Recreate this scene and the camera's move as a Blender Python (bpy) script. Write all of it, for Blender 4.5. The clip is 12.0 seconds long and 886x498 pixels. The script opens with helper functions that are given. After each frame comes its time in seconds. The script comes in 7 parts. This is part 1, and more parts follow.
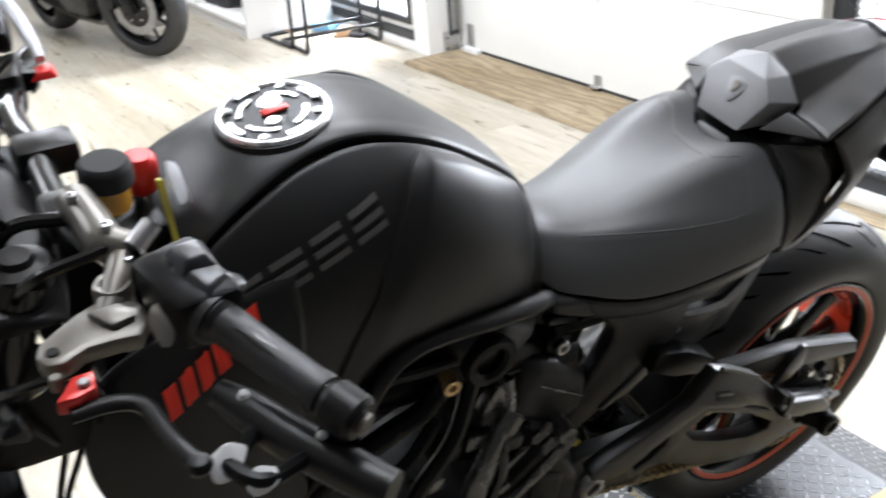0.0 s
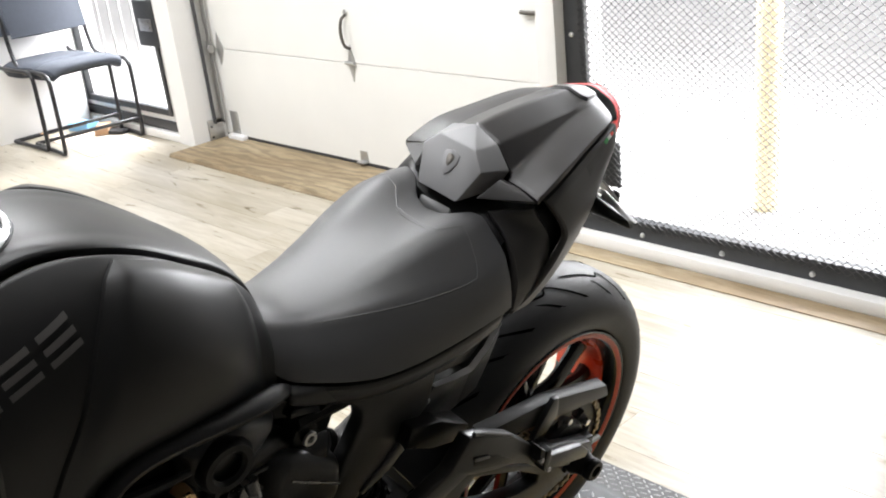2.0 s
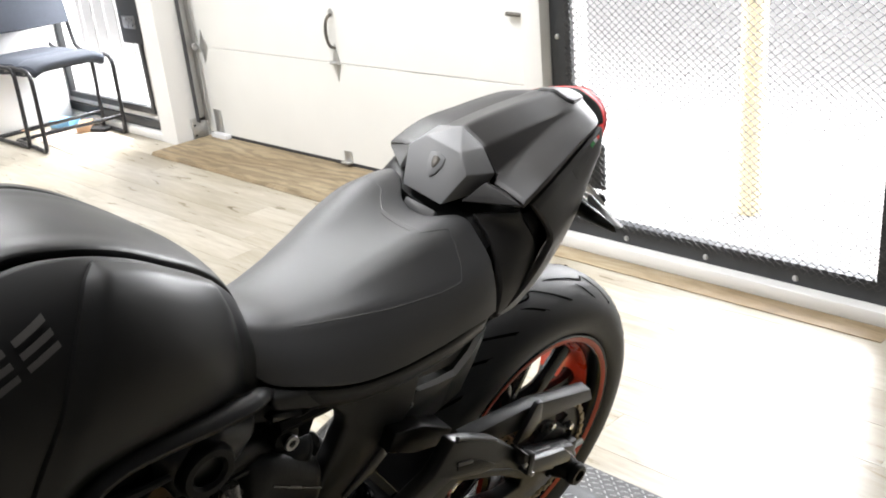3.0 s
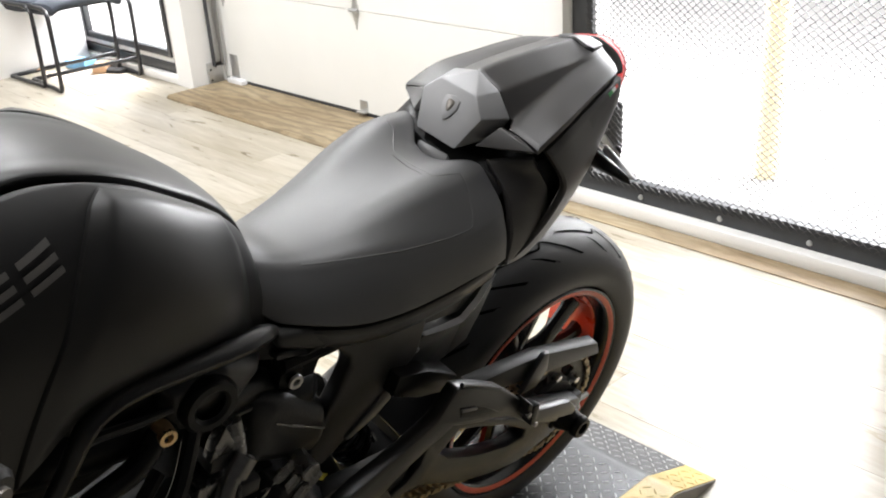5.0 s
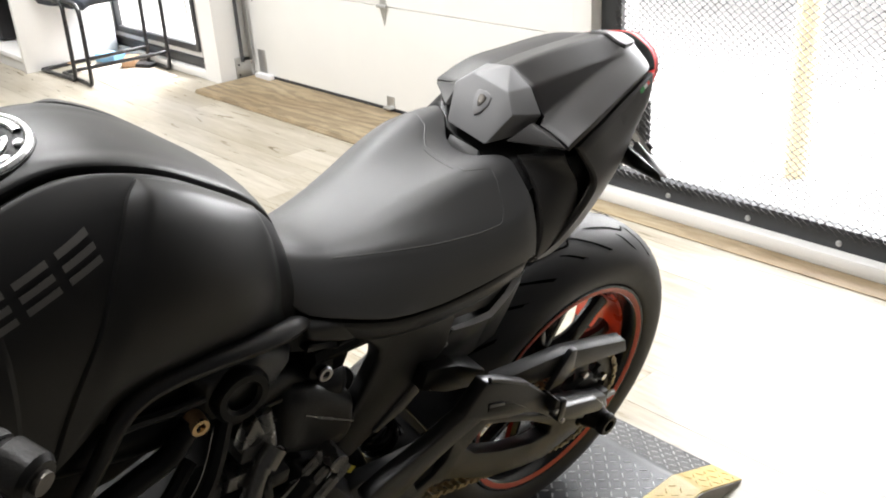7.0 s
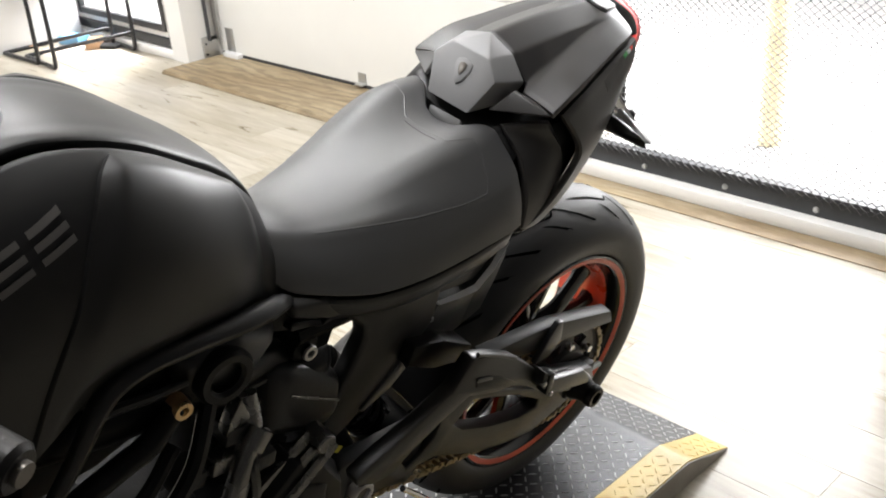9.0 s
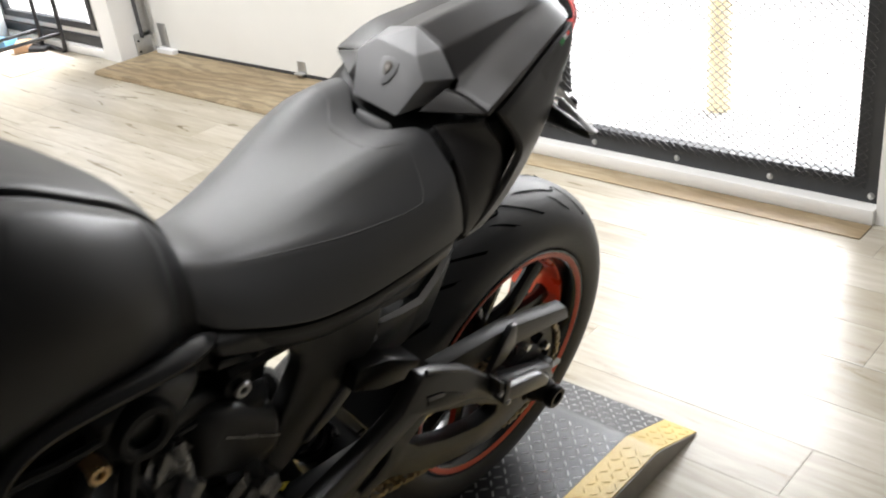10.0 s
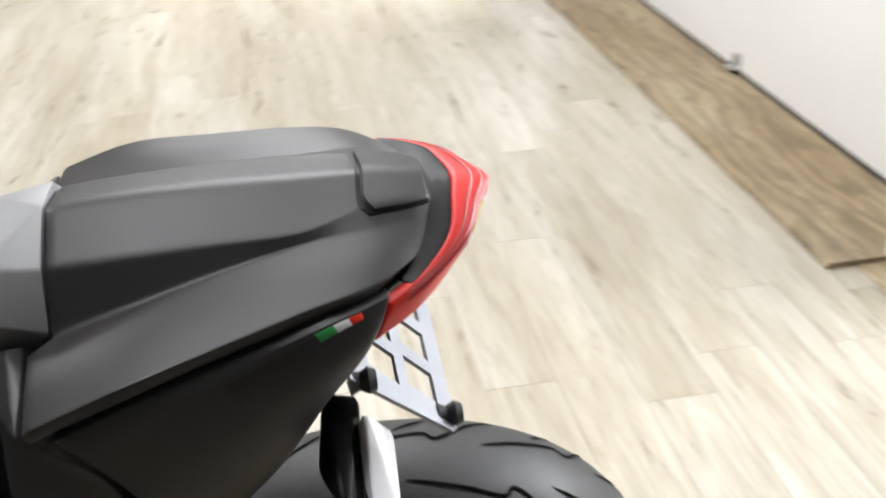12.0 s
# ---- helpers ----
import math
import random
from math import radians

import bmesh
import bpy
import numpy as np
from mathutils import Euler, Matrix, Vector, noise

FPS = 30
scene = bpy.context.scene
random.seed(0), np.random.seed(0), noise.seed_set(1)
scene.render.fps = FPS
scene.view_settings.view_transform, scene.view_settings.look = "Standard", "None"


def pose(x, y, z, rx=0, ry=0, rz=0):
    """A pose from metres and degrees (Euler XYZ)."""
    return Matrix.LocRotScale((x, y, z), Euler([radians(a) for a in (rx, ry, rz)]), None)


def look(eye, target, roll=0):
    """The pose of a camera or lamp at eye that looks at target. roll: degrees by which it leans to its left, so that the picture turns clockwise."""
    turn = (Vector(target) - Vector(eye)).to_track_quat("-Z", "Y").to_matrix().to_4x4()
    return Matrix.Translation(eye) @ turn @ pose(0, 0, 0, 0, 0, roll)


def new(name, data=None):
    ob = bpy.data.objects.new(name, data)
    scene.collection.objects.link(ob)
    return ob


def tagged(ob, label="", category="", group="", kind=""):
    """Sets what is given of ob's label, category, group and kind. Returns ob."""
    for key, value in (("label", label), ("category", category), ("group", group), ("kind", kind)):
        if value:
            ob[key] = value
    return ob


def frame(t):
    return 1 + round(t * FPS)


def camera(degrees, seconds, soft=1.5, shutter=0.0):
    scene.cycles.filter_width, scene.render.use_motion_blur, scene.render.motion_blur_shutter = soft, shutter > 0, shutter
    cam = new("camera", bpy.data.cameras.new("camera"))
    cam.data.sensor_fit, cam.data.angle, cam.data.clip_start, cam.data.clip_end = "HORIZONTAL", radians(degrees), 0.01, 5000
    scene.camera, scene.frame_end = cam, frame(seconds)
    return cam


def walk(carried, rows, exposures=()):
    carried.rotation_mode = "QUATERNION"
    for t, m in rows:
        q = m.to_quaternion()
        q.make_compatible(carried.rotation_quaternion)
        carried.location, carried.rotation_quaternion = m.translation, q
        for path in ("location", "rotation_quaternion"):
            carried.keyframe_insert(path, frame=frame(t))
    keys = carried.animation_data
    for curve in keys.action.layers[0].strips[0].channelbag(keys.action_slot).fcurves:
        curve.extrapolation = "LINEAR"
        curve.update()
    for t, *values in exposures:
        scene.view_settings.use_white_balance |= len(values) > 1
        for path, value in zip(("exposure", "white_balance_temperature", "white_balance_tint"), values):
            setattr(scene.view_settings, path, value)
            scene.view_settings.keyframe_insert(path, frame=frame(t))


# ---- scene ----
cam = camera(48.8, 12.0, 1.9, 0.5)
PATH = [
    (0, (-1.166, -1.01, 1.304), (-0.282, 0.569, 0.454), -4.6),
    (0.5, (-1.133, -1.026, 1.302), (-0.095, 0.468, 0.469), -5.1),
    (1, (-1.107, -1.041, 1.305), (0.048, 0.389, 0.517), -5.8),
    (1.5, (-1.093, -1.053, 1.308), (0.127, 0.334, 0.541), -6.1),
    (2, (-1.089, -1.054, 1.308), (0.158, 0.32, 0.561), -6.3),
    (2.5, (-1.086, -1.05, 1.308), (0.183, 0.304, 0.562), -5.7),
    (4.5, (-1.076, -1.04, 1.295), (0.175, 0.306, 0.504), -4.3),
    (5, (-1.078, -1.042, 1.288), (0.146, 0.305, 0.46), -3.8),
    (5.5, (-1.084, -1.038, 1.287), (0.123, 0.323, 0.455), -3.1),
    (6, (-1.087, -1.04, 1.288), (0.107, 0.337, 0.463), -3.7),
    (6.5, (-1.087, -1.04, 1.288), (0.104, 0.338, 0.46), -3.7),
    (8.3, (-1.079, -1.031, 1.275), (0.103, 0.331, 0.411), -4.1),
    (8.5, (-1.075, -1.029, 1.272), (0.12, 0.306, 0.386), -3.9),
    (9, (-1.082, -1.011, 1.27), (0.131, 0.317, 0.395), -4.5),
    (9.5, (-1.115, -0.99, 1.267), (0.149, 0.271, 0.364), -6.9),
    (10, (-0.996, -0.964, 1.268), (0.254, 0.294, 0.343), -7.4),
    (10.5, (-0.773, -0.947, 1.281), (0.329, 0.423, 0.327), -5.3),
    (11, (-0.569, -0.815, 1.222), (0.404, 0.621, 0.226), -3.0),
    (11.2, (-0.471, -0.763, 1.238), (0.495, 0.68, 0.247), -3.6),
    (11.5, (-0.326, -0.737, 1.236), (0.529, 0.771, 0.238), -3.4),
    (11.7, (-0.202, -0.742, 1.233), (0.438, 0.916, 0.315), -3.1),
    (11.9, (-0.085, -0.74, 1.243), (0.338, 0.952, 0.264), -1.5),
    (12, (-0.048, -0.718, 1.239), (0.265, 0.985, 0.238), -1.3),
]
walk(cam, [(t, look(eye, target, roll)) for t, eye, target, roll in PATH],
     ((0, 0.14, 5950, 10), (1, -0.12, 6250, 10), (2.5, -0.05, 6300, 10), (4.5, 0.0, 6350, 10), (9.5, -0.08, 6450, 10), (10.5, -0.28, 6320, 10), (11.5, -0.18, 6300, 10), (12, -0.22, 6250, 10)))
# ---- light ----
world = bpy.data.worlds.new("sky")
scene.world = world
world.use_nodes = True
wn, wl = world.node_tree.nodes, world.node_tree.links
sky = wn.new("ShaderNodeTexSky")
sky.sky_type = "NISHITA"
sky.sun_disc = False
sky.sun_elevation, sky.sun_rotation = radians(57), radians(22)
sky.air_density, sky.dust_density = 1.0, 3.0
wl.new(sky.outputs[0], wn["Background"].inputs[0])
wn["Background"].inputs[1].default_value = 0.11


def sun_lamp(strength, angle, way):
    d = bpy.data.lights.new("sun", "SUN")
    d.energy, d.angle, d.color = strength, radians(angle), (1.0, 0.96, 0.9)
    o = new("sun", d)
    o.matrix_world = look((6, 0, 8), (6 + way[0], way[1], 8 + way[2]))


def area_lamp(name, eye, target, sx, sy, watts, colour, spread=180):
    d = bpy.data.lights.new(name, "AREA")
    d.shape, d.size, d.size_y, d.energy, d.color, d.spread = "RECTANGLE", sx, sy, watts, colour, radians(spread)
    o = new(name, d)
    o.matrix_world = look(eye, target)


sun_lamp(5.0, 3, (0.2, -0.5, -0.84))
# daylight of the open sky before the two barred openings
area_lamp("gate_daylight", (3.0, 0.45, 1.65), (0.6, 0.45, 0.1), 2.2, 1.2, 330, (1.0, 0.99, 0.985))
area_lamp("window_daylight", (2.7, 4.35, 1.85), (0.5, 4.1, 0.0), 2.0, 1.2, 520, (1.0, 0.99, 0.985))
# unseen ceiling lamps, assumed and placed to light the room and the bike
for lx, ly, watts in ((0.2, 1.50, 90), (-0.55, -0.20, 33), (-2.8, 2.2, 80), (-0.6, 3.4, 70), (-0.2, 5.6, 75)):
    area_lamp("unseen_ceiling_lamp", (lx, ly, 2.97), (lx, ly, 0), 1.2, 0.25, watts, (1.0, 0.99, 0.985))

# ---- materials ----


def mat(name, colour, rough=0.5, metal=0.0, var=0.15, scale=12.0, bump=0.0, bscale=200.0, coat=0.0, spec=0.5, rvar=0.1):
    m = bpy.data.materials.new(name)
    m.use_nodes = True
    n, l = m.node_tree.nodes, m.node_tree.links
    b = n["Principled BSDF"]
    b.inputs["Metallic"].default_value = metal
    b.inputs["Coat Weight"].default_value, b.inputs["Coat Roughness"].default_value = coat, 0.35 if coat < 0.5 else 0.03
    b.inputs["Specular IOR Level"].default_value = spec
    tc = n.new("ShaderNodeTexCoord")
    no = n.new("ShaderNodeTexNoise")
    no.inputs["Scale"].default_value, no.inputs["Detail"].default_value = scale, 6
    l.new(tc.outputs["Object"], no.inputs["Vector"])
    mx = n.new("ShaderNodeMix")
    mx.data_type = "RGBA"
    mx.inputs["A"].default_value = (*[c * (1 - var) for c in colour], 1)
    mx.inputs["B"].default_value = (*[min(1, c * (1 + var)) for c in colour], 1)
    l.new(no.outputs["Fac"], mx.inputs["Factor"])
    l.new(mx.outputs["Result"], b.inputs["Base Color"])
    fine = n.new("ShaderNodeTexNoise")
    fine.inputs["Scale"].default_value, fine.inputs["Detail"].default_value = bscale, 3
    l.new(tc.outputs["Object"], fine.inputs["Vector"])
    mr = n.new("ShaderNodeMapRange")
    mr.inputs["To Min"].default_value, mr.inputs["To Max"].default_value = max(0, rough - rvar), min(1, rough + rvar)
    l.new(no.outputs["Fac"], mr.inputs["Value"])
    l.new(mr.outputs["Result"], b.inputs["Roughness"])
    if bump:
        bp = n.new("ShaderNodeBump")
        bp.inputs["Strength"].default_value, bp.inputs["Distance"].default_value = bump, 0.001
        l.new(fine.outputs["Fac"], bp.inputs["Height"])
        l.new(bp.outputs["Normal"], b.inputs["Normal"])
    return m


M_PAINT = mat("matt_black_paint", (0.0072, 0.0071, 0.0072), 0.43, 0.0, 0.1, 8, 0.05, 900, 0, 0.42)
M_COVER = mat("matt_dark_grey_paint", (0.028, 0.0264, 0.0259), 0.44, 0.0, 0.1, 8, 0.06, 900, 0, 0.48)
M_NOSE = mat("grey_pad_vinyl", (0.225, 0.225, 0.231), 0.46, 0.0, 0.1, 12, 0.15, 1000, 0, 0.8)
M_VINYL = mat("seat_vinyl", (0.045, 0.045, 0.0465), 0.50, 0.0, 0.10, 14, 0.25, 1100, 0, 1.0)
M_PLASTIC = mat("black_plastic", (0.0055, 0.0055, 0.0056), 0.32, 0.0, 0.15, 20, 0.2, 900, 0, 0.15)
M_SATIN = mat("satin_black_plastic", (0.0075, 0.0075, 0.0078), 0.34, 0.0, 0.15, 20, 0.2, 900, 0, 0.40)
M_COVERBLACK = mat("satin_black_cover", (0.010, 0.0098, 0.0096), 0.42, 0.0, 0.12, 10, 0.15, 900, 0, 0.4)
M_GREYPL = mat("grey_plastic", (0.022, 0.0235, 0.0265), 0.34, 0.0, 0.12, 20, 0.15, 900, 0, 0.7)
M_RUBBER = mat("tyre_rubber", (0.024, 0.024, 0.0245), 0.52, 0.0, 0.3, 18, 0.3, 500, 0, 0.5)
M_GRIP = mat("grip_rubber", (0.016, 0.016, 0.017), 0.42, 0.0, 0.2, 40, 0.3, 700)
M_RIM = mat("black_rim_paint", (0.005, 0.005, 0.005), 0.2, 0.0, 0.1, 10)
M_ORANGE = mat("red_orange_paint", (0.80, 0.06, 0.02), 0.3, 0.0, 0.08, 20)
M_STRIPE = mat("worn_red_stripe", (0.68, 0.10, 0.05), 0.4, 0.0, 0.2, 15)
M_ENGINE = mat("engine_casting", (0.022, 0.022, 0.0225), 0.34, 0.15, 0.25, 30, 0.5, 400, 0, 0.25)
M_DKMETAL = mat("dark_metal", (0.02, 0.0195, 0.019), 0.36, 0.5, 0.25, 40, 0.3, 400, 0, 0.3)
M_ALU = mat("aluminium", (0.42, 0.42, 0.43), 0.3, 0.9, 0.12, 60, 0.15, 500)
M_ALUDARK = mat("bronze_tinted_alloy", (0.13, 0.12, 0.108), 0.36, 0.7, 0.2, 50, 0.2, 500)
M_PERCH = mat("bronze_grey_anodised", (0.14, 0.130, 0.112), 0.38, 0.5, 0.15, 50, 0.2, 500)
M_CASE = mat("dull_engine_alloy", (0.17, 0.168, 0.165), 0.26, 0.8, 0.3, 40, 0.3, 400)
M_CAP = mat("bright_cap_alloy", (0.72, 0.72, 0.73), 0.28, 0.6, 0.08, 60, 0.15, 500)
M_CHROME = mat("polished_steel", (0.75, 0.75, 0.76), 0.14, 1.0, 0.05, 30)
M_CHAIN = mat("oiled_chain_steel", (0.30, 0.24, 0.15), 0.36, 0.85, 0.35, 90)
M_BRASS = mat("gold_bolt", (0.6, 0.42, 0.22), 0.3, 0.9, 0.15, 60)
M_REDPL = mat("red_anodised", (0.55, 0.02, 0.015), 0.3, 0.2, 0.1, 40)
M_REDLET = mat("red_lettering_vinyl", (0.88, 0.045, 0.020), 0.4, 0.0, 0.05, 40)
M_GREYLET = mat("grey_lettering_vinyl", (0.10, 0.094, 0.09), 0.42, 0.0, 0.1, 60)
M_FADED = mat("faded_lettering", (0.018, 0.017, 0.017), 0.42, 0.0, 0.1, 60)
M_WHITEPL = mat("white_plastic", (0.75, 0.75, 0.76), 0.35, 0.0, 0.06, 30)
M_SILVER = mat("silver_paint", (0.62, 0.63, 0.66), 0.36, 0.2, 0.08, 40)
M_PLATEMETAL = mat("grey_bracket_paint", (0.30, 0.31, 0.335), 0.38, 0.3, 0.1, 40)
M_FLUID = mat("amber_reservoir", (0.5, 0.24, 0.03), 0.25, 0.0, 0.2, 60)
M_GREEN = mat("green_vinyl", (0.03, 0.28, 0.07), 0.4, 0.0, 0.05, 50)
M_TAG = mat("yellow_tag", (0.7, 0.62, 0.08), 0.4, 0.0, 0.1, 50)
M_WALL = mat("white_wall_paint", (0.78, 0.77, 0.75), 0.6, 0.0, 0.05, 3, 0.3, 140)
M_TRIM = mat("white_gloss_paint", (0.80, 0.79, 0.77), 0.42, 0.0, 0.05, 5, 0.25, 120)
M_DOOR = mat("cream_door_enamel", (0.79, 0.785, 0.755), 0.45, 0.0, 0.04, 4, 0.35, 90)
M_GALV = mat("galvanised_steel", (0.5, 0.5, 0.49), 0.4, 0.8, 0.2, 60, 0.2, 200)
M_FRAME = mat("black_steel_frame", (0.045, 0.047, 0.05), 0.5, 0.3, 0.3, 25, 0.5, 160)
M_MESH = mat("black_expanded_steel", (0.05, 0.05, 0.05), 0.5, 0.3, 0.2, 40)
M_TUBE = mat("black_chair_tube", (0.02, 0.02, 0.022), 0.3, 0.2, 0.1, 30)
M_FABRIC = mat("dark_blue_grey_cloth", (0.045, 0.052, 0.068), 0.85, 0.0, 0.2, 60, 0.6, 900)
M_SEAL = mat("black_rubber_seal", (0.03, 0.03, 0.032), 0.6)
M_CARD = mat("pale_cardboard", (0.62, 0.54, 0.45), 0.8, 0.0, 0.1, 10, 0.3, 300)
M_BLUE = mat("pale_blue_plastic", (0.22, 0.5, 0.8), 0.4)
M_TAN = mat("tan_leather", (0.45, 0.28, 0.16), 0.6, 0.0, 0.2, 30)
M_BAG = mat("black_nylon", (0.025, 0.025, 0.027), 0.65, 0.0, 0.3, 20, 0.6, 500)
# greys for unseen walls that should throw back little light
M_DIM = mat("low_bounce_grey", (0.16, 0.158, 0.156), 0.7, 0.0, 0.06, 3, 0.3, 140)
M_DARKWALL = mat("low_bounce_dark", (0.045, 0.044, 0.044), 0.7, 0.0, 0.06, 3, 0.3, 140)
M_CEIL = mat("ceiling_paint", (0.7, 0.69, 0.67), 0.8, 0.0, 0.05, 3)
M_GROUND = mat("pale_concrete", (0.42, 0.413, 0.40), 0.8, 0.0, 0.08, 2, 0.4, 60)
M_POST = mat("yellow_post_paint", (0.88, 0.74, 0.48), 0.5, 0.0, 0.15, 8)
M_DUST = mat("diamond_plate_black", (0.066, 0.067, 0.070), 0.36, 0.35, 0.3, 9, 0.3, 260)
# wear on the treads and their glints, both put into this paler steel
M_LUG = mat("worn_glinting_treads", (0.54, 0.54, 0.54), 0.32, 0.6, 0.3, 40, 0.3, 260)
M_YELLOW = mat("worn_yellow_paint", (0.62, 0.455, 0.135), 0.42, 0.0, 0.28, 14, 0.4, 260)
M_SIDE = mat("scuffed_grey_edge", (0.32, 0.30, 0.27), 0.5, 0.2, 0.35, 18, 0.5, 200)


def lens_red(name, colour, rough):
    m = mat(name, colour, rough, 0.0, 0.08, 30)
    b = m.node_tree.nodes["Principled BSDF"]
    b.inputs["Transmission Weight"].default_value = 0.25
    b.inputs["Coat Weight"].default_value = 0.15
    return m


M_LENS = lens_red("red_lens", (0.80, 0.016, 0.010), 0.45)
M_LENSDARK = lens_red("dark_red_lens", (0.36, 0.008, 0.006), 0.35)


def wood_like(name, dark, mid, light, stretch, scale, rough, bump=0.2, per_object=0.0, swirl=1.0, grey=None):
    """Long-grained surface: grain runs along y."""
    m = bpy.data.materials.new(name)
    m.use_nodes = True
    n, l = m.node_tree.nodes, m.node_tree.links
    b = n["Principled BSDF"]
    tc, mp, oi = n.new("ShaderNodeTexCoord"), n.new("ShaderNodeMapping"), n.new("ShaderNodeObjectInfo")
    l.new(tc.outputs["Object"], mp.inputs["Vector"])
    mp.inputs["Scale"].default_value = (stretch, 1.0, 1.0)
    if per_object:
        mul = n.new("ShaderNodeVectorMath")
        mul.operation = "SCALE"
        cb = n.new("ShaderNodeCombineXYZ")
        for s in range(3):
            l.new(oi.outputs["Random"], cb.inputs[s])
        l.new(cb.outputs[0], mul.inputs[0])
        mul.inputs["Scale"].default_value = 37.0
        l.new(mul.outputs[0], mp.inputs["Location"])
    n1, n2 = n.new("ShaderNodeTexNoise"), n.new("ShaderNodeTexNoise")
    n1.inputs["Scale"].default_value, n1.inputs["Detail"].default_value, n1.inputs["Distortion"].default_value = scale, 7, swirl
    n1.inputs["Roughness"].default_value = 0.62
    n2.inputs["Scale"].default_value, n2.inputs["Detail"].default_value = scale * 0.22, 4
    l.new(mp.outputs[0], n1.inputs["Vector"])
    l.new(mp.outputs[0], n2.inputs["Vector"])
    r = n.new("ShaderNodeValToRGB")
    e = r.color_ramp.elements
    e[0].position, e[0].color = 0.30, (*dark, 1)
    e[1].position, e[1].color = 0.70, (*light, 1)
    k = e.new(0.5)
    k.color = (*mid, 1)
    l.new(n1.outputs["Fac"], r.inputs[0])
    mx = n.new("ShaderNodeMix")
    mx.data_type, mx.blend_type = "RGBA", "MULTIPLY"
    r2 = n.new("ShaderNodeValToRGB")
    g = grey or (0.86, 0.83, 0.76)
    r2.color_ramp.elements[0].position, r2.color_ramp.elements[0].color = 0.35, (*g, 1)
    r2.color_ramp.elements[1].position, r2.color_ramp.elements[1].color = 0.62, (1, 1, 1, 1)
    l.new(n2.outputs["Fac"], r2.inputs[0])
    mx.inputs["Factor"].default_value = 1.0
    l.new(r.outputs[0], mx.inputs["A"])
    l.new(r2.outputs[0], mx.inputs["B"])
    out = mx.outputs["Result"]
    if per_object:
        hs = n.new("ShaderNodeHueSaturation")
        mr = n.new("ShaderNodeMapRange")
        mr.inputs["To Min"].default_value, mr.inputs["To Max"].default_value = 1 - per_object, 1 + per_object
        l.new(oi.outputs["Random"], mr.inputs["Value"])
        l.new(mr.outputs["Result"], hs.inputs["Value"])
        l.new(out, hs.inputs["Color"])
        out = hs.outputs[0]
    l.new(out, b.inputs["Base Color"])
    rr = n.new("ShaderNodeMapRange")
    rr.inputs["To Min"].default_value, rr.inputs["To Max"].default_value = rough - 0.08, rough + 0.1
    l.new(n1.outputs["Fac"], rr.inputs["Value"])
    l.new(rr.outputs["Result"], b.inputs["Roughness"])
    bp = n.new("ShaderNodeBump")
    bp.inputs["Strength"].default_value, bp.inputs["Distance"].default_value = bump, 0.001
    l.new(n1.outputs["Fac"], bp.inputs["Height"])
    l.new(bp.outputs["Normal"], b.inputs["Normal"])
    return m


M_PLANK = wood_like("pale_oak_vinyl_plank", (0.315, 0.282, 0.220), (0.392, 0.360, 0.296), (0.470, 0.442, 0.380), 9.0, 3.6, 0.29, 0.15, 0.045, 1.0, (0.80, 0.765, 0.69))
M_SUB = wood_like("plank_joint_base", (0.36, 0.31, 0.24), (0.42, 0.37, 0.30), (0.46, 0.42, 0.34), 6.0, 3.0, 0.6)


def plywood():
    """Rotary-cut veneer: wandering bands of dark grain."""
    m = wood_like("weathered_plywood", (0.20, 0.158, 0.098), (0.29, 0.235, 0.15), (0.38, 0.315, 0.215), 4.0, 3.6, 0.62, 0.5, 0.0, 2.2, (0.72, 0.66, 0.58))
    n, l = m.node_tree.nodes, m.node_tree.links
    b = n["Principled BSDF"]
    base = b.inputs["Base Color"].links[0].from_socket
    tc, mp, wv, ns = n.new("ShaderNodeTexCoord"), n.new("ShaderNodeMapping"), n.new("ShaderNodeTexWave"), n.new("ShaderNodeTexNoise")
    mp.inputs["Scale"].default_value = (3.2, 1.0, 1.0)
    l.new(tc.outputs["Object"], mp.inputs["Vector"])
    wv.wave_type, wv.bands_direction = "BANDS", "X"
    wv.inputs["Scale"].default_value, wv.inputs["Distortion"].default_value = 1.7, 15.0
    wv.inputs["Detail"].default_value, wv.inputs["Detail Scale"].default_value = 3, 0.9
    l.new(mp.outputs[0], wv.inputs["Vector"])
    r = n.new("ShaderNodeValToRGB")
    r.color_ramp.elements[0].position, r.color_ramp.elements[0].color = 0.15, (0.76, 0.73, 0.69, 1)
    r.color_ramp.elements[1].position, r.color_ramp.elements[1].color = 0.55, (1.05, 1.03, 1.0, 1)
    l.new(wv.outputs["Fac"], r.inputs[0])
    mx = n.new("ShaderNodeMix")
    mx.data_type, mx.blend_type = "RGBA", "MULTIPLY"
    mx.inputs["Factor"].default_value = 1.0
    l.new(base, mx.inputs["A"])
    l.new(r.outputs[0], mx.inputs["B"])
    l.new(mx.outputs["Result"], b.inputs["Base Color"])
    return m


M_PLY = plywood()
# floor edge at the gate: dirt and the sill's shade in one brown
M_STRIP = wood_like("dirty_shaded_floor_edge", (0.22, 0.165, 0.095), (0.33, 0.26, 0.16), (0.44, 0.37, 0.26), 5.0, 4.5, 0.5, 0.4, 0.0, 1.6, (0.7, 0.62, 0.52))
M_PAD = mat("dull_dark_pad", (0.024, 0.024, 0.0245), 0.62, 0.0, 0.1, 12, 0.2, 900, 0, 0.15)
# ---- mesh helpers ----


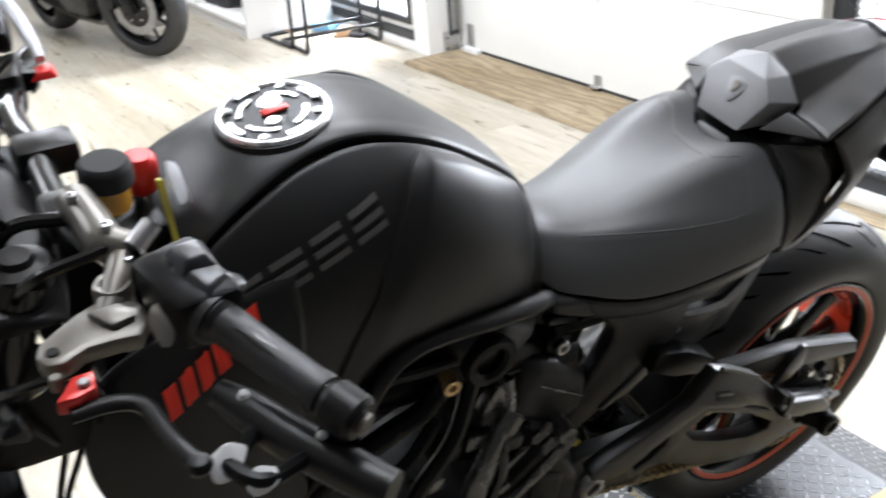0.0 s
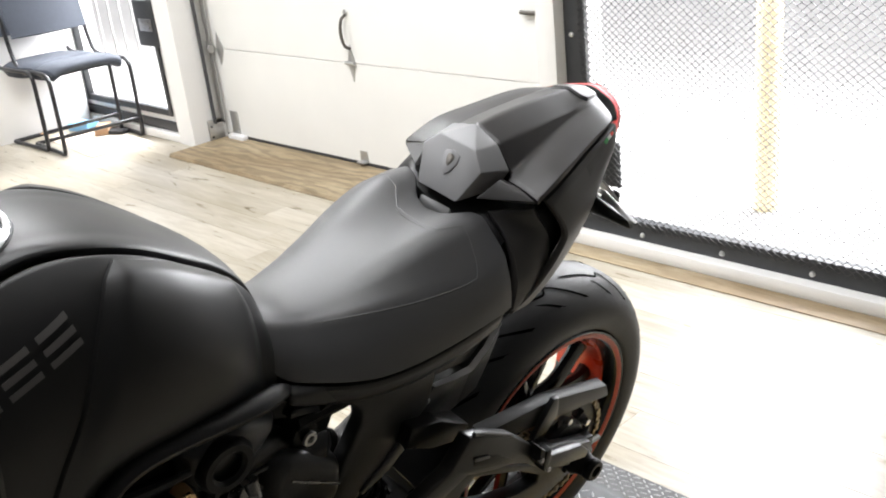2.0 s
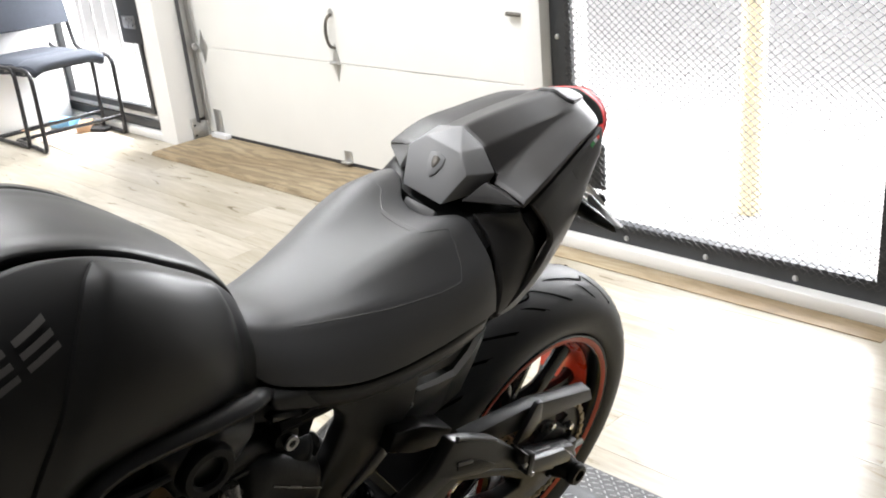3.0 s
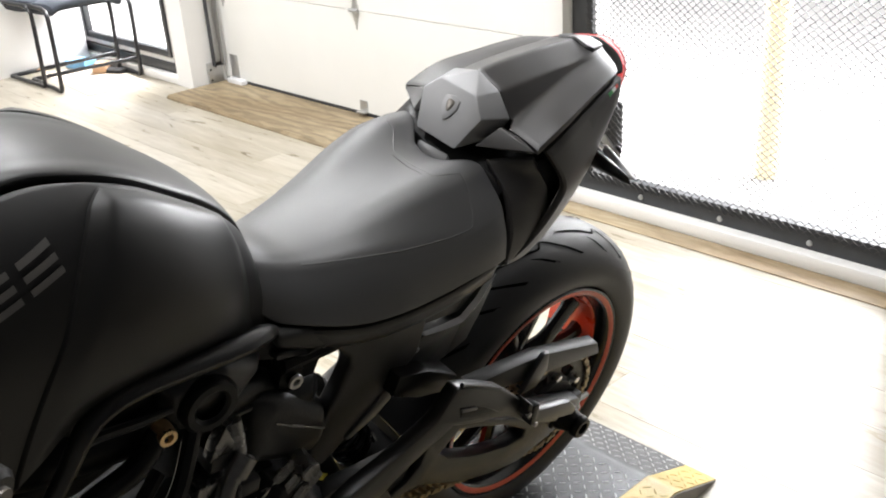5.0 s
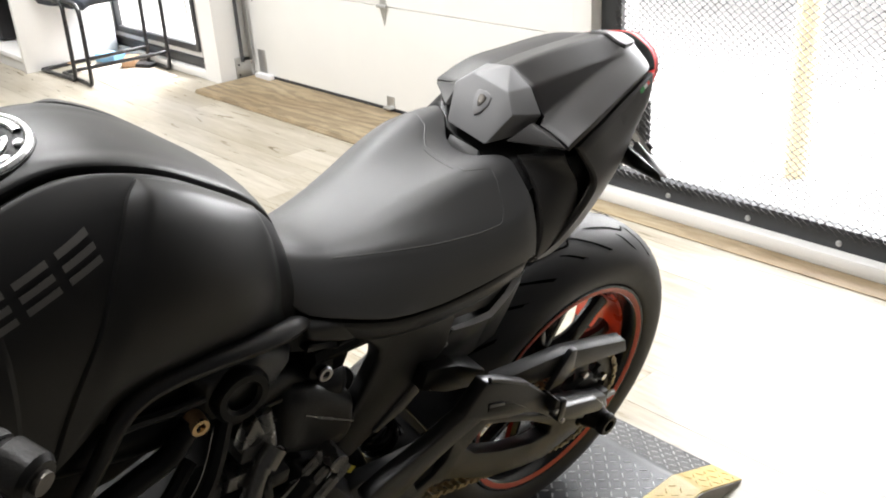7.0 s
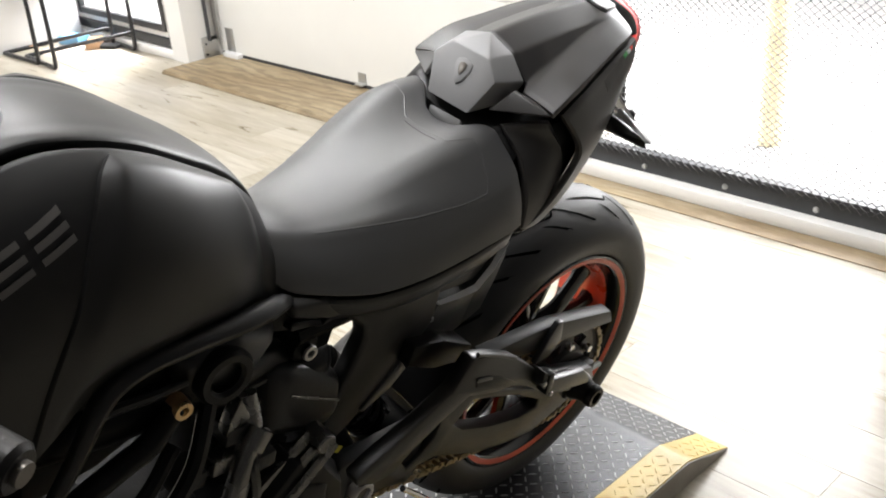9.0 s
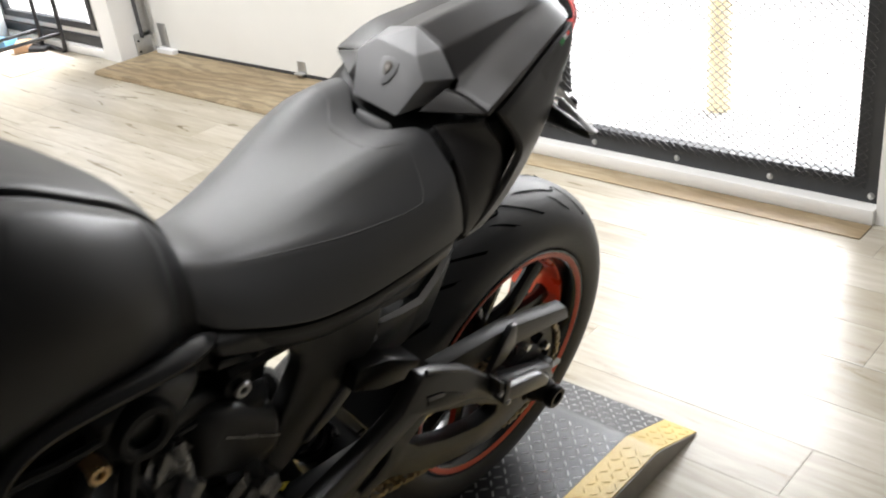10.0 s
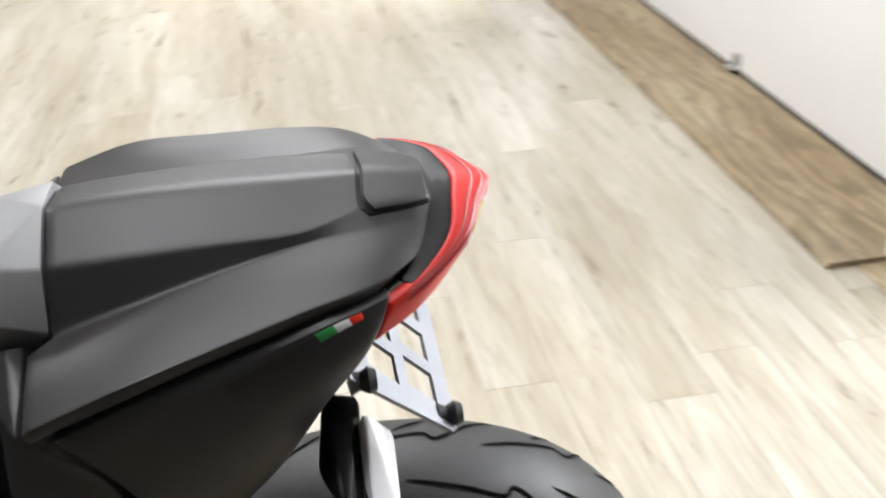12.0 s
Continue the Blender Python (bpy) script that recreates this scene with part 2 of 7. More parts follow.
def finish(name, bm, material, parent=None, label="", sharp=38, flip=False):
    if flip:
        bmesh.ops.reverse_faces(bm, faces=bm.faces)
    bm.normal_update()
    me = bpy.data.meshes.new(name)
    bm.to_mesh(me)
    bm.free()
    for p in me.polygons:
        p.use_smooth = True
    me.set_sharp_from_angle(angle=radians(sharp))
    me.materials.append(material)
    ob = new(name, me)
    if parent:
        ob.parent = parent
    if label:
        ob["label"] = label
    return ob


def part(name, bm, material, parent, label="", sharp=38):
    return finish(name, bm, material, parent, label, sharp)


def empty(name, m=None):
    ob = new(name)
    ob.empty_display_size = 0.1
    if m:
        ob.matrix_world = m
    return ob


def bevelled(bm, width, segs=2, angle=30):
    if width > 0:
        ed = [e for e in bm.edges if len(e.link_faces) == 2 and e.calc_face_angle(0) > radians(angle)]
        bmesh.ops.bevel(bm, geom=ed, offset=width, segments=segs, profile=0.5, affect="EDGES", clamp_overlap=True)
    return bm


def box(a, b, bevel=0.0, segs=2, m=None, into=None):
    bm = bmesh.new()
    bmesh.ops.create_cube(bm, size=1)
    for v in bm.verts:
        v.co = Vector([(a[i] + b[i]) / 2 + v.co[i] * (b[i] - a[i]) for i in range(3)])
    bevelled(bm, bevel, segs)
    if m:
        bmesh.ops.transform(bm, matrix=m, verts=bm.verts)
    return join(into, bm) if into else bm


def join(bm, other):
    me = bpy.data.meshes.new("tmp")
    other.to_mesh(me)
    other.free()
    bm.from_mesh(me)
    bpy.data.meshes.remove(me)
    return bm


def slab(poly, y0, y1, bevel=0.0, segs=2, holes=()):
    """A plate cut in the xz plane, between y0 and y1."""
    bm = bmesh.new()

    def ring(pts, y):
        return [bm.verts.new((p[0], y, p[1])) for p in pts]

    def wire(vs):
        return [bm.edges.new((vs[i], vs[(i + 1) % len(vs)])) for i in range(len(vs))]

    loops = [ring(p, y0) for p in (poly, *holes)]
    edges = [e for vs in loops for e in wire(vs)]
    if holes:
        bmesh.ops.triangle_fill(bm, use_beauty=True, use_dissolve=False, edges=edges)
    else:
        bm.faces.new(loops[0])
    res = bmesh.ops.extrude_face_region(bm, geom=list(bm.faces))
    vs = [g for g in res["geom"] if isinstance(g, bmesh.types.BMVert)]
    bmesh.ops.translate(bm, verts=vs, vec=(0, y1 - y0, 0))
    bmesh.ops.recalc_face_normals(bm, faces=bm.faces)
    return bevelled(bm, bevel, segs)


def flat_plate(poly, z0, z1, bevel=0.0, segs=2, holes=()):
    """A plate cut in the xy plane, between z0 and z1."""
    bm = slab(poly, z0, z1, bevel, segs, holes)
    for v in bm.verts:
        v.co = Vector((v.co.x, v.co.z, v.co.y))
    bmesh.ops.recalc_face_normals(bm, faces=bm.faces)
    return bm


def smooth_path(pts, per=6):
    P = np.array(pts, float)
    if len(P) < 3:
        return P
    Q = np.vstack([2 * P[0] - P[1], P, 2 * P[-1] - P[-2]])
    out = []
    for i in range(1, len(Q) - 2):
        for k in range(per):
            t = k / per
            out.append(0.5 * (2 * Q[i] + (Q[i + 1] - Q[i - 1]) * t + (2 * Q[i - 1] - 5 * Q[i] + 4 * Q[i + 1] - Q[i + 2]) * t * t
                              + (3 * Q[i] - Q[i - 1] - 3 * Q[i + 1] + Q[i + 2]) * t ** 3))
    out.append(P[-1])
    return np.array(out)


def skin(bm, rings, closed=True, caps=True):
    vs = [[bm.verts.new(p) for p in r] for r in rings]
    n = len(vs[0])
    for a, b in zip(vs, vs[1:]):
        for i in range(n if closed else n - 1):
            j = (i + 1) % n
            bm.faces.new((a[i], a[j], b[j], b[i]))
    if caps and closed:
        bm.faces.new(vs[0][::-1])
        bm.faces.new(vs[-1])
    return bm


def tube(pts, radius, n=10, per=6, smooth=True, into=None, squash=1.0):
    """A round bar along a smooth path; radius may be a list, one for each given point."""
    P = smooth_path(pts, per) if smooth else np.array(pts, float)
    if np.ndim(radius):
        R = np.interp(np.linspace(0, 1, len(P)), np.linspace(0, 1, len(radius)), radius)
    else:
        R = np.full(len(P), float(radius))
    bm = into or bmesh.new()
    T = np.gradient(P, axis=0)
    T /= np.linalg.norm(T, axis=1)[:, None]
    ref = np.array((0, 0, 1.0)) if abs(T[0][2]) < 0.9 else np.array((1.0, 0, 0))
    u = np.cross(ref, T[0])
    u /= np.linalg.norm(u)
    rings = []
    for p, t, r in zip(P, T, R):
        u = u - t * (u @ t)
        u /= np.linalg.norm(u)
        v = np.cross(t, u)
        rings.append([tuple(p + r * (math.cos(a) * u + squash * math.sin(a) * v)) for a in np.linspace(0, 2 * math.pi, n, endpoint=False)])
    return skin(bm, rings)


def lathe(profile, n=48, axis="y", centre=(0, 0, 0), a0=0.0, a1=360.0, into=None):
    """Turns a profile of (radius, along) round an axis through centre."""
    bm = into or bmesh.new()
    full = abs(a1 - a0) >= 359.9
    angs = np.linspace(radians(a0), radians(a1), n, endpoint=not full)
    rings = []
    for a in angs:
        c, s = math.cos(a), math.sin(a)
        ring = []
        for r, h in profile:
            p = {"y": (r * c, h, r * s), "z": (r * c, r * s, h), "x": (h, r * c, r * s)}[axis]
            ring.append(tuple(p[i] + centre[i] for i in range(3)))
        rings.append(ring)
    if full:
        rings.append(rings[0])
    vs = [[bm.verts.new(p) for p in r] for r in (rings[:-1] if full else rings)]
    if full:
        vs.append(vs[0])
    for a, b in zip(vs, vs[1:]):
        for i in range(len(profile) - 1):
            q = (a[i], a[i + 1], b[i + 1], b[i])
            bm.faces.new(q)
    bmesh.ops.remove_doubles(bm, verts=bm.verts, dist=1e-6)
    bmesh.ops.recalc_face_normals(bm, faces=bm.faces)
    return bm


def disc(r, h0, h1, axis="y", centre=(0, 0, 0), n=24, bevel=0.002):
    b = min(bevel, abs(h1 - h0) / 3, r / 3)
    s = 1 if h1 > h0 else -1
    return lathe([(0, h0), (r - b, h0), (r, h0 + s * b), (r, h1 - s * b), (r - b, h1), (0, h1)], n, axis, centre)


def grid_surface(G):
    """A smooth surface through a grid of points: returns S(u, v), u over rows, v over columns, in steps of one."""
    G = np.array(G, float)

    def weights(t, k):
        i = np.clip(np.floor(t).astype(int), 0, k - 2)
        f = t - i
        w = np.stack([-f + 2 * f ** 2 - f ** 3, 2 - 5 * f ** 2 + 3 * f ** 3, f + 4 * f ** 2 - 3 * f ** 3, -f ** 2 + f ** 3], -1) / 2
        return i, w

    def pad(A):
        A = np.concatenate([2 * A[:1] - A[1:2], A, 2 * A[-1:] - A[-2:-1]], 0)
        return np.concatenate([2 * A[:, :1] - A[:, 1:2], A, 2 * A[:, -1:] - A[:, -2:-1]], 1)

    Q = pad(G)

    def S(u, v):
        u, v = np.broadcast_arrays(np.asarray(u, float), np.asarray(v, float))
        i, wu = weights(u, G.shape[0])
        j, wv = weights(v, G.shape[1])
        out = 0
        for a in range(4):
            for b in range(4):
                out = out + (wu[..., a] * wv[..., b])[..., None] * Q[i + a, j + b]
        return out

    return S


def panel(S, us, vs, nu, nv, thick=0.006, lift=0.0, edge=0.005, outward=1, into=None, bump=None):
    """A shell panel on S between us = (u0, u1) and vs = (v0, v1), each a number or a function of the other way's 0..1.
    Its rim is rounded down by edge; lift raises it off S."""
    def spaced(n):
        t = np.linspace(0, 1, n)
        return 0.5 * t + 0.5 * (0.5 - 0.5 * np.cos(np.pi * t))

    def val(q, t):
        return q(t) if callable(q) else np.full_like(t, q)

    s, t = np.meshgrid(spaced(nu), spaced(nv), indexing="ij")
    U = val(us[0], t) * (1 - s) + val(us[1], t) * s
    V = val(vs[0], s) * (1 - t) + val(vs[1], s) * t
    P = S(U, V)
    h = 1e-3
    n = np.cross(S(U + h, V) - S(U - h, V), S(U, V + h) - S(U, V - h))
    n = outward * n / np.maximum(np.linalg.norm(n, axis=-1, keepdims=True), 1e-12)

    def run(A, axis):
        d = np.linalg.norm(np.diff(A, axis=axis), axis=-1)
        c = np.concatenate([np.zeros_like(np.take(d, [0], axis)), np.cumsum(d, axis)], axis)
        tot = np.take(c, [-1], axis)
        return np.minimum(c, tot - c)

    e = np.minimum(run(P, 0), run(P, 1))
    k = np.clip(1 - e / edge, 0, 1) if edge else np.zeros_like(e)
    off = lift - edge * (1 - np.sqrt(np.maximum(0, 1 - k ** 2)))
    if bump is not None:
        off = off + bump(s, t)
    O, I = P + n * off[..., None], P + n * (lift - edge - thick)
    bm = into or bmesh.new()
    a = [[bm.verts.new(O[i, j]) for j in range(nv)] for i in range(nu)]
    b = [[bm.verts.new(I[i, j]) for j in range(nv)] for i in range(nu)]
    for i in range(nu - 1):
        for j in range(nv - 1):
            bm.faces.new((a[i][j], a[i + 1][j], a[i + 1][j + 1], a[i][j + 1]))
            bm.faces.new((b[i][j], b[i][j + 1], b[i + 1][j + 1], b[i + 1][j]))
    ring = [(i, 0) for i in range(nu)] + [(nu - 1, j) for j in range(1, nv)] + [(i, nv - 1) for i in range(nu - 2, -1, -1)] + [(0, j) for j in range(nv - 2, 0, -1)]
    for (i, j), (i2, j2) in zip(ring, ring[1:] + ring[:1]):
        bm.faces.new((a[i][j], b[i][j], b[i2][j2], a[i2][j2]))
    bmesh.ops.recalc_face_normals(bm, faces=bm.faces)
    return bm


def mirrored(bm):
    """The same mesh on the bike's other side."""
    o = bm.copy()
    for v in o.verts:
        v.co.y = -v.co.y
    bmesh.ops.reverse_faces(o, faces=o.faces)
    return o


def hull(pts, bevel=0.0, segs=2):
    bm = bmesh.new()
    for p in pts:
        bm.verts.new(p)
    r = bmesh.ops.convex_hull(bm, input=bm.verts)
    junk = [g for g in r["geom_interior"] if isinstance(g, bmesh.types.BMVert)]
    if junk:
        bmesh.ops.delete(bm, geom=junk, context="VERTS")
    bmesh.ops.dissolve_limit(bm, angle_limit=radians(2), verts=bm.verts, edges=bm.edges)
    bmesh.ops.recalc_face_normals(bm, faces=bm.faces)
    return bevelled(bm, bevel, segs, 12)


def solid(name, bm, material, label, category, kind="", group=""):
    return tagged(finish(name, bm, material), label, category, group, kind)
# ---- the room ----
WX = 1.40            # room face of the long wall
DOOR_X = 1.60
ROOM = (-5.0, -1.7, 9.0)   # back wall x, side walls y
CEIL = 3.0


def wall(name, a, b, label, material=None):
    return solid(name, box(a, b), material or M_WALL, label, "wall", "structure")


wall("wall_east_1", (WX, ROOM[1], 0), (WX + 0.24, -0.17, CEIL), "white painted wall beside the mesh gate")
wall("wall_east_2", (WX, 3.545, 0), (WX + 0.24, 3.70, CEIL), "white painted pier between garage door and barred window")
wall("wall_east_3", (WX, 4.93, 0), (WX + 0.24, ROOM[2], CEIL), "white painted wall beyond the barred window")
wall("wall_east_4", (WX, -0.17, 2.15), (WX + 0.24, 3.545, CEIL), "white painted wall over the doors")
wall("wall_east_5", (WX, 3.70, 2.15), (WX + 0.24, 4.93, CEIL), "white painted wall over the barred window")
# unseen west and south walls, darkened (south also moved close) to cut bounce light
wall("wall_west", (ROOM[0] - 0.2, ROOM[1] - 0.2, 0), (ROOM[0], ROOM[2] + 0.2, CEIL), "unseen grey wall behind the motorcycle, added to throw back little light", M_DIM)
wall("wall_south", (ROOM[0], ROOM[1] - 0.2, 0), (WX + 0.24, ROOM[1], CEIL), "unseen dark end wall, added close by to keep light off the motorcycle", M_DARKWALL)
wall("wall_north", (ROOM[0], ROOM[2], 0), (WX + 0.24, ROOM[2] + 0.2, CEIL), "plain painted end wall")
solid("ceiling", box((ROOM[0] - 0.2, ROOM[1] - 0.2, CEIL), (WX + 0.24, ROOM[2] + 0.2, CEIL + 0.15)), M_CEIL, "plain white ceiling", "ceiling", "structure")
FLOOR = solid("floor", box((ROOM[0] - 0.2, ROOM[1] - 0.2, -0.12), (WX + 0.30, ROOM[2] + 0.2, -0.004)), M_SUB, "pale oak vinyl plank floor", "floor", "structure")

# outside
solid("ground", box((WX + 0.30, -30, -0.15), (60, 40, -0.02)), M_GROUND, "sunlit concrete yard outside the gate", "ground", "structure")
solid("yard_wall", box((22.0, -20, -0.02), (22.4, 30, 5.0)), M_TRIM, "white rendered wall across the yard", "wall", "structure")

# post and sill round the mesh gate
solid("trim_1", box((1.385, 1.02, 0), (WX + 0.24, 1.10, 2.15), 0.004), M_TRIM, "white painted timber post between gate and garage door", "post", "structure")
solid("trim_2", box((1.385, -0.17, 0), (1.46, 1.02, 0.045), 0.005), M_TRIM, "white painted sill under the mesh gate", "sill", "structure")
solid("trim_3", box((1.40, 3.70, 0), (1.62, 4.93, 0.045), 0.004), M_TRIM, "white painted sill under the barred window", "sill", "structure")


# strip that carries the sill's shade and the dirt there as colour
solid("trim_4", box((1.300, -0.17, 0.0), (1.384, 1.085, 0.0035), 0.001), M_STRIP, "brown strip of floor along the gate sill, dirt and shade in its colour", "floor strip", "structure")


def expanded_mesh(y0, y1, z0, z1, x, dy=0.027, dz=0.0112, w=0.0015, skip=()):
    """A sheet of expanded steel: zigzag strands that meet in flat knots."""
    verts, faces = [], []

    def strand(p, q):
        k = len(verts)
        (ya, za, xa), (yb, zb, xb) = p, q
        for (yy, zz, xx) in (p, q):
            for dx, dd in ((-w, -w * 0.7), (w, -w * 0.7), (w, w * 0.7), (-w, w * 0.7)):
                verts.append((xx + dx, yy, zz + dd))
        for i in range(4):
            j = (i + 1) % 4
            faces.append((k + i, k + j, k + 4 + j, k + 4 + i))

    rows, cols = int((z1 - z0) / dz), int((y1 - y0) / dy)
    for r in range(rows):
        za = z0 + r * dz
        for c in range(cols):
            ya = y0 + c * dy
            up = r % 2 == 0
            a = (ya, za + (0 if up else dz) * 0.92, x - 0.002)
            b = (ya + dy / 2, za + (dz if up else 0) * 0.92 + 0.0, x + 0.002)
            d = (ya + dy, za + (0 if up else dz) * 0.92, x - 0.002)
            strand(a, b)
            strand(b, d)
    me = bpy.data.meshes.new("mesh_sheet")
    me.from_pydata(verts, [], faces)
    me.materials.append(M_MESH)
    return new("mesh_sheet", me)


def mesh_gate():
    g = tagged(empty("mesh_gate", pose(1.43, 0.42, 0.02)), "black steel gate of expanded mesh, closed, with a latch plate", "gate")
    m = g.matrix_world.inverted()

    def bar(name, a, b, bev=0.002):
        bm = box(a, b, bev)
        bmesh.ops.transform(bm, matrix=m, verts=bm.verts)
        return part(name, bm, M_FRAME, g)

    def world_part(name, bm, material, label=""):
        bmesh.ops.transform(bm, matrix=m, verts=bm.verts)
        return part(name, bm, material, g, label)

    bar("bottom_rail", (1.428, -0.165, 0.024), (1.466, 1.015, 0.112))
    bar("stile", (1.429, 0.945, 0.112), (1.465, 1.015, 2.12))
    bar("stile", (1.429, -0.165, 0.112), (1.465, -0.095, 2.12))
    bar("inner_angle", (1.424, 0.927, 0.112), (1.428, 0.952, 2.04))
    bar("top_rail", (1.428, -0.095, 2.04), (1.466, 0.945, 2.12))
    sheet = expanded_mesh(-0.13, 0.965, 0.086, 2.07, 1.4215)
    sheet.parent, sheet.matrix_parent_inverse = g, m
    sheet["kind"] = "stuff"
    for y in (1.0, 0.727, 0.431, 0.136, -0.145):
        bm = lathe([(0, -0.008), (0.005, -0.0072), (0.0085, -0.0045), (0.0095, 0)], 14, "x", (1.428, y, 0.066))
        world_part("bolt", bm, M_GALV)
    for z in (0.42, 0.72, 1.02, 1.5):
        bm = lathe([(0, -0.008), (0.005, -0.0072), (0.0085, -0.0045), (0.0095, 0)], 14, "x", (1.429, 0.985, z))
        world_part("bolt", bm, M_GALV)
    world_part("latch_plate", box((1.436, 0.815, 0.215), (1.442, 0.952, 0.372), 0.001), M_FRAME, "black steel latch guard plate")
    world_part("latch_case", box((1.400, 0.925, 0.295), (1.428, 0.968, 0.338), 0.003), M_ALUDARK, "worn brass latch case")
    world_part("keeper", box((1.402, 0.985, 0.285), (1.428, 1.012, 0.352), 0.003), M_ALUDARK)
    world_part("latch_bolt", tube([(1.395, 1.01, 0.315), (1.393, 0.955, 0.318), (1.392, 0.918, 0.316), (1.392, 0.912, 0.30), (1.392, 0.91, 0.235)], 0.0055, 8, 4), M_ALU, "bent steel latch rod")
    return g


mesh_gate()


def barred_window():
    g = tagged(empty("window_2", pose(1.42, 4.31, 0.05)), "barred glazed door with a black steel frame and lock box", "window", kind="structure")
    m = g.matrix_world.inverted()

    def bar(name, a, b, material=M_FRAME, bev=0.002, label=""):
        bm = box(a, b, bev)
        bmesh.ops.transform(bm, matrix=m, verts=bm.verts)
        part(name, bm, material, g, label)

    for a, b in (((1.425, 3.70, 0.05), (1.465, 3.755, 2.15)), ((1.425, 4.875, 0.05), (1.465, 4.93, 2.15))):
        bar("outer_stile", a, b)
    bar("outer_rail", (1.425, 3.755, 0.05), (1.465, 4.875, 0.098))
    bar("outer_rail", (1.425, 3.755, 2.10), (1.465, 4.875, 2.15))
    for a, b in (((1.445, 3.755, 0.098), (1.475, 3.80, 2.10)), ((1.445, 4.83, 0.098), (1.475, 4.875, 2.10))):
        bar("white_stile", a, b, M_TRIM)
    bar("white_rail", (1.445, 3.80, 0.098), (1.475, 4.83, 0.128), M_TRIM)
    for a, b in (((1.435, 3.80, 0.128), (1.47, 3.835, 2.07)), ((1.435, 4.795, 0.128), (1.47, 4.83, 2.07))):
        bar("inner_stile", a, b)
    bar("inner_rail", (1.435, 3.835, 0.128), (1.47, 4.795, 0.165))
    bar("inner_rail", (1.435, 3.835, 2.03), (1.47, 4.795, 2.07))
    bar("lock_box", (1.405, 3.72, 0.52), (1.47, 3.93, 0.76), M_FRAME, 0.004, "black steel lock box")
    bar("lock_case", (1.395, 3.76, 0.60), (1.412, 3.88, 0.665), M_ALU, 0.004, "brushed steel lock case")
    for k in range(6):
        y = 3.97 + k * 0.14
        bar("bar", (1.480, y - 0.005, 0.165), (1.490, y + 0.005, 2.03), M_GALV, 0.001)
    return g


barred_window()


def garage_door():
    g = tagged(empty("garage_door", pose(DOOR_X, 2.32, 0.0)), "cream enamelled sectional garage door, closed, with galvanised hinges", "garage door")
    m = g.matrix_world.inverted()

    def add(name, bm, material, label=""):
        bmesh.ops.transform(bm, matrix=m, verts=bm.verts)
        return part(name, bm, material, g, label)

    add("bottom_seal", box((DOOR_X - 0.002, 1.11, 0.0), (DOOR_X + 0.05, 3.535, 0.028), 0.006), M_SEAL, "black rubber bottom seal")
    z = 0.030
    for h in (0.462, 0.53, 0.53, 0.53):
        prof = [(DOOR_X + 0.045, z), (DOOR_X, z + 0.001), (DOOR_X, z + h - 0.0045), (DOOR_X + 0.006, z + h - 0.0015), (DOOR_X + 0.045, z + h - 0.0015)]
        bm = slab([(p[0], p[1]) for p in prof], 1.105, 3.540)
        add("door_panel", bm, M_DOOR)
        z += h
    for y in (2.37,):
        for zz in (0.492, 1.022):
            add("hinge", hull([(DOOR_X - 0.004, y, zz + 0.085), (DOOR_X - 0.004, y - 0.026, zz), (DOOR_X - 0.004, y + 0.026, zz), (DOOR_X - 0.004, y, zz - 0.085),
                               (DOOR_X, y, zz + 0.085), (DOOR_X, y - 0.026, zz), (DOOR_X, y + 0.026, zz), (DOOR_X, y, zz - 0.085)], 0.001), M_GALV, "galvanised diamond hinge plate")
            add("hinge_knuckle", tube([(DOOR_X - 0.012, y - 0.03, zz), (DOOR_X - 0.012, y + 0.03, zz)], 0.008, 10, smooth=False), M_GALV)
    add("pull_handle", tube([(DOOR_X, 2.37, 0.555), (DOOR_X - 0.03, 2.37, 0.575), (DOOR_X - 0.04, 2.372, 0.63), (DOOR_X - 0.03, 2.37, 0.685), (DOOR_X, 2.37, 0.705)], [0.007, 0.007, 0.008, 0.007, 0.007], 10), M_ALUDARK, "dull steel pull handle")
    add("slide_lock", tube([(DOOR_X - 0.016, 1.34, 0.752), (DOOR_X - 0.016, 1.18, 0.748)], 0.008, 10, smooth=False), M_ALUDARK, "steel slide lock")
    add("lock_plate", box((DOOR_X - 0.006, 1.20, 0.715), (DOOR_X, 1.265, 0.785), 0.002), M_GALV)
    add("handle_foot", disc(0.016, 0, -0.005, "x", (DOOR_X, 2.37, 0.712)), M_GALV)
    add("lift_bracket", box((DOOR_X - 0.030, 2.345, 0.030), (DOOR_X, 2.40, 0.038), 0.001, into=box((DOOR_X - 0.003, 2.345, 0.038), (DOOR_X, 2.40, 0.085), 0.001)), M_GALV, "steel lift bracket")
    for y, s in ((3.46, 1), (1.19, -1)):
        for zz in (0.492, 1.022):
            add("end_hinge", hull([(DOOR_X - 0.004, y - s * 0.045, zz), (DOOR_X - 0.004, y, zz + 0.085), (DOOR_X - 0.004, y + s * 0.03, zz), (DOOR_X - 0.004, y, zz - 0.085),
                                   (DOOR_X, y - s * 0.045, zz), (DOOR_X, y, zz + 0.085), (DOOR_X, y + s * 0.03, zz), (DOOR_X, y, zz - 0.085)], 0.001), M_GALV, "galvanised end hinge")
            add("roller", disc(0.020, 0, s * 0.014, "y", (DOOR_X - 0.030, y + s * 0.03, zz), 16), M_GALV)
        add("corner_bracket", box((DOOR_X - 0.004, min(y - s * 0.06, y + s * 0.01), 0.03), (DOOR_X, max(y - s * 0.06, y + s * 0.01), 0.16), 0.001), M_GALV, "galvanised bottom corner bracket")
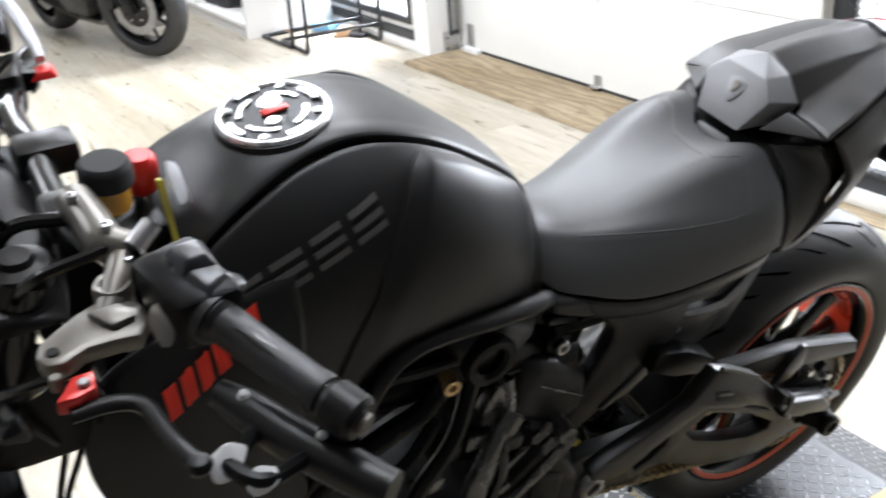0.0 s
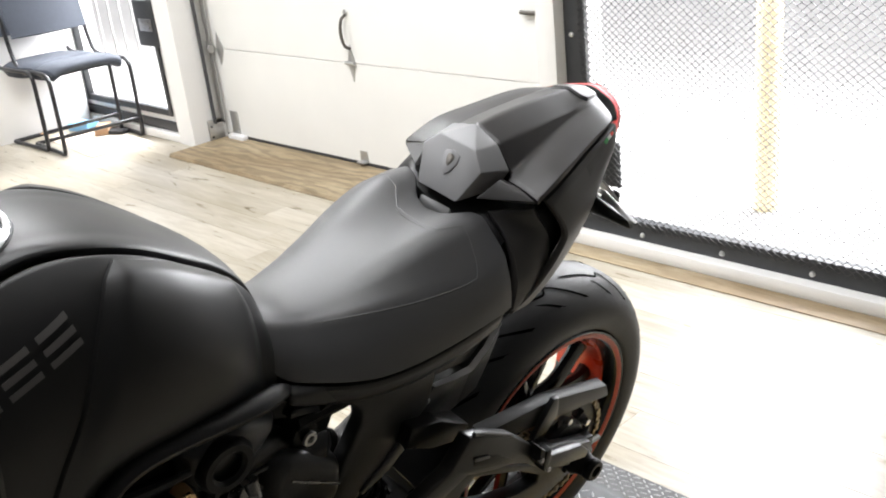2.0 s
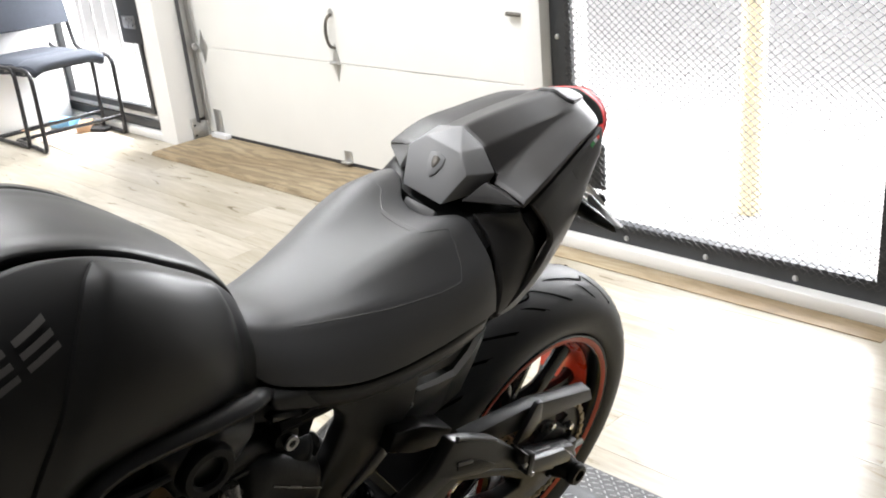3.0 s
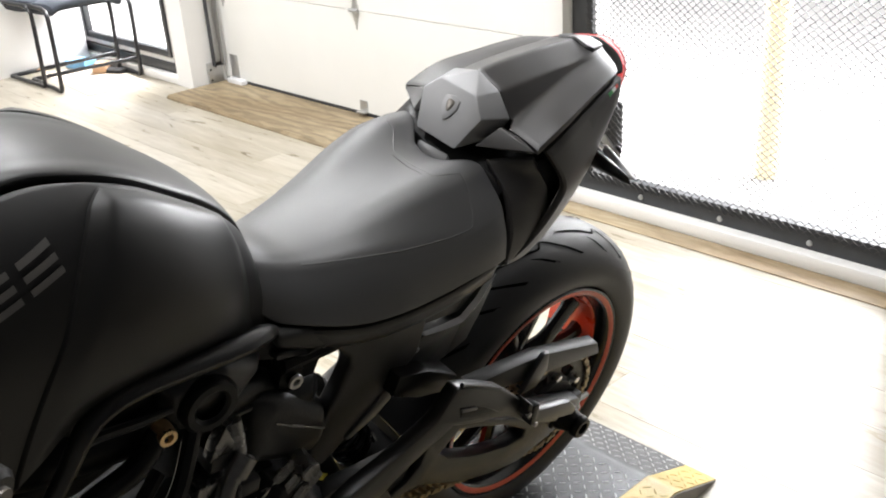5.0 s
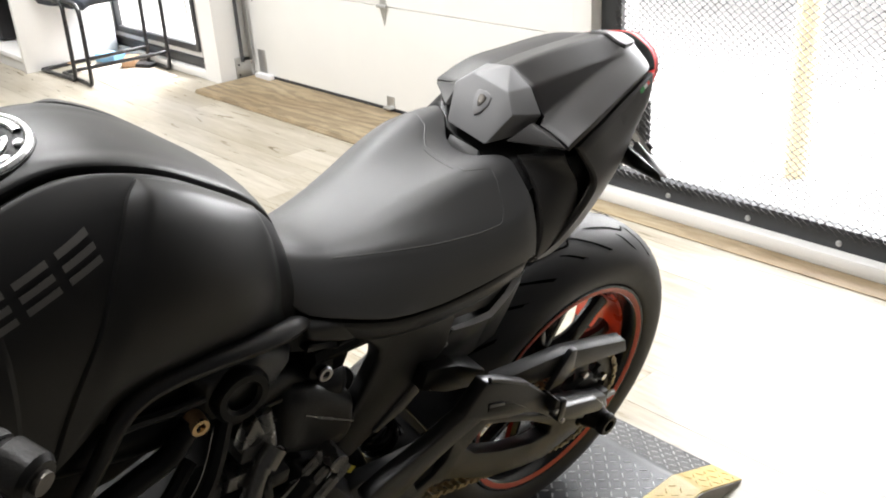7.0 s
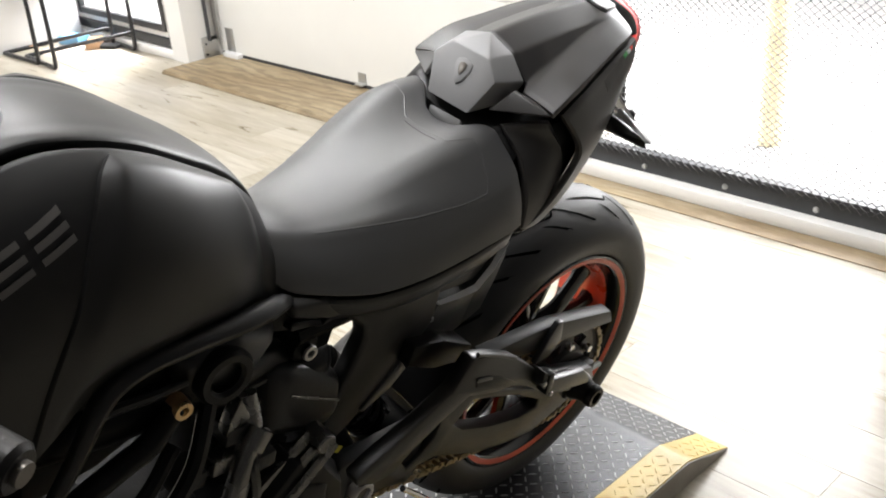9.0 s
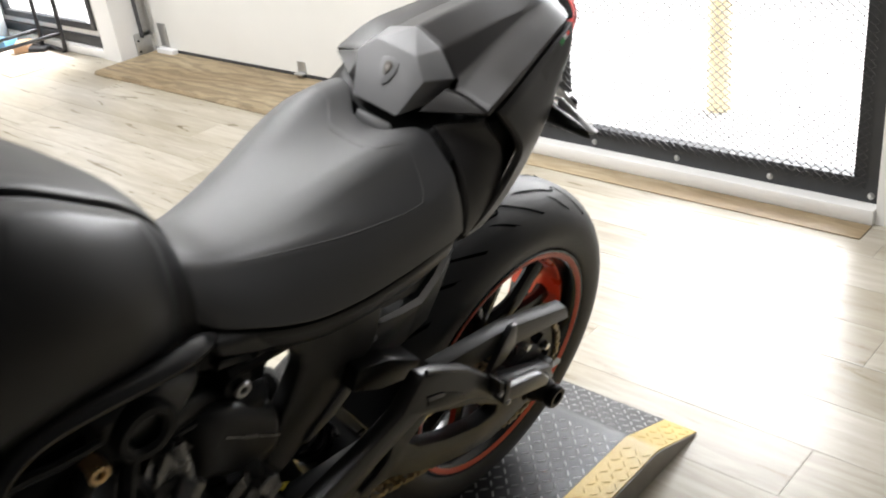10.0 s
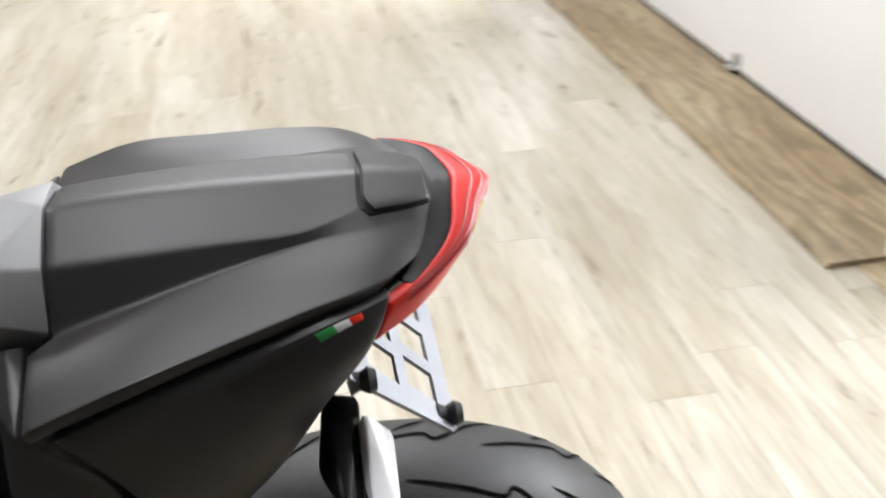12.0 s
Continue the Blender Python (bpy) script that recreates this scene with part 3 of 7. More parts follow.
        add("corner_foot", box((DOOR_X - 0.04, min(y - s * 0.13, y + s * 0.01), 0.006), (DOOR_X - 0.004, max(y - s * 0.13, y + s * 0.01), 0.04), 0.004), M_WHITEPL)
    return g


garage_door()


def door_track(y, s):
    t = tagged(empty("door_track", pose(DOOR_X - 0.05, y, 0.0)), "galvanised steel garage door track fixed to the jamb", "track", "garage door tracks")
    part("channel", slab([(-0.028, 0.10), (0.028, 0.10), (0.028, 2.1), (-0.028, 2.1)], 0, s * 0.004), M_GALV, t)
    part("flange", box((0.024, min(0, -s * 0.03), 0.10), (0.028, max(0, -s * 0.03), 2.1)), M_GALV, t)
    part("flange", box((-0.028, min(0, -s * 0.03), 0.10), (-0.024, max(0, -s * 0.03), 2.1)), M_FRAME, t)
    part("foot_plate", box((-0.06, min(0, s * 0.012), 0.0), (0.03, max(0, s * 0.012), 0.12), 0.002), M_GALV, t)
    for z in (0.03, 0.085):
        part("screw", disc(0.006, 0, -s * 0.004, "y", (-0.045, 0, z), 10, 0.001), M_DKMETAL, t)


door_track(3.528, 1)
door_track(1.118, -1)


def plywood_strip():
    bm = bmesh.new()
    prof = [(1.222, 0.0), (1.222, 0.005), (1.232, 0.017), (1.596, 0.017), (1.596, 0.0)]
    ys = np.linspace(1.085, 3.515, 60)
    rings = []
    for k, y in enumerate(ys):
        w = 0.004 * noise.noise(Vector((0, y * 4, 0)))
        rings.append([(p[0] + (w if i < 3 else 0), y, p[1]) for i, p in enumerate(prof)])
    skin(bm, rings)
    bmesh.ops.recalc_face_normals(bm, faces=bm.faces)
    # the board's ends pass in front of post and pier
    solid("plywood_board", bm, M_PLY, "weathered plywood threshold board lying along the garage door", "board")


plywood_strip()


def sled_chair(m, label):
    c = tagged(empty("sled_chair"), label, "chair", "chairs by the window")
    w, sw = 0.225, 0.21
    seat = bmesh.new()
    G = []
    for yy, zz, hw in ((-0.225, 0.445, 0.19), (-0.215, 0.475, 0.205), (-0.15, 0.488, 0.215), (0.0, 0.478, 0.22), (0.15, 0.475, 0.215), (0.205, 0.465, 0.205), (0.215, 0.44, 0.19)):
        G.append([(hw * k, yy, zz - (0.012 if abs(k) > 0.85 else 0) - 0.018 * k ** 4) for k in np.linspace(-1, 1, 9)])
    panel(grid_surface(G), (0, 6), (0, 8), 22, 20, 0.045, 0, 0.014, -1, seat)
    part("seat_pad", seat, M_FABRIC, c, "dark blue-grey cloth seat pad")
    back = bmesh.new()
    G = [[(0.205 * k, 0.255 - 0.03 * (1 - k * k) + 0.10 * f, 0.60 + 0.34 * f) for k in np.linspace(-1, 1, 7)] for f in (0, 0.25, 0.5, 0.75, 1)]
    panel(grid_surface(G), (0, 4), (0, 6), 18, 18, 0.03, 0, 0.012, 1, back)
    part("backrest", back, M_FABRIC, c, "dark blue-grey cloth backrest")
    for s in (-1, 1):
        x = s * w
        part("side_frame", tube([(x, 0.36, 0.94), (x, 0.30, 0.70), (x, 0.255, 0.52), (x, 0.20, 0.455), (x, 0.0, 0.445), (x, -0.17, 0.445), (x, -0.225, 0.42), (x, -0.235, 0.36),
                                 (x, -0.225, 0.18), (x, -0.215, 0.045), (x, -0.19, 0.012), (x, -0.10, 0.012), (x, 0.22, 0.012)], 0.0115, 10, 5), M_TUBE, c)
    part("stretcher", tube([(-w, -0.22, 0.11), (w, -0.22, 0.11)], 0.0105, 10, smooth=False), M_TUBE, c)
    part("base_bar", tube([(-w, 0.22, 0.012), (w, 0.22, 0.012)], 0.0115, 10, smooth=False), M_TUBE, c)
    part("seat_bar", tube([(-w, 0.10, 0.43), (w, 0.10, 0.43)], 0.009, 8, smooth=False), M_TUBE, c)
    part("seat_bar", tube([(-w, -0.12, 0.43), (w, -0.12, 0.43)], 0.009, 8, smooth=False), M_TUBE, c)
    c.matrix_world = m
    return c


sled_chair(pose(1.165, 4.30, 0, 0, 0, -3), "black tube sled chair with blue-grey cloth seat, beside the window")
sled_chair(pose(1.14, 4.52, 0.0, 0, 0, 2), "black tube sled chair pushed close behind another")


def shelf_unit():
    s = tagged(empty("shelf_unit", pose(0.82, 4.755, 0)), "white painted open shelf unit against the wall", "shelf")
    D, W, H = 0.575, 1.75, 1.25

    def add(name, a, b, label=""):
        part(name, box(a, b, 0.002), M_TRIM, s, label)

    add("side_panel", (0, 0, 0), (D, 0.03, H))
    add("side_panel", (0, W - 0.03, 0), (D, W, H))
    add("plinth", (0.012, 0.03, 0), (0.03, W - 0.03, 0.065))
    for z in (0.065, 0.455, 0.84):
        add("shelf_board", (0.0, 0.03, z), (D - 0.02, W - 0.03, z + 0.028))
    add("top_board", (-0.005, -0.005, H), (D, W + 0.005, H + 0.03))
    add("back_panel", (D - 0.02, 0.03, 0.093), (D, W - 0.03, H))
    add("upright", (0.005, 0.98, 0.093), (D - 0.02, 1.005, 0.455))


shelf_unit()


def kit_bag():
    bm = bmesh.new()
    bmesh.ops.create_cube(bm, size=1)
    bmesh.ops.subdivide_edges(bm, edges=bm.edges, cuts=5, use_grid_fill=True)
    for v in bm.verts:
        d = noise.noise_vector(v.co * 3.1) * 0.05
        k = 1 - 0.12 * (v.co.z + 0.5)
        v.co = Vector((v.co.x * 0.26 * k, v.co.y * 0.40 * k, v.co.z * 0.29)) + d * 0.25
    b = tagged(empty("kit_bag", pose(1.03, 5.55, 0.245, 0, 0, 4)), "black nylon bag standing on the bottom shelf", "bag")
    part("body", bm, M_BAG, b)
    for y in (-0.1, 0.1):
        part("strap", tube([(-0.12, y, 0.13), (-0.13, y * 0.8, 0.02), (-0.135, y * 0.8, -0.1)], 0.008, 6, squash=0.4), M_BAG, b)


kit_bag()


def loose_box(name, p, size, material, label, category, turn=0):
    bm = box((-size[0] / 2, -size[1] / 2, 0), (size[0] / 2, size[1] / 2, size[2]), min(size) * 0.15)
    bmesh.ops.transform(bm, matrix=pose(*p, 0, 0, turn), verts=bm.verts)
    solid(name, bm, material, label, category)


loose_box("carton", (0.98, 5.15, 0.484), (0.2, 0.3, 0.14), M_CARD, "pale cardboard carton on the shelf", "box", 6)
loose_box("cardboard_sheet", (1.19, 4.28, 0.0), (0.34, 0.72, 0.004), M_CARD, "pale cardboard sheet lying under the chairs", "cardboard", -4)
loose_box("blue_cloth", (1.27, 4.60, 0.004), (0.10, 0.16, 0.05), M_BLUE, "crumpled pale blue plastic on the floor", "litter", 20)
loose_box("glove", (1.30, 4.40, 0.004), (0.08, 0.16, 0.045), M_TAN, "tan leather work glove on the floor", "glove", -35)
loose_box("dark_rag", (1.33, 4.30, 0.004), (0.07, 0.14, 0.02), M_BAG, "dark rag on the floor by the window", "rag", 25)


def dry_leaves():
    bm = bmesh.new()
    for k in range(6):
        q = pose(1.02 + 0.05 * random.random(), 4.56 + 0.10 * random.random(), 0.02 + 0.03 * random.random(), random.uniform(-60, 60), random.uniform(-60, 60), random.uniform(0, 360))
        o = hull([(0, 0, 0.001), (0.02, 0.012, 0.004), (0.045, 0, 0), (0.02, -0.012, 0.003), (0.02, 0, -0.001)])
        bmesh.ops.transform(o, matrix=q, verts=o.verts)
        join(bm, o)
    solid("dry_leaves", bm, M_TAN, "small heap of dry brown leaves on the floor", "leaves", "stuff")


dry_leaves()
solid("bollard", lathe([(0, 1.5), (0.035, 1.49), (0.045, 1.46), (0.045, -0.02)], 20, "z", (2.05, 0.62, 0)), M_POST, "yellow painted steel post outside the gate", "bollard")
# ---- the motorcycle ----
# its own axes: x to the rear, y to its right, z up, from the rear axle; it leans on its side stand
BIKE = tagged(empty("motorcycle", pose(0, 0, 0.3586, 14.44, 0, -0.09)), "matt black naked motorcycle leaning on its side stand on a ramp", "motorcycle")


def bp(name, bm, material, label="", parent=None, sharp=38):
    return part(name, bm, material, parent or BIKE, label, sharp)


def both(name, bm, material, label="", sharp=38):
    o = mirrored(bm)
    bp(name, bm, material, label, None, sharp)
    bp(name, o, material, label, None, sharp)


def settled(bm):
    """The tail sits a little askew: its right side is lower and narrower."""
    for v in bm.verts:
        if v.co.y > 0:
            v.co.z -= 0.10 * v.co.y
            v.co.y *= 0.94
    return bm


def both_settled(name, bm, material, label=""):
    o = mirrored(bm)
    bp(name, bm, material, label)
    bp(name, settled(o), material, label)


def half_rows(rows):
    """Left half sections (x, [(y, z), ...]) as a grid."""
    return grid_surface([[(x, -abs(y), z) for y, z in pts] for x, pts in rows])


def full_rows(rows):
    return grid_surface([[(x, -abs(y), z) for y, z in pts[::-1]] + [(x, abs(y), z) for y, z in pts[1:]] for x, pts in rows])


# -- tank --
TANK = [
    (-1.020, [(0, 0.610), (0.045, 0.607), (0.088, 0.592), (0.118, 0.550), (0.134, 0.480), (0.134, 0.385)]),
    (-0.970, [(0, 0.660), (0.045, 0.656), (0.087, 0.645), (0.117, 0.598), (0.138, 0.525), (0.140, 0.395)]),
    (-0.920, [(0, 0.695), (0.040, 0.691), (0.078, 0.674), (0.114, 0.628), (0.140, 0.550), (0.143, 0.420)]),
    (-0.870, [(0, 0.709), (0.038, 0.707), (0.070, 0.694), (0.116, 0.648), (0.143, 0.566), (0.143, 0.455)]),
    (-0.820, [(0, 0.713), (0.038, 0.711), (0.068, 0.703), (0.118, 0.660), (0.145, 0.577), (0.141, 0.495)]),
    (-0.770, [(0, 0.703), (0.040, 0.701), (0.071, 0.695), (0.118, 0.658), (0.145, 0.582), (0.138, 0.500)]),
    (-0.720, [(0, 0.681), (0.038, 0.679), (0.068, 0.673), (0.111, 0.640), (0.138, 0.574), (0.130, 0.490)]),
    (-0.670, [(0, 0.649), (0.034, 0.646), (0.060, 0.638), (0.098, 0.608), (0.125, 0.550), (0.116, 0.474)]),
    (-0.625, [(0, 0.613), (0.028, 0.610), (0.050, 0.602), (0.080, 0.573), (0.101, 0.523), (0.096, 0.455)]),
    (-0.590, [(0, 0.573), (0.024, 0.570), (0.040, 0.562), (0.063, 0.538), (0.081, 0.498), (0.084, 0.440)]),
    (-0.568, [(0, 0.530), (0.020, 0.527), (0.033, 0.520), (0.050, 0.500), (0.066, 0.472), (0.077, 0.428)]),
]
TX = [r[0] for r in TANK]


def tu(x):
    return np.interp(x, TX, range(len(TX)))


TS, TF = half_rows(TANK), full_rows(TANK)
bp("tank_top", panel(TF, (0.0, 10.0), (3.06, 6.94), 70, 40, 0.008, 0.0, 0.005), M_PAINT, "satin black tank top")
both("tank_side", panel(TS, (0.0, 10.0), (2.03, 5.0), 70, 36, 0.008, 0.0, 0.006, -1), M_PAINT)


def knee_left(t):
    return tu(np.interp(t, [0, 0.12, 0.35, 0.6, 1.0], [-0.757, -0.775, -0.800, -0.830, -0.895]))


def knee_right(t):
    return tu(np.interp(t, [0, 0.3, 0.6, 0.8, 1.0], [-0.622, -0.612, -0.613, -0.612, -0.595]))


def knee_bump(s, t):
    k = np.minimum(1, np.minimum(np.minimum(s, 1 - s), np.minimum(t, 1 - t)) * 7)
    return 0.006 * k * k * (3 - 2 * k)


both("knee_panel", panel(TS, (knee_left, knee_right), (2.22, 4.96), 40, 36, 0.004, 0.004, 0.004, -1, None, knee_bump), M_PAINT, "raised satin black knee panel")
lip = [(-0.578, -0.094, 0.446), (-0.607, -0.120, 0.474), (-0.637, -0.131, 0.482), (-0.678, -0.136, 0.489), (-0.728, -0.140, 0.497), (-0.775, -0.142, 0.500), (-0.806, -0.145, 0.494), (-0.826, -0.147, 0.476), (-0.848, -0.148, 0.438), (-0.885, -0.148, 0.385), (-0.925, -0.145, 0.335)]
both("panel_lip", tube(lip, [0.008, 0.013, 0.0145, 0.0145, 0.0145, 0.0145, 0.014, 0.013, 0.011, 0.009, 0.006], 12, 5, squash=0.75), M_SATIN)
both("lower_lip", tube([(-0.729, -0.136, 0.446), (-0.768, -0.139, 0.452), (-0.817, -0.142, 0.462), (-0.845, -0.143, 0.450)], [0.004, 0.0055, 0.0055, 0.004], 8), M_SATIN)
# front shroud under the tank
SHROUD = grid_surface([
    [(-1.105, -0.105, 0.53), (-1.106, -0.125, 0.46), (-1.085, -0.13, 0.38), (-1.05, -0.12, 0.28)],
    [(-1.06, -0.115, 0.575), (-1.06, -0.143, 0.50), (-1.05, -0.150, 0.40), (-1.01, -0.14, 0.27)],
    [(-0.98, -0.122, 0.605), (-0.98, -0.147, 0.53), (-0.98, -0.156, 0.42), (-0.95, -0.148, 0.27)],
    [(-0.90, -0.124, 0.625), (-0.905, -0.149, 0.55), (-0.915, -0.156, 0.43), (-0.90, -0.148, 0.30)],
])
both("tank_shroud", panel(SHROUD, (0, 3), (0.0, 3.0), 26, 24, 0.006, 0.0, 0.004, -1), M_PAINT, "satin black radiator shroud")
bp("radiator", box((-1.06, -0.11, 0.12), (-1.02, 0.11, 0.42), 0.006), M_DKMETAL)


def on_tank(x, v, lift=0.0012):
    return TS(tu(x), v) + np.array((0, -lift, lift * 0.6))


def stroke(corners, S, lift, material, label=""):
    """A flat slanted bar of lettering that follows a surface; corners in the surface's own (x or u, v)."""
    bm = bmesh.new()
    n = 6
    c = np.array(corners, float)
    g = []
    for i in range(n):
        a, b = c[0] + (c[1] - c[0]) * i / (n - 1), c[3] + (c[2] - c[3]) * i / (n - 1)
        g.append([bm.verts.new(S(*(a + (b - a) * j / 3), lift)) for j in range(4)])
    for i in range(n - 1):
        for j in range(3):
            bm.faces.new((g[i][j], g[i][j + 1], g[i + 1][j + 1], g[i + 1][j]))
    bmesh.ops.recalc_face_normals(bm, faces=bm.faces)
    bmesh.ops.solidify(bm, geom=bm.faces, thickness=0.0006)
    return bp("lettering_bar", bm, material, label)


# grey slanted bars of a word along the tank side


def side_at(x, z):
    """Grid position on the tank side at a given x and z."""
    vs = np.linspace(2.05, 4.9, 60)
    return float(np.interp(-z, -TS(np.full(60, tu(x)), vs)[:, 2], vs))


def tank_xz(x, z, lift):
    return on_tank(x, side_at(x, z), lift)


def word(base, step, height, lean, n, S, lift, material, gap=0.22):
    """n slanted glyph blocks, each of an upper and a lower bar."""
    b, s = np.array(base), np.array(step)
    up, sh = np.array(height), np.array(lean)
    for k in range(n):
        o = b + s * k
        w = s * (1 - gap)
        for f0, f1, ww in ((0.0, 0.20, 1.0), (0.40, 0.60, 1.0), (0.80, 1.0, 1.0)):
            q0, q1 = o + up * f0 + sh * f0, o + up * f1 + sh * f1
            stroke([q0, q0 + w * ww, q1 + w * ww, q1], S, lift, material)


word((-0.956, 0.586), (0.038, 0.0160), (-0.006, 0.027), (0.0, 0.0), 4, tank_xz, 0.0018, M_GREYLET, 0.22)


def shroud_xz(x, z, lift):
    us, vs = np.linspace(0, 3, 31), np.linspace(0, 3, 31)
    U, V = np.meshgrid(us, vs, indexing="ij")
    P = SHROUD(U, V)
    i = np.argmin((P[..., 0] - x) ** 2 + (P[..., 2] - z) ** 2)
    u, v = U.ravel()[i], V.ravel()[i]
    p = P.reshape(-1, 3)[i].copy()
    p[0], p[2] = x, z
    return p + np.array((0, -lift, 0))


for k in range(6):
    o = np.array((-1.034, 0.520)) + np.array((0.0160, 0.0105)) * k
    w, up = np.array((0.0118, 0.0077)), np.array((-0.001, 0.028))
    stroke([o, o + w, o + w + up, o + up], shroud_xz, 0.003, M_REDLET, "slanted red lettering block")

# -- fuel cap --
CAPM = pose(-0.866, 0, 0.7065, 0, -7, 0) @ Matrix.Diagonal((0.92, 0.92, 0.75, 1))


def capped(bm):
    bmesh.ops.transform(bm, matrix=CAPM, verts=bm.verts)
    return bm


cap = bp("fuel_cap", capped(lathe([(0.0515, 0.004), (0.0525, 0.0080), (0.0545, 0.0088), (0.0570, 0.0080), (0.0585, 0.004), (0.0575, 0.0)], 48, "z")), M_CAP, "polished silver fuel cap ring")
bp("cap_collar", capped(lathe([(0.0560, 0.003), (0.0600, 0.002), (0.0612, -0.004), (0.0615, -0.022)], 48, "z")), M_PAINT, "matt black collar", cap)
bp("cap_disc", capped(disc(0.0525, -0.006, 0.005, "z", n=40)), M_PLASTIC, "black cap disc", cap)
for k in range(8):
    a = 45 * k + 12
    if k % 2:
        bm = disc(0.0052, 0.004, 0.0095, "z", (0.0465 * math.cos(radians(a)), 0.0465 * math.sin(radians(a)), 0), 14, 0.0015)
        bp("cap_bolt", capped(bm), M_CAP, "", cap)
    else:
        bp("cap_rib", capped(lathe([(0.0425, 0.0046), (0.0430, 0.0085), (0.0495, 0.0085), (0.0500, 0.0046)], 10, "z", a0=a - 17, a1=a + 17)), M_CAP, "", cap)
for k in range(4):
    a = 90 * k + 20
    bm = lathe([(0.031, 0.0046), (0.031, 0.0075), (0.036, 0.0075), (0.036, 0.0046)], 10, "z", a0=a, a1=a + 58)
    bp("cap_inlay", capped(bm), M_CAP, "", cap)
bp("lock_flap", capped(box((-0.012, -0.005, 0.005), (0.016, 0.005, 0.010), 0.002)), M_REDPL, "red lock flap", cap)
bp("lock_boss", capped(disc(0.013, 0.004, 0.008, "z", (0.004, 0.018, 0), 20)), M_CAP, "", cap)
bp("lock_boss", capped(disc(0.008, 0.004, 0.008, "z", (-0.006, -0.016, 0), 20)), M_CAP, "", cap)

# -- seat --
def profile_surface(rows, soft, right=1.0, drop=0.0):
    """A surface through half sections (x, [(y, z), ...]), mirrored; soft (0 to 1) rounds each corner of the section."""
    R, D = np.broadcast_to(right, len(rows)), np.broadcast_to(drop, len(rows))
    G = np.array([[(x, -abs(y), z) for y, z in pts[::-1]] + [(x, r * abs(y), z - d * abs(y)) for y, z in pts[1:]] for (x, pts), r, d in zip(rows, R, D)], float)
    G = np.concatenate([2 * G[:1] - G[1:2], G, 2 * G[-1:] - G[-2:-1]], 0)
    k = G.shape[1]
    sf = np.array(soft[::-1] + soft[1:], float)

    def S(u, v):
        u, v = np.broadcast_arrays(np.asarray(u, float), np.asarray(v, float))
        i = np.clip(np.floor(u).astype(int), 0, len(rows) - 2)
        f = u - i
        w = np.stack([-f + 2 * f ** 2 - f ** 3, 2 - 5 * f ** 2 + 3 * f ** 3, f + 4 * f ** 2 - 3 * f ** 3, -f ** 2 + f ** 3], -1) / 2

        def point(j):
            return sum(w[..., a, None] * G[i + a, j] for a in range(4))

        j = np.clip(np.round(v).astype(int), 1, k - 2)
        p0, p1, p2 = point(j - 1), point(j), point(j + 1)
        h, g = (v - j)[..., None], np.maximum(sf[j], 1e-3)[..., None] / 2
        t = np.clip((h + g) / (2 * g), 0, 1)
        a, b = p1 + (p0 - p1) * g, p1 + (p2 - p1) * g
        bend = (1 - t) ** 2 * a + 2 * t * (1 - t) * p1 + t * t * b
        return np.where(h < -g, p1 + (p0 - p1) * -h, np.where(h > g, p1 + (p2 - p1) * h, bend))

    return S


SEAT = [
    (-0.606, [(0, 0.552), (0.022, 0.551), (0.040, 0.545), (0.055, 0.530), (0.066, 0.510)]),
    (-0.575, [(0, 0.524), (0.033, 0.523), (0.054, 0.513), (0.074, 0.486), (0.084, 0.452)]),
    (-0.530, [(0, 0.506), (0.042, 0.505), (0.066, 0.498), (0.094, 0.470), (0.108, 0.437)]),
    (-0.470, [(0, 0.508), (0.052, 0.509), (0.088, 0.498), (0.113, 0.464), (0.128, 0.424)]),
    (-0.410, [(0, 0.521), (0.060, 0.524), (0.106, 0.498), (0.127, 0.461), (0.138, 0.422)]),
    (-0.350, [(0, 0.531), (0.066, 0.538), (0.116, 0.496), (0.134, 0.460), (0.141, 0.424)]),
    (-0.300, [(0, 0.533), (0.069, 0.547), (0.122, 0.494), (0.138, 0.460), (0.142, 0.428)]),
    (-0.262, [(0, 0.529), (0.066, 0.549), (0.122, 0.500), (0.138, 0.464), (0.141, 0.430)]),
    (-0.240, [(0, 0.526), (0.063, 0.549), (0.116, 0.508), (0.134, 0.468), (0.139, 0.432)]),
]
SS = profile_surface(SEAT, [1.0, 0.7, 0.55, 1.0, 0.0], [0.92, 0.92, 0.92, 0.92, 0.95, 1.0, 1.03, 1.03, 1.03], [0.20, 0.20, 0.20, 0.17, 0.09, -0.07, -0.17, -0.17, -0.17])
NS = 8
SX = [r[0] for r in SEAT]


def su(x):
    return np.interp(x, SX, range(len(SX)))


def seat_end(t):
    """The rear edge is notched round the cowl's nose."""
    v = t * NS - NS / 2
    return su(np.interp(v, [-1.15, -0.92, -0.62, -0.42, 0, 0.30, 0.50, 0.80, 1.15], [-0.240, -0.247, -0.268, -0.276, -0.278, -0.272, -0.260, -0.247, -0.240]))


seat = bp("seat", panel(SS, (0, seat_end), (0.0, NS), 60, 160, 0.012, 0, 0.0022), M_VINYL, "grey grained vinyl rider seat", None, 60)
bp("seat_base", hull([(x, s * y, z) for s in (-1, 1) for x, y, z in ((-0.605, 0.060, 0.50), (-0.605, 0.076, 0.40), (-0.54, 0.092, 0.452), (-0.50, 0.103, 0.432), (-0.50, 0.095, 0.37))]), M_PLASTIC)
# embossed panel on the seat top: a raised line round it and a row of stitches


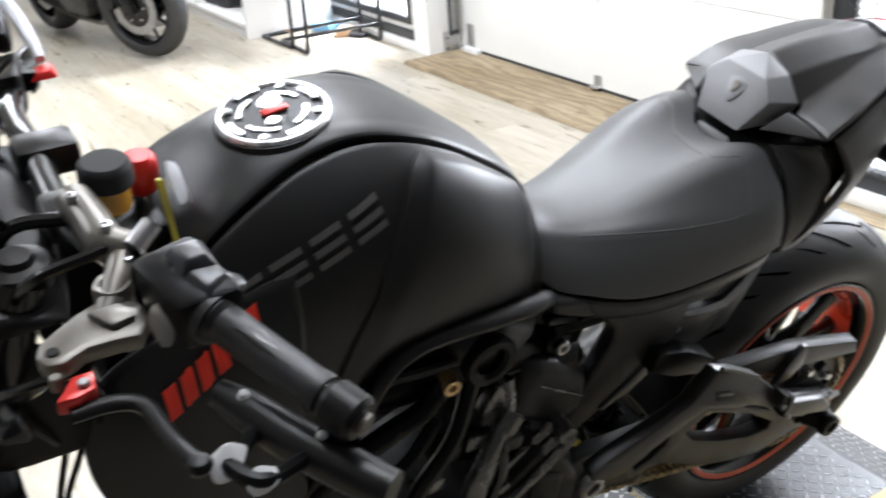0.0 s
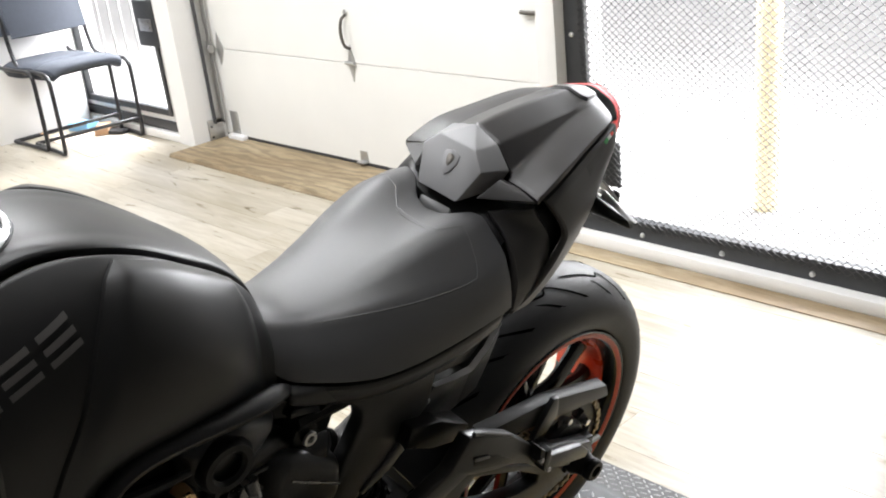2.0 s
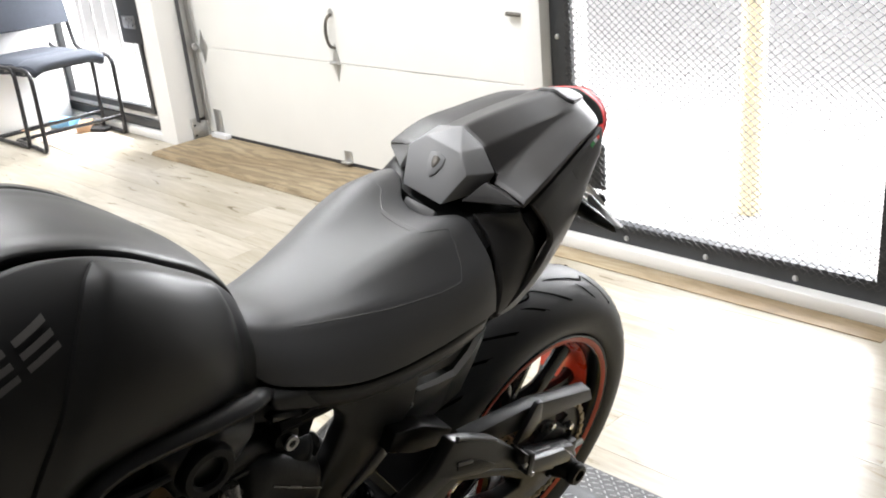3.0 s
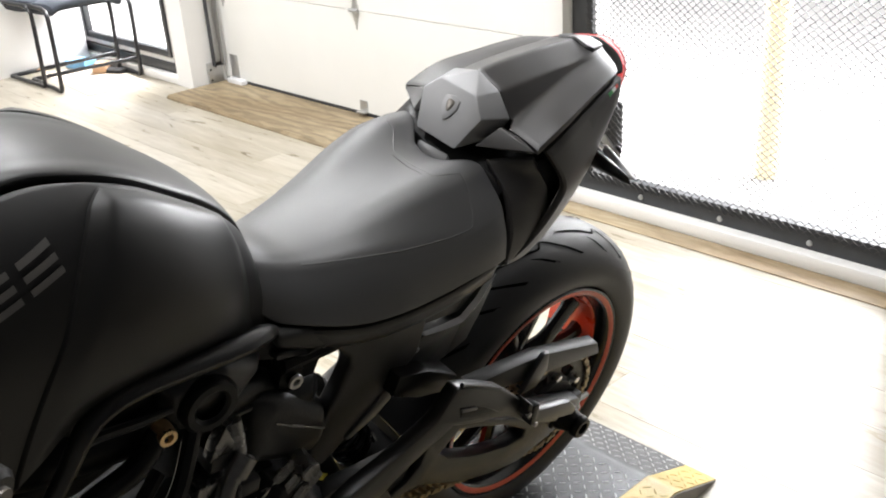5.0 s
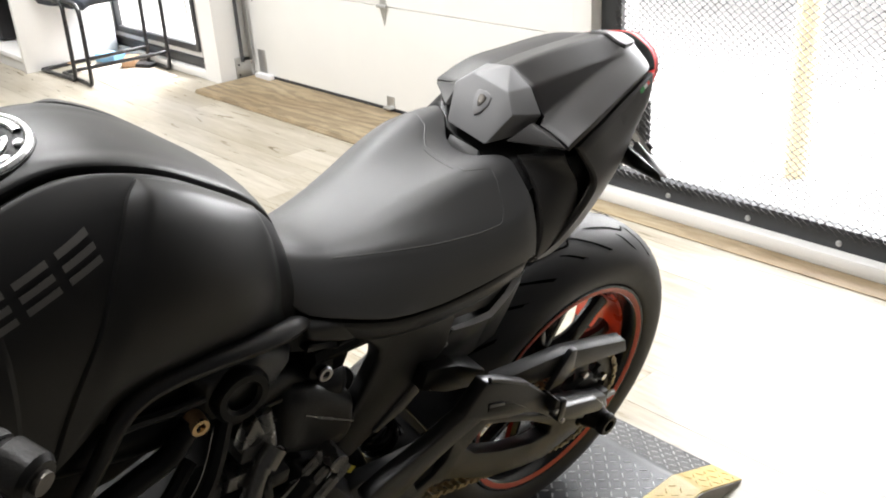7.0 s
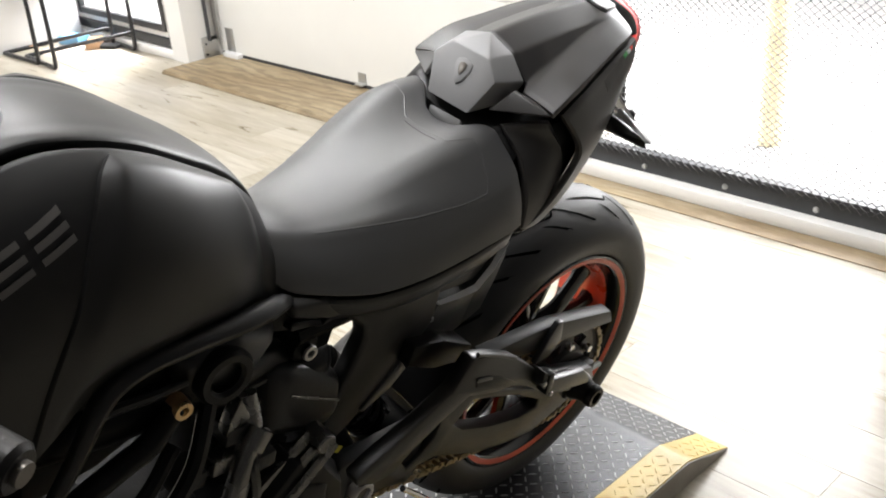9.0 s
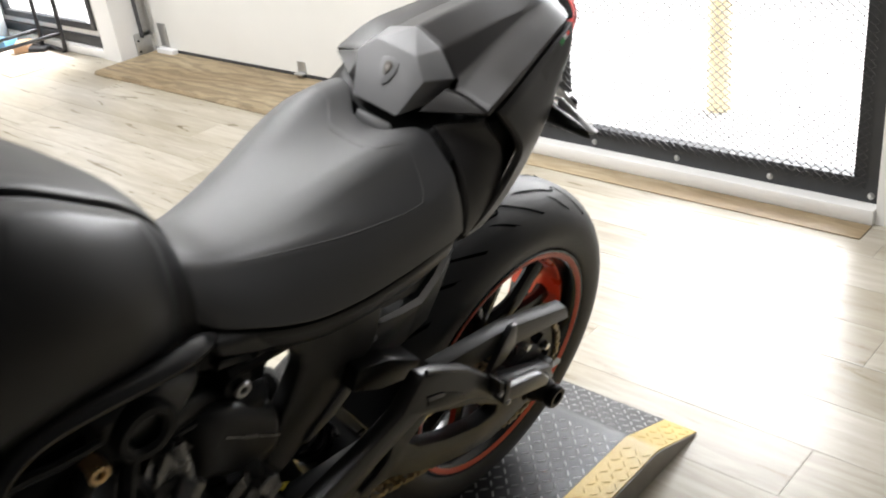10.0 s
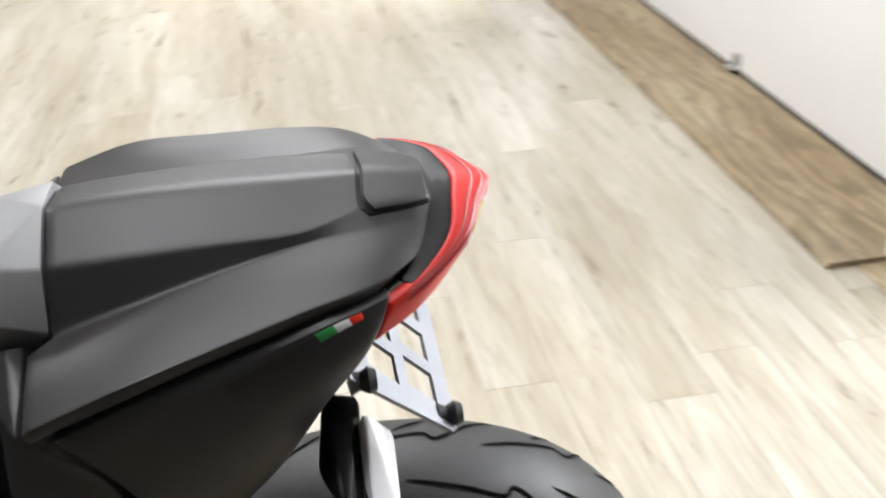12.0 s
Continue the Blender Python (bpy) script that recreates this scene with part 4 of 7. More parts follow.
def seat_line(marks, r, sink):
    """A welt that follows the seat's skin through the marks (x, v)."""
    marks = np.array(marks)
    k = np.linspace(0, len(marks) - 1, 8 * len(marks))
    u, v = su(np.interp(k, range(len(marks)), marks[:, 0])), NS / 2 + np.interp(k, range(len(marks)), marks[:, 1])
    nrm = np.cross(SS(u + 0.02, v) - SS(u - 0.02, v), SS(u, v + 0.02) - SS(u, v - 0.02))
    nrm *= np.where(nrm[:, 2] < 0, -1, 1)[:, None] / np.linalg.norm(nrm, axis=1)[:, None]
    P = SS(u, v) - nrm * sink
    return tube([tuple(p) for p in P], r, 8, 1)


for marks in (((-0.312, 0.25), (-0.315, -0.85), (-0.280, -1.08), (-0.282, -1.35), (-0.290, -1.80), (-0.298, -2.06), (-0.340, -2.14), (-0.40, -2.12), (-0.47, -2.04), (-0.52, -1.96)),
              ((-0.312, 0.25), (-0.290, 0.62), (-0.285, 1.05), (-0.289, 1.80), (-0.300, 2.04), (-0.36, 2.08), (-0.44, 2.04))):
    bp("seat_welt", seat_line(marks, 0.0020, 0.0014), M_VINYL)
stitch = bmesh.new()
for k in range(14):
    g0, g1 = k / 14, k / 14 + 0.045
    a, b = [np.array(SS(su(-0.3195 - 0.003 * g), NS / 2 + 0.16 - 0.86 * g)) for g in (g0, g1)]
    tube([tuple(a + (0, 0, 0.0004)), tuple(b + (0, 0, 0.0004))], 0.0005, 5, smooth=False, into=stitch)
bp("seat_stitching", stitch, M_SATIN)
bp("seat_tongue", hull([(-0.262, 0.024, 0.5400), (-0.268, 0.024, 0.5260), (-0.256, -0.026, 0.5380), (-0.262, -0.030, 0.5240), (-0.245, 0.022, 0.520), (-0.245, -0.026, 0.520)], 0.002), M_NOSE, "grey tongue of the seat base")
bp("seat_tail_fill", hull([(x, y, z) for x, z in ((-0.270, 0.480), (-0.262, 0.520), (-0.190, 0.480), (-0.200, 0.545)) for y in (-0.060, 0.060)] + [(x, y, z) for x, z in ((-0.250, 0.450), (-0.242, 0.505), (-0.190, 0.450), (-0.200, 0.535)) for y in (-0.104, 0.112)] + [(-0.228, 0.080, 0.556), (-0.205, 0.100, 0.556), (-0.200, 0.112, 0.545), (-0.256, 0.060, 0.542), (-0.258, 0.040, 0.545), (-0.240, 0.098, 0.538)]), M_PLASTIC)
SKIRT = grid_surface([[(x, -y, z), (x, -y + 0.010, z - 0.030), (x + dx, -0.098, zb)] for x, y, z, dx, zb in
                      ((-0.572, 0.086, 0.440, 0.0, 0.410), (-0.530, 0.108, 0.428, 0.0, 0.400), (-0.470, 0.126, 0.415, 0.0, 0.388), (-0.410, 0.136, 0.413, 0.0, 0.386), (-0.350, 0.139, 0.415, 0.0, 0.388), (-0.300, 0.139, 0.419, 0.0, 0.394), (-0.245, 0.135, 0.424, 0.005, 0.400))])
both("seat_skirt", panel(SKIRT, (0, 6), (0, 2), 30, 12, 0.006, 0, 0.003, -1), M_SATIN, "black panel under the seat edge")

# -- tail --
COWL = [
    (-0.205, [(0, 0.630), (0.040, 0.6175), (0.069, 0.5860), (0.100, 0.5835), (0.1290, 0.5775)]),
    (-0.150, [(0, 0.636), (0.043, 0.6225), (0.064, 0.6015), (0.096, 0.6020), (0.1240, 0.5995)]),
    (-0.090, [(0, 0.638), (0.043, 0.6255), (0.055, 0.6145), (0.084, 0.6135), (0.1095, 0.6095)]),
    (-0.040, [(0, 0.6375), (0.042, 0.6265), (0.047, 0.6215), (0.072, 0.6205), (0.0970, 0.6165)]),
    (0.000, [(0, 0.636), (0.030, 0.631), (0.045, 0.6255), (0.066, 0.6225), (0.0850, 0.6180)]),
    (0.030, [(0, 0.631), (0.024, 0.628), (0.036, 0.623), (0.048, 0.619), (0.0600, 0.6140)]),
    (0.047, [(0, 0.626), (0.016, 0.624), (0.026, 0.619), (0.033, 0.615), (0.0400, 0.6100)]),
]
CS = profile_surface(COWL, [0.3, 0.16, 0.2, 0.7, 0.0], 0.94, 0.10)
NC = 8
cowl = bp("seat_cowl", panel(CS, (lambda t: 0.03 + 0.27 * np.clip((0.56 - abs(2 * t - 1)) / 0.05, 0, 1), 6), (0, NC), 46, 120, 0.008, 0, 0.0018), M_COVER, "dark grey passenger seat cowl", sharp=40)
nose = hull([(-0.227, y, 0.618) for y in (-0.034, 0.030)] + [(-0.236, y, 0.597) for y in (-0.056, 0.052)] + [(-0.260, y, 0.553) for y in (-0.038, 0.034)]
            + [(-0.190, 0, 0.6328)] + [(-0.190, y, 0.619) for y in (-0.041, 0.041)] + [(-0.190, y, 0.590) for y in (-0.0665, 0.066)] + [(-0.19, y, 0.56) for y in (-0.050, 0.050)]
            + [(-0.213, y, 0.5635) for y in (-0.056, 0.056)], 0.0022)
bp("cowl_nose", nose, M_NOSE, "faceted grey cowl nose", cowl, 25)
for s, zz in ((-1, 0.0), (0.92, -0.013)):
    bp("cowl_wedge", hull([(-0.206, s * 0.068, 0.5845), (-0.2155, s * 0.0715, 0.5875 + zz / 3), (-0.205, s * 0.100, 0.5825 + zz), (-0.207, s * 0.1280, 0.5760 + zz), (-0.2445, s * 0.0620, 0.5650), (-0.242, s * 0.057, 0.5625), (-0.2, s * 0.122, 0.568 + zz), (-0.2, s * 0.07, 0.566)], 0.0012), M_COVER, "", cowl, 25)
shield = [(0, 0.017), (0.013, 0.013), (0.0135, 0.002), (0.007, -0.012), (0, -0.018), (-0.007, -0.012), (-0.0135, 0.002), (-0.013, 0.013)]
NM = Matrix.Translation((-0.2385, -0.003, 0.5915)) @ Matrix.Rotation(radians(30), 4, "Y")


def on_nose(bm):
    bmesh.ops.transform(bm, matrix=NM @ Matrix.Rotation(radians(-90), 4, "Z"), verts=bm.verts)
    return bm


bp("badge", on_nose(slab(shield, -0.0035, 0.000, 0.0008)), M_NOSE, "small grey shield badge", cowl)
bp("badge_field", on_nose(slab([(p[0] * 0.45, p[1] * 0.5 + 0.003) for p in shield], -0.0042, -0.0032, 0.0003)), M_ALUDARK, "silver field of the badge", cowl)
# pad set in the cowl's end, in a dark recess
pl = lambda t: np.interp(t, [0, 0.2, 0.5, 0.8, 1], [4.12, 3.92, 3.98, 3.92, 4.12])
bp("pad_recess", panel(CS, (pl, 5.82), (2.55, 5.45), 22, 30, 0.001, 0.0009, 0.0005), M_PLASTIC, "", cowl)
pl2 = lambda t: np.interp(t, [0, 0.2, 0.5, 0.8, 1], [4.20, 4.02, 4.07, 4.02, 4.20])
bp("cowl_pad", panel(CS, (pl2, 5.74), (2.68, 5.32), 22, 30, 0.002, 0.0030, 0.002), M_COVER, "dark grey pad at the cowl's end", cowl)

TAIL = grid_surface([
    [(-0.192, -0.1315, 0.5800), (-0.150, -0.143, 0.520), (-0.155, -0.142, 0.485), (-0.192, -0.138, 0.440), (-0.242, -0.136, 0.415)],
    [(-0.150, -0.1270, 0.5945), (-0.118, -0.136, 0.535), (-0.115, -0.134, 0.488), (-0.140, -0.127, 0.437), (-0.175, -0.122, 0.404)],
    [(-0.095, -0.1135, 0.6030), (-0.070, -0.123, 0.556), (-0.066, -0.120, 0.512), (-0.083, -0.111, 0.466), (-0.112, -0.106, 0.430)],
    [(-0.040, -0.1000, 0.6110), (-0.025, -0.109, 0.584), (-0.028, -0.107, 0.555), (-0.042, -0.102, 0.525), (-0.062, -0.098, 0.490)],
    [(-0.010, -0.0925, 0.6135), (-0.006, -0.101, 0.594), (-0.010, -0.102, 0.576), (-0.020, -0.100, 0.556), (-0.034, -0.097, 0.530)],
    [(0.010, -0.0865, 0.6145), (0.005, -0.093, 0.600), (-0.002, -0.096, 0.584), (-0.012, -0.097, 0.566), (-0.022, -0.096, 0.548)],
])
both_settled("tail_fairing", panel(TAIL, (0, 5), (0.12, 4), 40, 26, 0.006, 0, 0.003, -1), M_COVER, "dark grey tail side fairing")
INNER = grid_surface([
    [(-0.2345, -0.0715, 0.547), (-0.231, -0.112, 0.513), (-0.2305, -0.1315, 0.472), (-0.232, -0.1365, 0.448), (-0.236, -0.1385, 0.424)],
    [(-0.216, -0.097, 0.551), (-0.197, -0.1225, 0.513), (-0.195, -0.1335, 0.469), (-0.205, -0.136, 0.439), (-0.230, -0.1375, 0.418)],
    [(-0.198, -0.1205, 0.555), (-0.164, -0.127, 0.511), (-0.158, -0.129, 0.465), (-0.178, -0.131, 0.430), (-0.224, -0.134, 0.411)],
])
both_settled("seat_side_fairing", panel(INNER, (0.02, 2), (0, 4), 16, 28, 0.006, -0.001, 0.003, -1), M_COVER)
bp("tail_core", hull([(-0.22, y, z) for y in (-0.080, 0.080) for z in (0.42, 0.50)] + [(-0.195, y, z) for y in (-0.098, 0.098) for z in (0.44, 0.545)] + [(-0.12, y, z) for y in (-0.10, 0.10) for z in (0.45, 0.585)] + [(0.03, y, 0.600) for y in (-0.05, 0.05)] + [(-0.172, y, 0.416) for y in (-0.112, 0.105)] + [(-0.112, y, 0.438) for y in (-0.098, 0.09)] + [(-0.062, y, 0.497) for y in (-0.090, 0.085)] + [(-0.025, y, 0.545) for y in (-0.090, 0.08)] + [(0.02, y, 0.58) for y in (-0.06, 0.06)] + [(-0.03, y, 0.54) for y in (-0.08, 0.08)]), M_PLASTIC)
for s in (-1, 1):
    bp("scoop_backing", hull([(x, s * y, z) for x, y, z in ((-0.240, 0.122, 0.425), (-0.215, 0.122, 0.412), (-0.165, 0.118, 0.43), (-0.140, 0.118, 0.49), (-0.150, 0.120, 0.55), (-0.195, 0.100, 0.540), (-0.215, 0.100, 0.49), (-0.23, 0.06, 0.43), (-0.15, 0.06, 0.45), (-0.16, 0.06, 0.55))]), M_PLASTIC)
# tail lamp: a wedge that wraps the end
LEFT = [
    [(-0.004, 0.096, 0.580), (0.004, 0.093, 0.597), (0.009, 0.090, 0.606)],
    [(0.027, 0.078, 0.586), (0.035, 0.076, 0.607), (0.034, 0.070, 0.6140)],
    [(0.053, 0.050, 0.590), (0.063, 0.050, 0.614), (0.052, 0.047, 0.6200)],
    [(0.064, 0.024, 0.592), (0.076, 0.024, 0.618), (0.058, 0.022, 0.6250)],
    [(0.075, 0.000, 0.594), (0.087, 0.000, 0.619), (0.061, 0.000, 0.6270)],
]
LAMP = grid_surface(LEFT[:4] + [[(x, -y, z) for x, y, z in r] for r in LEFT[::-1]])
lamp = bp("tail_lamp", settled(panel(LAMP, (0, 8), (0, 2), 60, 18, 0.005, 0, 0.002, -1)), M_LENS, "red wrap-round tail lamp", None, 50)
bp("reflector", panel(LAMP, (4.30, 5.90), (0.42, 0.70), 12, 8, 0.001, 0.0012, 0.0008, -1), M_WHITEPL, "white reflector at the lamp's tip", lamp)
bp("reflector", panel(LAMP, (4.70, 5.70), (0.70, 0.90), 8, 8, 0.001, 0.0010, 0.0008, -1), M_TAG, "yellow reflector edge", lamp)
bp("tail_end_core", settled(hull([(x, s * y, z) for s in (-1, 1) for x, y, z in ((0.050, 0.015, 0.616), (0.044, 0.038, 0.608), (0.025, 0.064, 0.606), (0.0, 0.086, 0.606), (0.06, 0.010, 0.60), (0.03, 0.05, 0.59), (-0.02, 0.08, 0.57), (-0.02, 0.05, 0.615))])), M_PLASTIC)
RIMTOP = [r[2] for r in LEFT[:4]] + [(x, -y, z) for x, y, z in [r[2] for r in LEFT[::-1]]]
for v in (1.06, 1.30, 1.54):
    rib = [tuple(LAMP(u, v)) for u in np.linspace(0.5, 7.5, 24)]
    bp("lamp_rib", settled(tube(rib, 0.0008, 6, 2)), M_LENSDARK, "darker red rib of the lamp", lamp)
LIPS = grid_surface([[(x - 0.001, y, z + 0.0002), (x - 0.018, y * 0.86, z - 0.0030)] for x, y, z in RIMTOP])
bp("lamp_surround", settled(panel(LIPS, (0.6, 7.4), (0, 1), 40, 6, 0.002, 0, 0.0006, -1)), M_PLASTIC, "black strip round the tail lamp")
U = lambda x: np.interp(x, [-0.095, -0.04, -0.01, 0.01], [2.0, 3.0, 4.0, 5.0])
for s in (-1,):
    for a, b, mt in ((-0.043, -0.0325, M_GREEN), (-0.0323, -0.0215, M_WHITEPL), (-0.0213, -0.011, M_REDLET)):
        bm = bmesh.new()
        panel(TAIL, (U(a), U(b)), (0.26, 0.44), 6, 5, 0.0006, 0.0008, 0.0004, -1, bm)
        bp("flag_stripe", bm, mt, "tricolour flag decal")
    bm = bmesh.new()
    panel(TAIL, (1.9, 2.85), (0.30, 0.62), 8, 5, 0.0004, 0.0005, 0.0003, -1, bm)
    bp("faded_mark", bm, M_FADED, "faded grey bar of lettering")

# -- number plate bracket and indicator stalk --
holes = [[(-0.074 + 0.038 * i, -0.036 + 0.038 * j), (-0.048 + 0.038 * i, -0.036 + 0.038 * j), (-0.043 + 0.038 * i, -0.008 + 0.038 * j), (-0.069 + 0.038 * i, -0.008 + 0.038 * j)] for i in range(4) for j in range(2)]
bm = slab([(-0.088, -0.052), (0.088, -0.052), (0.093, -0.047), (0.090, 0.050), (-0.090, 0.050), (-0.093, -0.047)], -0.0015, 0.0015, 0, 1, holes)
bmesh.ops.transform(bm, matrix=Matrix.Translation((0.0165, 0, 0.506)) @ Matrix.Rotation(radians(-45), 4, "Y") @ Matrix.Rotation(radians(90), 4, "Z"), verts=bm.verts)
plate = bp("plate_bracket", bm, M_PLATEMETAL, "silver slotted number plate bracket")
for p in ((0.048, -0.080, 0.476), (-0.012, -0.086, 0.533), (0.048, 0.080, 0.476)):
    bp("rubber_plug", lathe([(0, 0.012), (0.007, 0.011), (0.009, 0.006), (0.006, 0.0), (0.009, -0.006), (0, -0.008)], 14, "x", p), M_RUBBER, "black rubber plug", plate)
for s in (-1, 1):
    bm = hull([(-0.036, s * 0.080, 0.520), (-0.012, s * 0.080, 0.512), (-0.045, s * 0.13, 0.500), (-0.018, s * 0.165, 0.480), (-0.030, s * 0.163, 0.500), (-0.040, s * 0.09, 0.49), (-0.015, s * 0.09, 0.485)], 0.003)
    ind = bp("indicator_stalk", bm, M_PLASTIC, "black rear indicator stalk")
    bp("indicator_lens", hull([(-0.012, s * 0.098, 0.520), (-0.014, s * 0.165, 0.490), (0.008, s * 0.105, 0.500), (0.006, s * 0.158, 0.482), (-0.010, s * 0.13, 0.474), (-0.02, s * 0.1, 0.49)], 0.003), M_WHITEPL, "clear white indicator lens", ind)

# -- rear wheel --
wheel = empty("rear_wheel")
wheel.parent = BIKE
wheel["label"] = "black alloy wheel with red edging and a sport tyre"
TP = [(0.214, -0.062), (0.219, -0.0725), (0.234, -0.0785), (0.250, -0.0790), (0.264, -0.0745), (0.278, -0.0640), (0.291, -0.0480), (0.3005, -0.0270), (0.304, 0.0)]
tp = TP + [(r, -y) for r, y in TP[-2::-1]]
tyre = bp("tyre", lathe(smooth_path(tp, 4).tolist(), 96), M_RUBBER, "black worn sport tyre", wheel)


def tread_at(a, y, lift=0.0015):
    yy = [p[1] for p in tp]
    r = float(np.interp(y, yy, [p[0] for p in tp])) + lift
    return (r * math.cos(a), y, r * math.sin(a))


def groove(pts, w=0.0030):
    """A tread groove: a strip laid on the tyre, its shade painted black; points are (degrees, y)."""
    P = smooth_path([(a, y, 0) for a, y in pts], 6)
    bm = bmesh.new()
    L, R = [], []
    for i, (a, y, _) in enumerate(P):
        q = P[min(i + 1, len(P) - 1)] - P[max(i - 1, 0)]
        d = np.array((radians(q[0]) * 0.3, q[1]))
        d /= np.linalg.norm(d)
        ww = w * min(1, 0.35 + min(i, len(P) - 1 - i) * 0.3)
        n = (-d[1] * ww, d[0] * ww)
        L.append(bm.verts.new(tread_at(radians(a) + n[0] / 0.3, y + n[1])))
        R.append(bm.verts.new(tread_at(radians(a) - n[0] / 0.3, y - n[1])))
    for i in range(len(P) - 1):
        bm.faces.new((L[i], L[i + 1], R[i + 1], R[i]))
    bmesh.ops.recalc_face_normals(bm, faces=bm.faces)
    return bm


# near-black that paints the shade inside the tread grooves
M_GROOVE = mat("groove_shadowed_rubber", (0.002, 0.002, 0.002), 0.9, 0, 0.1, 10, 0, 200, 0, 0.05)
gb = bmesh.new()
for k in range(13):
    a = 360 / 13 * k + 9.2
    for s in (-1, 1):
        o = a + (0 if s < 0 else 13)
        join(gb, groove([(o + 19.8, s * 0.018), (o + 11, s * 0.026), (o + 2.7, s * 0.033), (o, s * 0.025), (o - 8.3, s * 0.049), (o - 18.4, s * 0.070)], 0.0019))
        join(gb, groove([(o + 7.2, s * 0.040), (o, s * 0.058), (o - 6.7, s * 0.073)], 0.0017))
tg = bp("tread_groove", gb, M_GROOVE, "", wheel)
tg["kind"] = "stuff"
RP = [(0.200, -0.070), (0.2135, -0.0735), (0.217, -0.069), (0.215, -0.064), (0.209, -0.060), (0.205, -0.052), (0.198, -0.03), (0.196, 0)]
rp = RP + [(r, -y) for r, y in RP[-2::-1]]
rp_in = [(0.187, 0.0), (0.188, -0.03), (0.192, -0.050), (0.196, -0.066), (0.200, -0.070)]
bp("rim", lathe(rp + [(0.196, 0.066), (0.192, 0.050), (0.188, 0.03)] + rp_in, 96), M_RIM, "gloss black rim", wheel)
for s in (-1, 1):
    bp("rim_stripe", lathe([(0.1995, s * 0.0700), (0.2005, s * 0.0712), (0.2085, s * 0.0734), (0.2095, s * 0.0722)], 96), M_STRIPE, "red rim edging stripe", wheel)
bp("hub", lathe([(0.0, -0.06), (0.040, -0.06), (0.045, -0.05), (0.038, -0.02), (0.038, 0.02), (0.045, 0.05), (0.04, 0.06), (0, 0.06)], 32), M_RIM, "", wheel)
for k in range(5):
    a = radians(72 * k + 22)
    for d in (-0.13, 0.13):
        u0, u1 = np.array((math.cos(a + d * 1.2), 0, math.sin(a + d * 1.2))), np.array((math.cos(a + d * 2.0), 0, math.sin(a + d * 2.0)))
        bp("spoke", tube([u0 * 0.040 + (0, 0.0, 0), u0 * 0.09 + (0, -0.012, 0), u1 * 0.15 + (0, -0.014, 0), u1 * 0.195 + (0, -0.008, 0)], [0.016, 0.013, 0.012, 0.017], 8, 5, squash=1.3), M_RIM, "", wheel)
for k in range(3):
    a0 = (0, 120, 194)[k]
    bp("red_section", lathe([(0.192, 0.062), (0.187, 0.03), (0.186, 0.0), (0.187, -0.03), (0.190, -0.045), (0.184, -0.045), (0.180, -0.03), (0.178, 0.0), (0.180, 0.03), (0.185, 0.060)], 14, a0=a0, a1=a0 + 50), M_ORANGE, "red painted section of rim", wheel)
bp("brake_disc", lathe([(0.078, 0.070), (0.122, 0.070), (0.122, 0.075), (0.078, 0.075), (0.078, 0.070)], 48), M_ALU, "steel brake disc", wheel)
# sprocket with teeth, carrier bolts, chain
SY = -0.098
teeth = []
for k in range(43 * 4):
    a = 2 * math.pi * k / (43 * 4)
    teeth.append(((0.105 if k % 4 in (0, 1) else 0.098) * math.cos(a), (0.105 if k % 4 in (0, 1) else 0.098) * math.sin(a)))
cut = [[(0.078 * math.cos(c + d) * f, 0.078 * math.sin(c + d) * f) for d, f in ((-0.3, 1), (0.0, 1.06), (0.3, 1), (0.2, 0.72), (-0.2, 0.72))] for c in np.arange(6) * math.pi / 3]
bp("sprocket", slab(teeth, SY - 0.003, SY + 0.003, 0, 1, cut), M_DKMETAL, "dark steel rear sprocket", wheel)
for k in range(6):
    a = math.pi / 3 * (k + 0.5)
    bp("sprocket_nut", lathe([(0, SY - 0.016), (0.007, SY - 0.015), (0.009, SY - 0.003)], 6, "y", (0.066 * math.cos(a), 0, 0.066 * math.sin(a))), M_CHROME, "", wheel)
bp("sprocket_carrier", lathe([(0.03, SY - 0.012), (0.052, SY - 0.010), (0.058, SY - 0.003), (0.058, SY + 0.02), (0.03, SY + 0.02)], 32), M_DKMETAL, "", wheel)


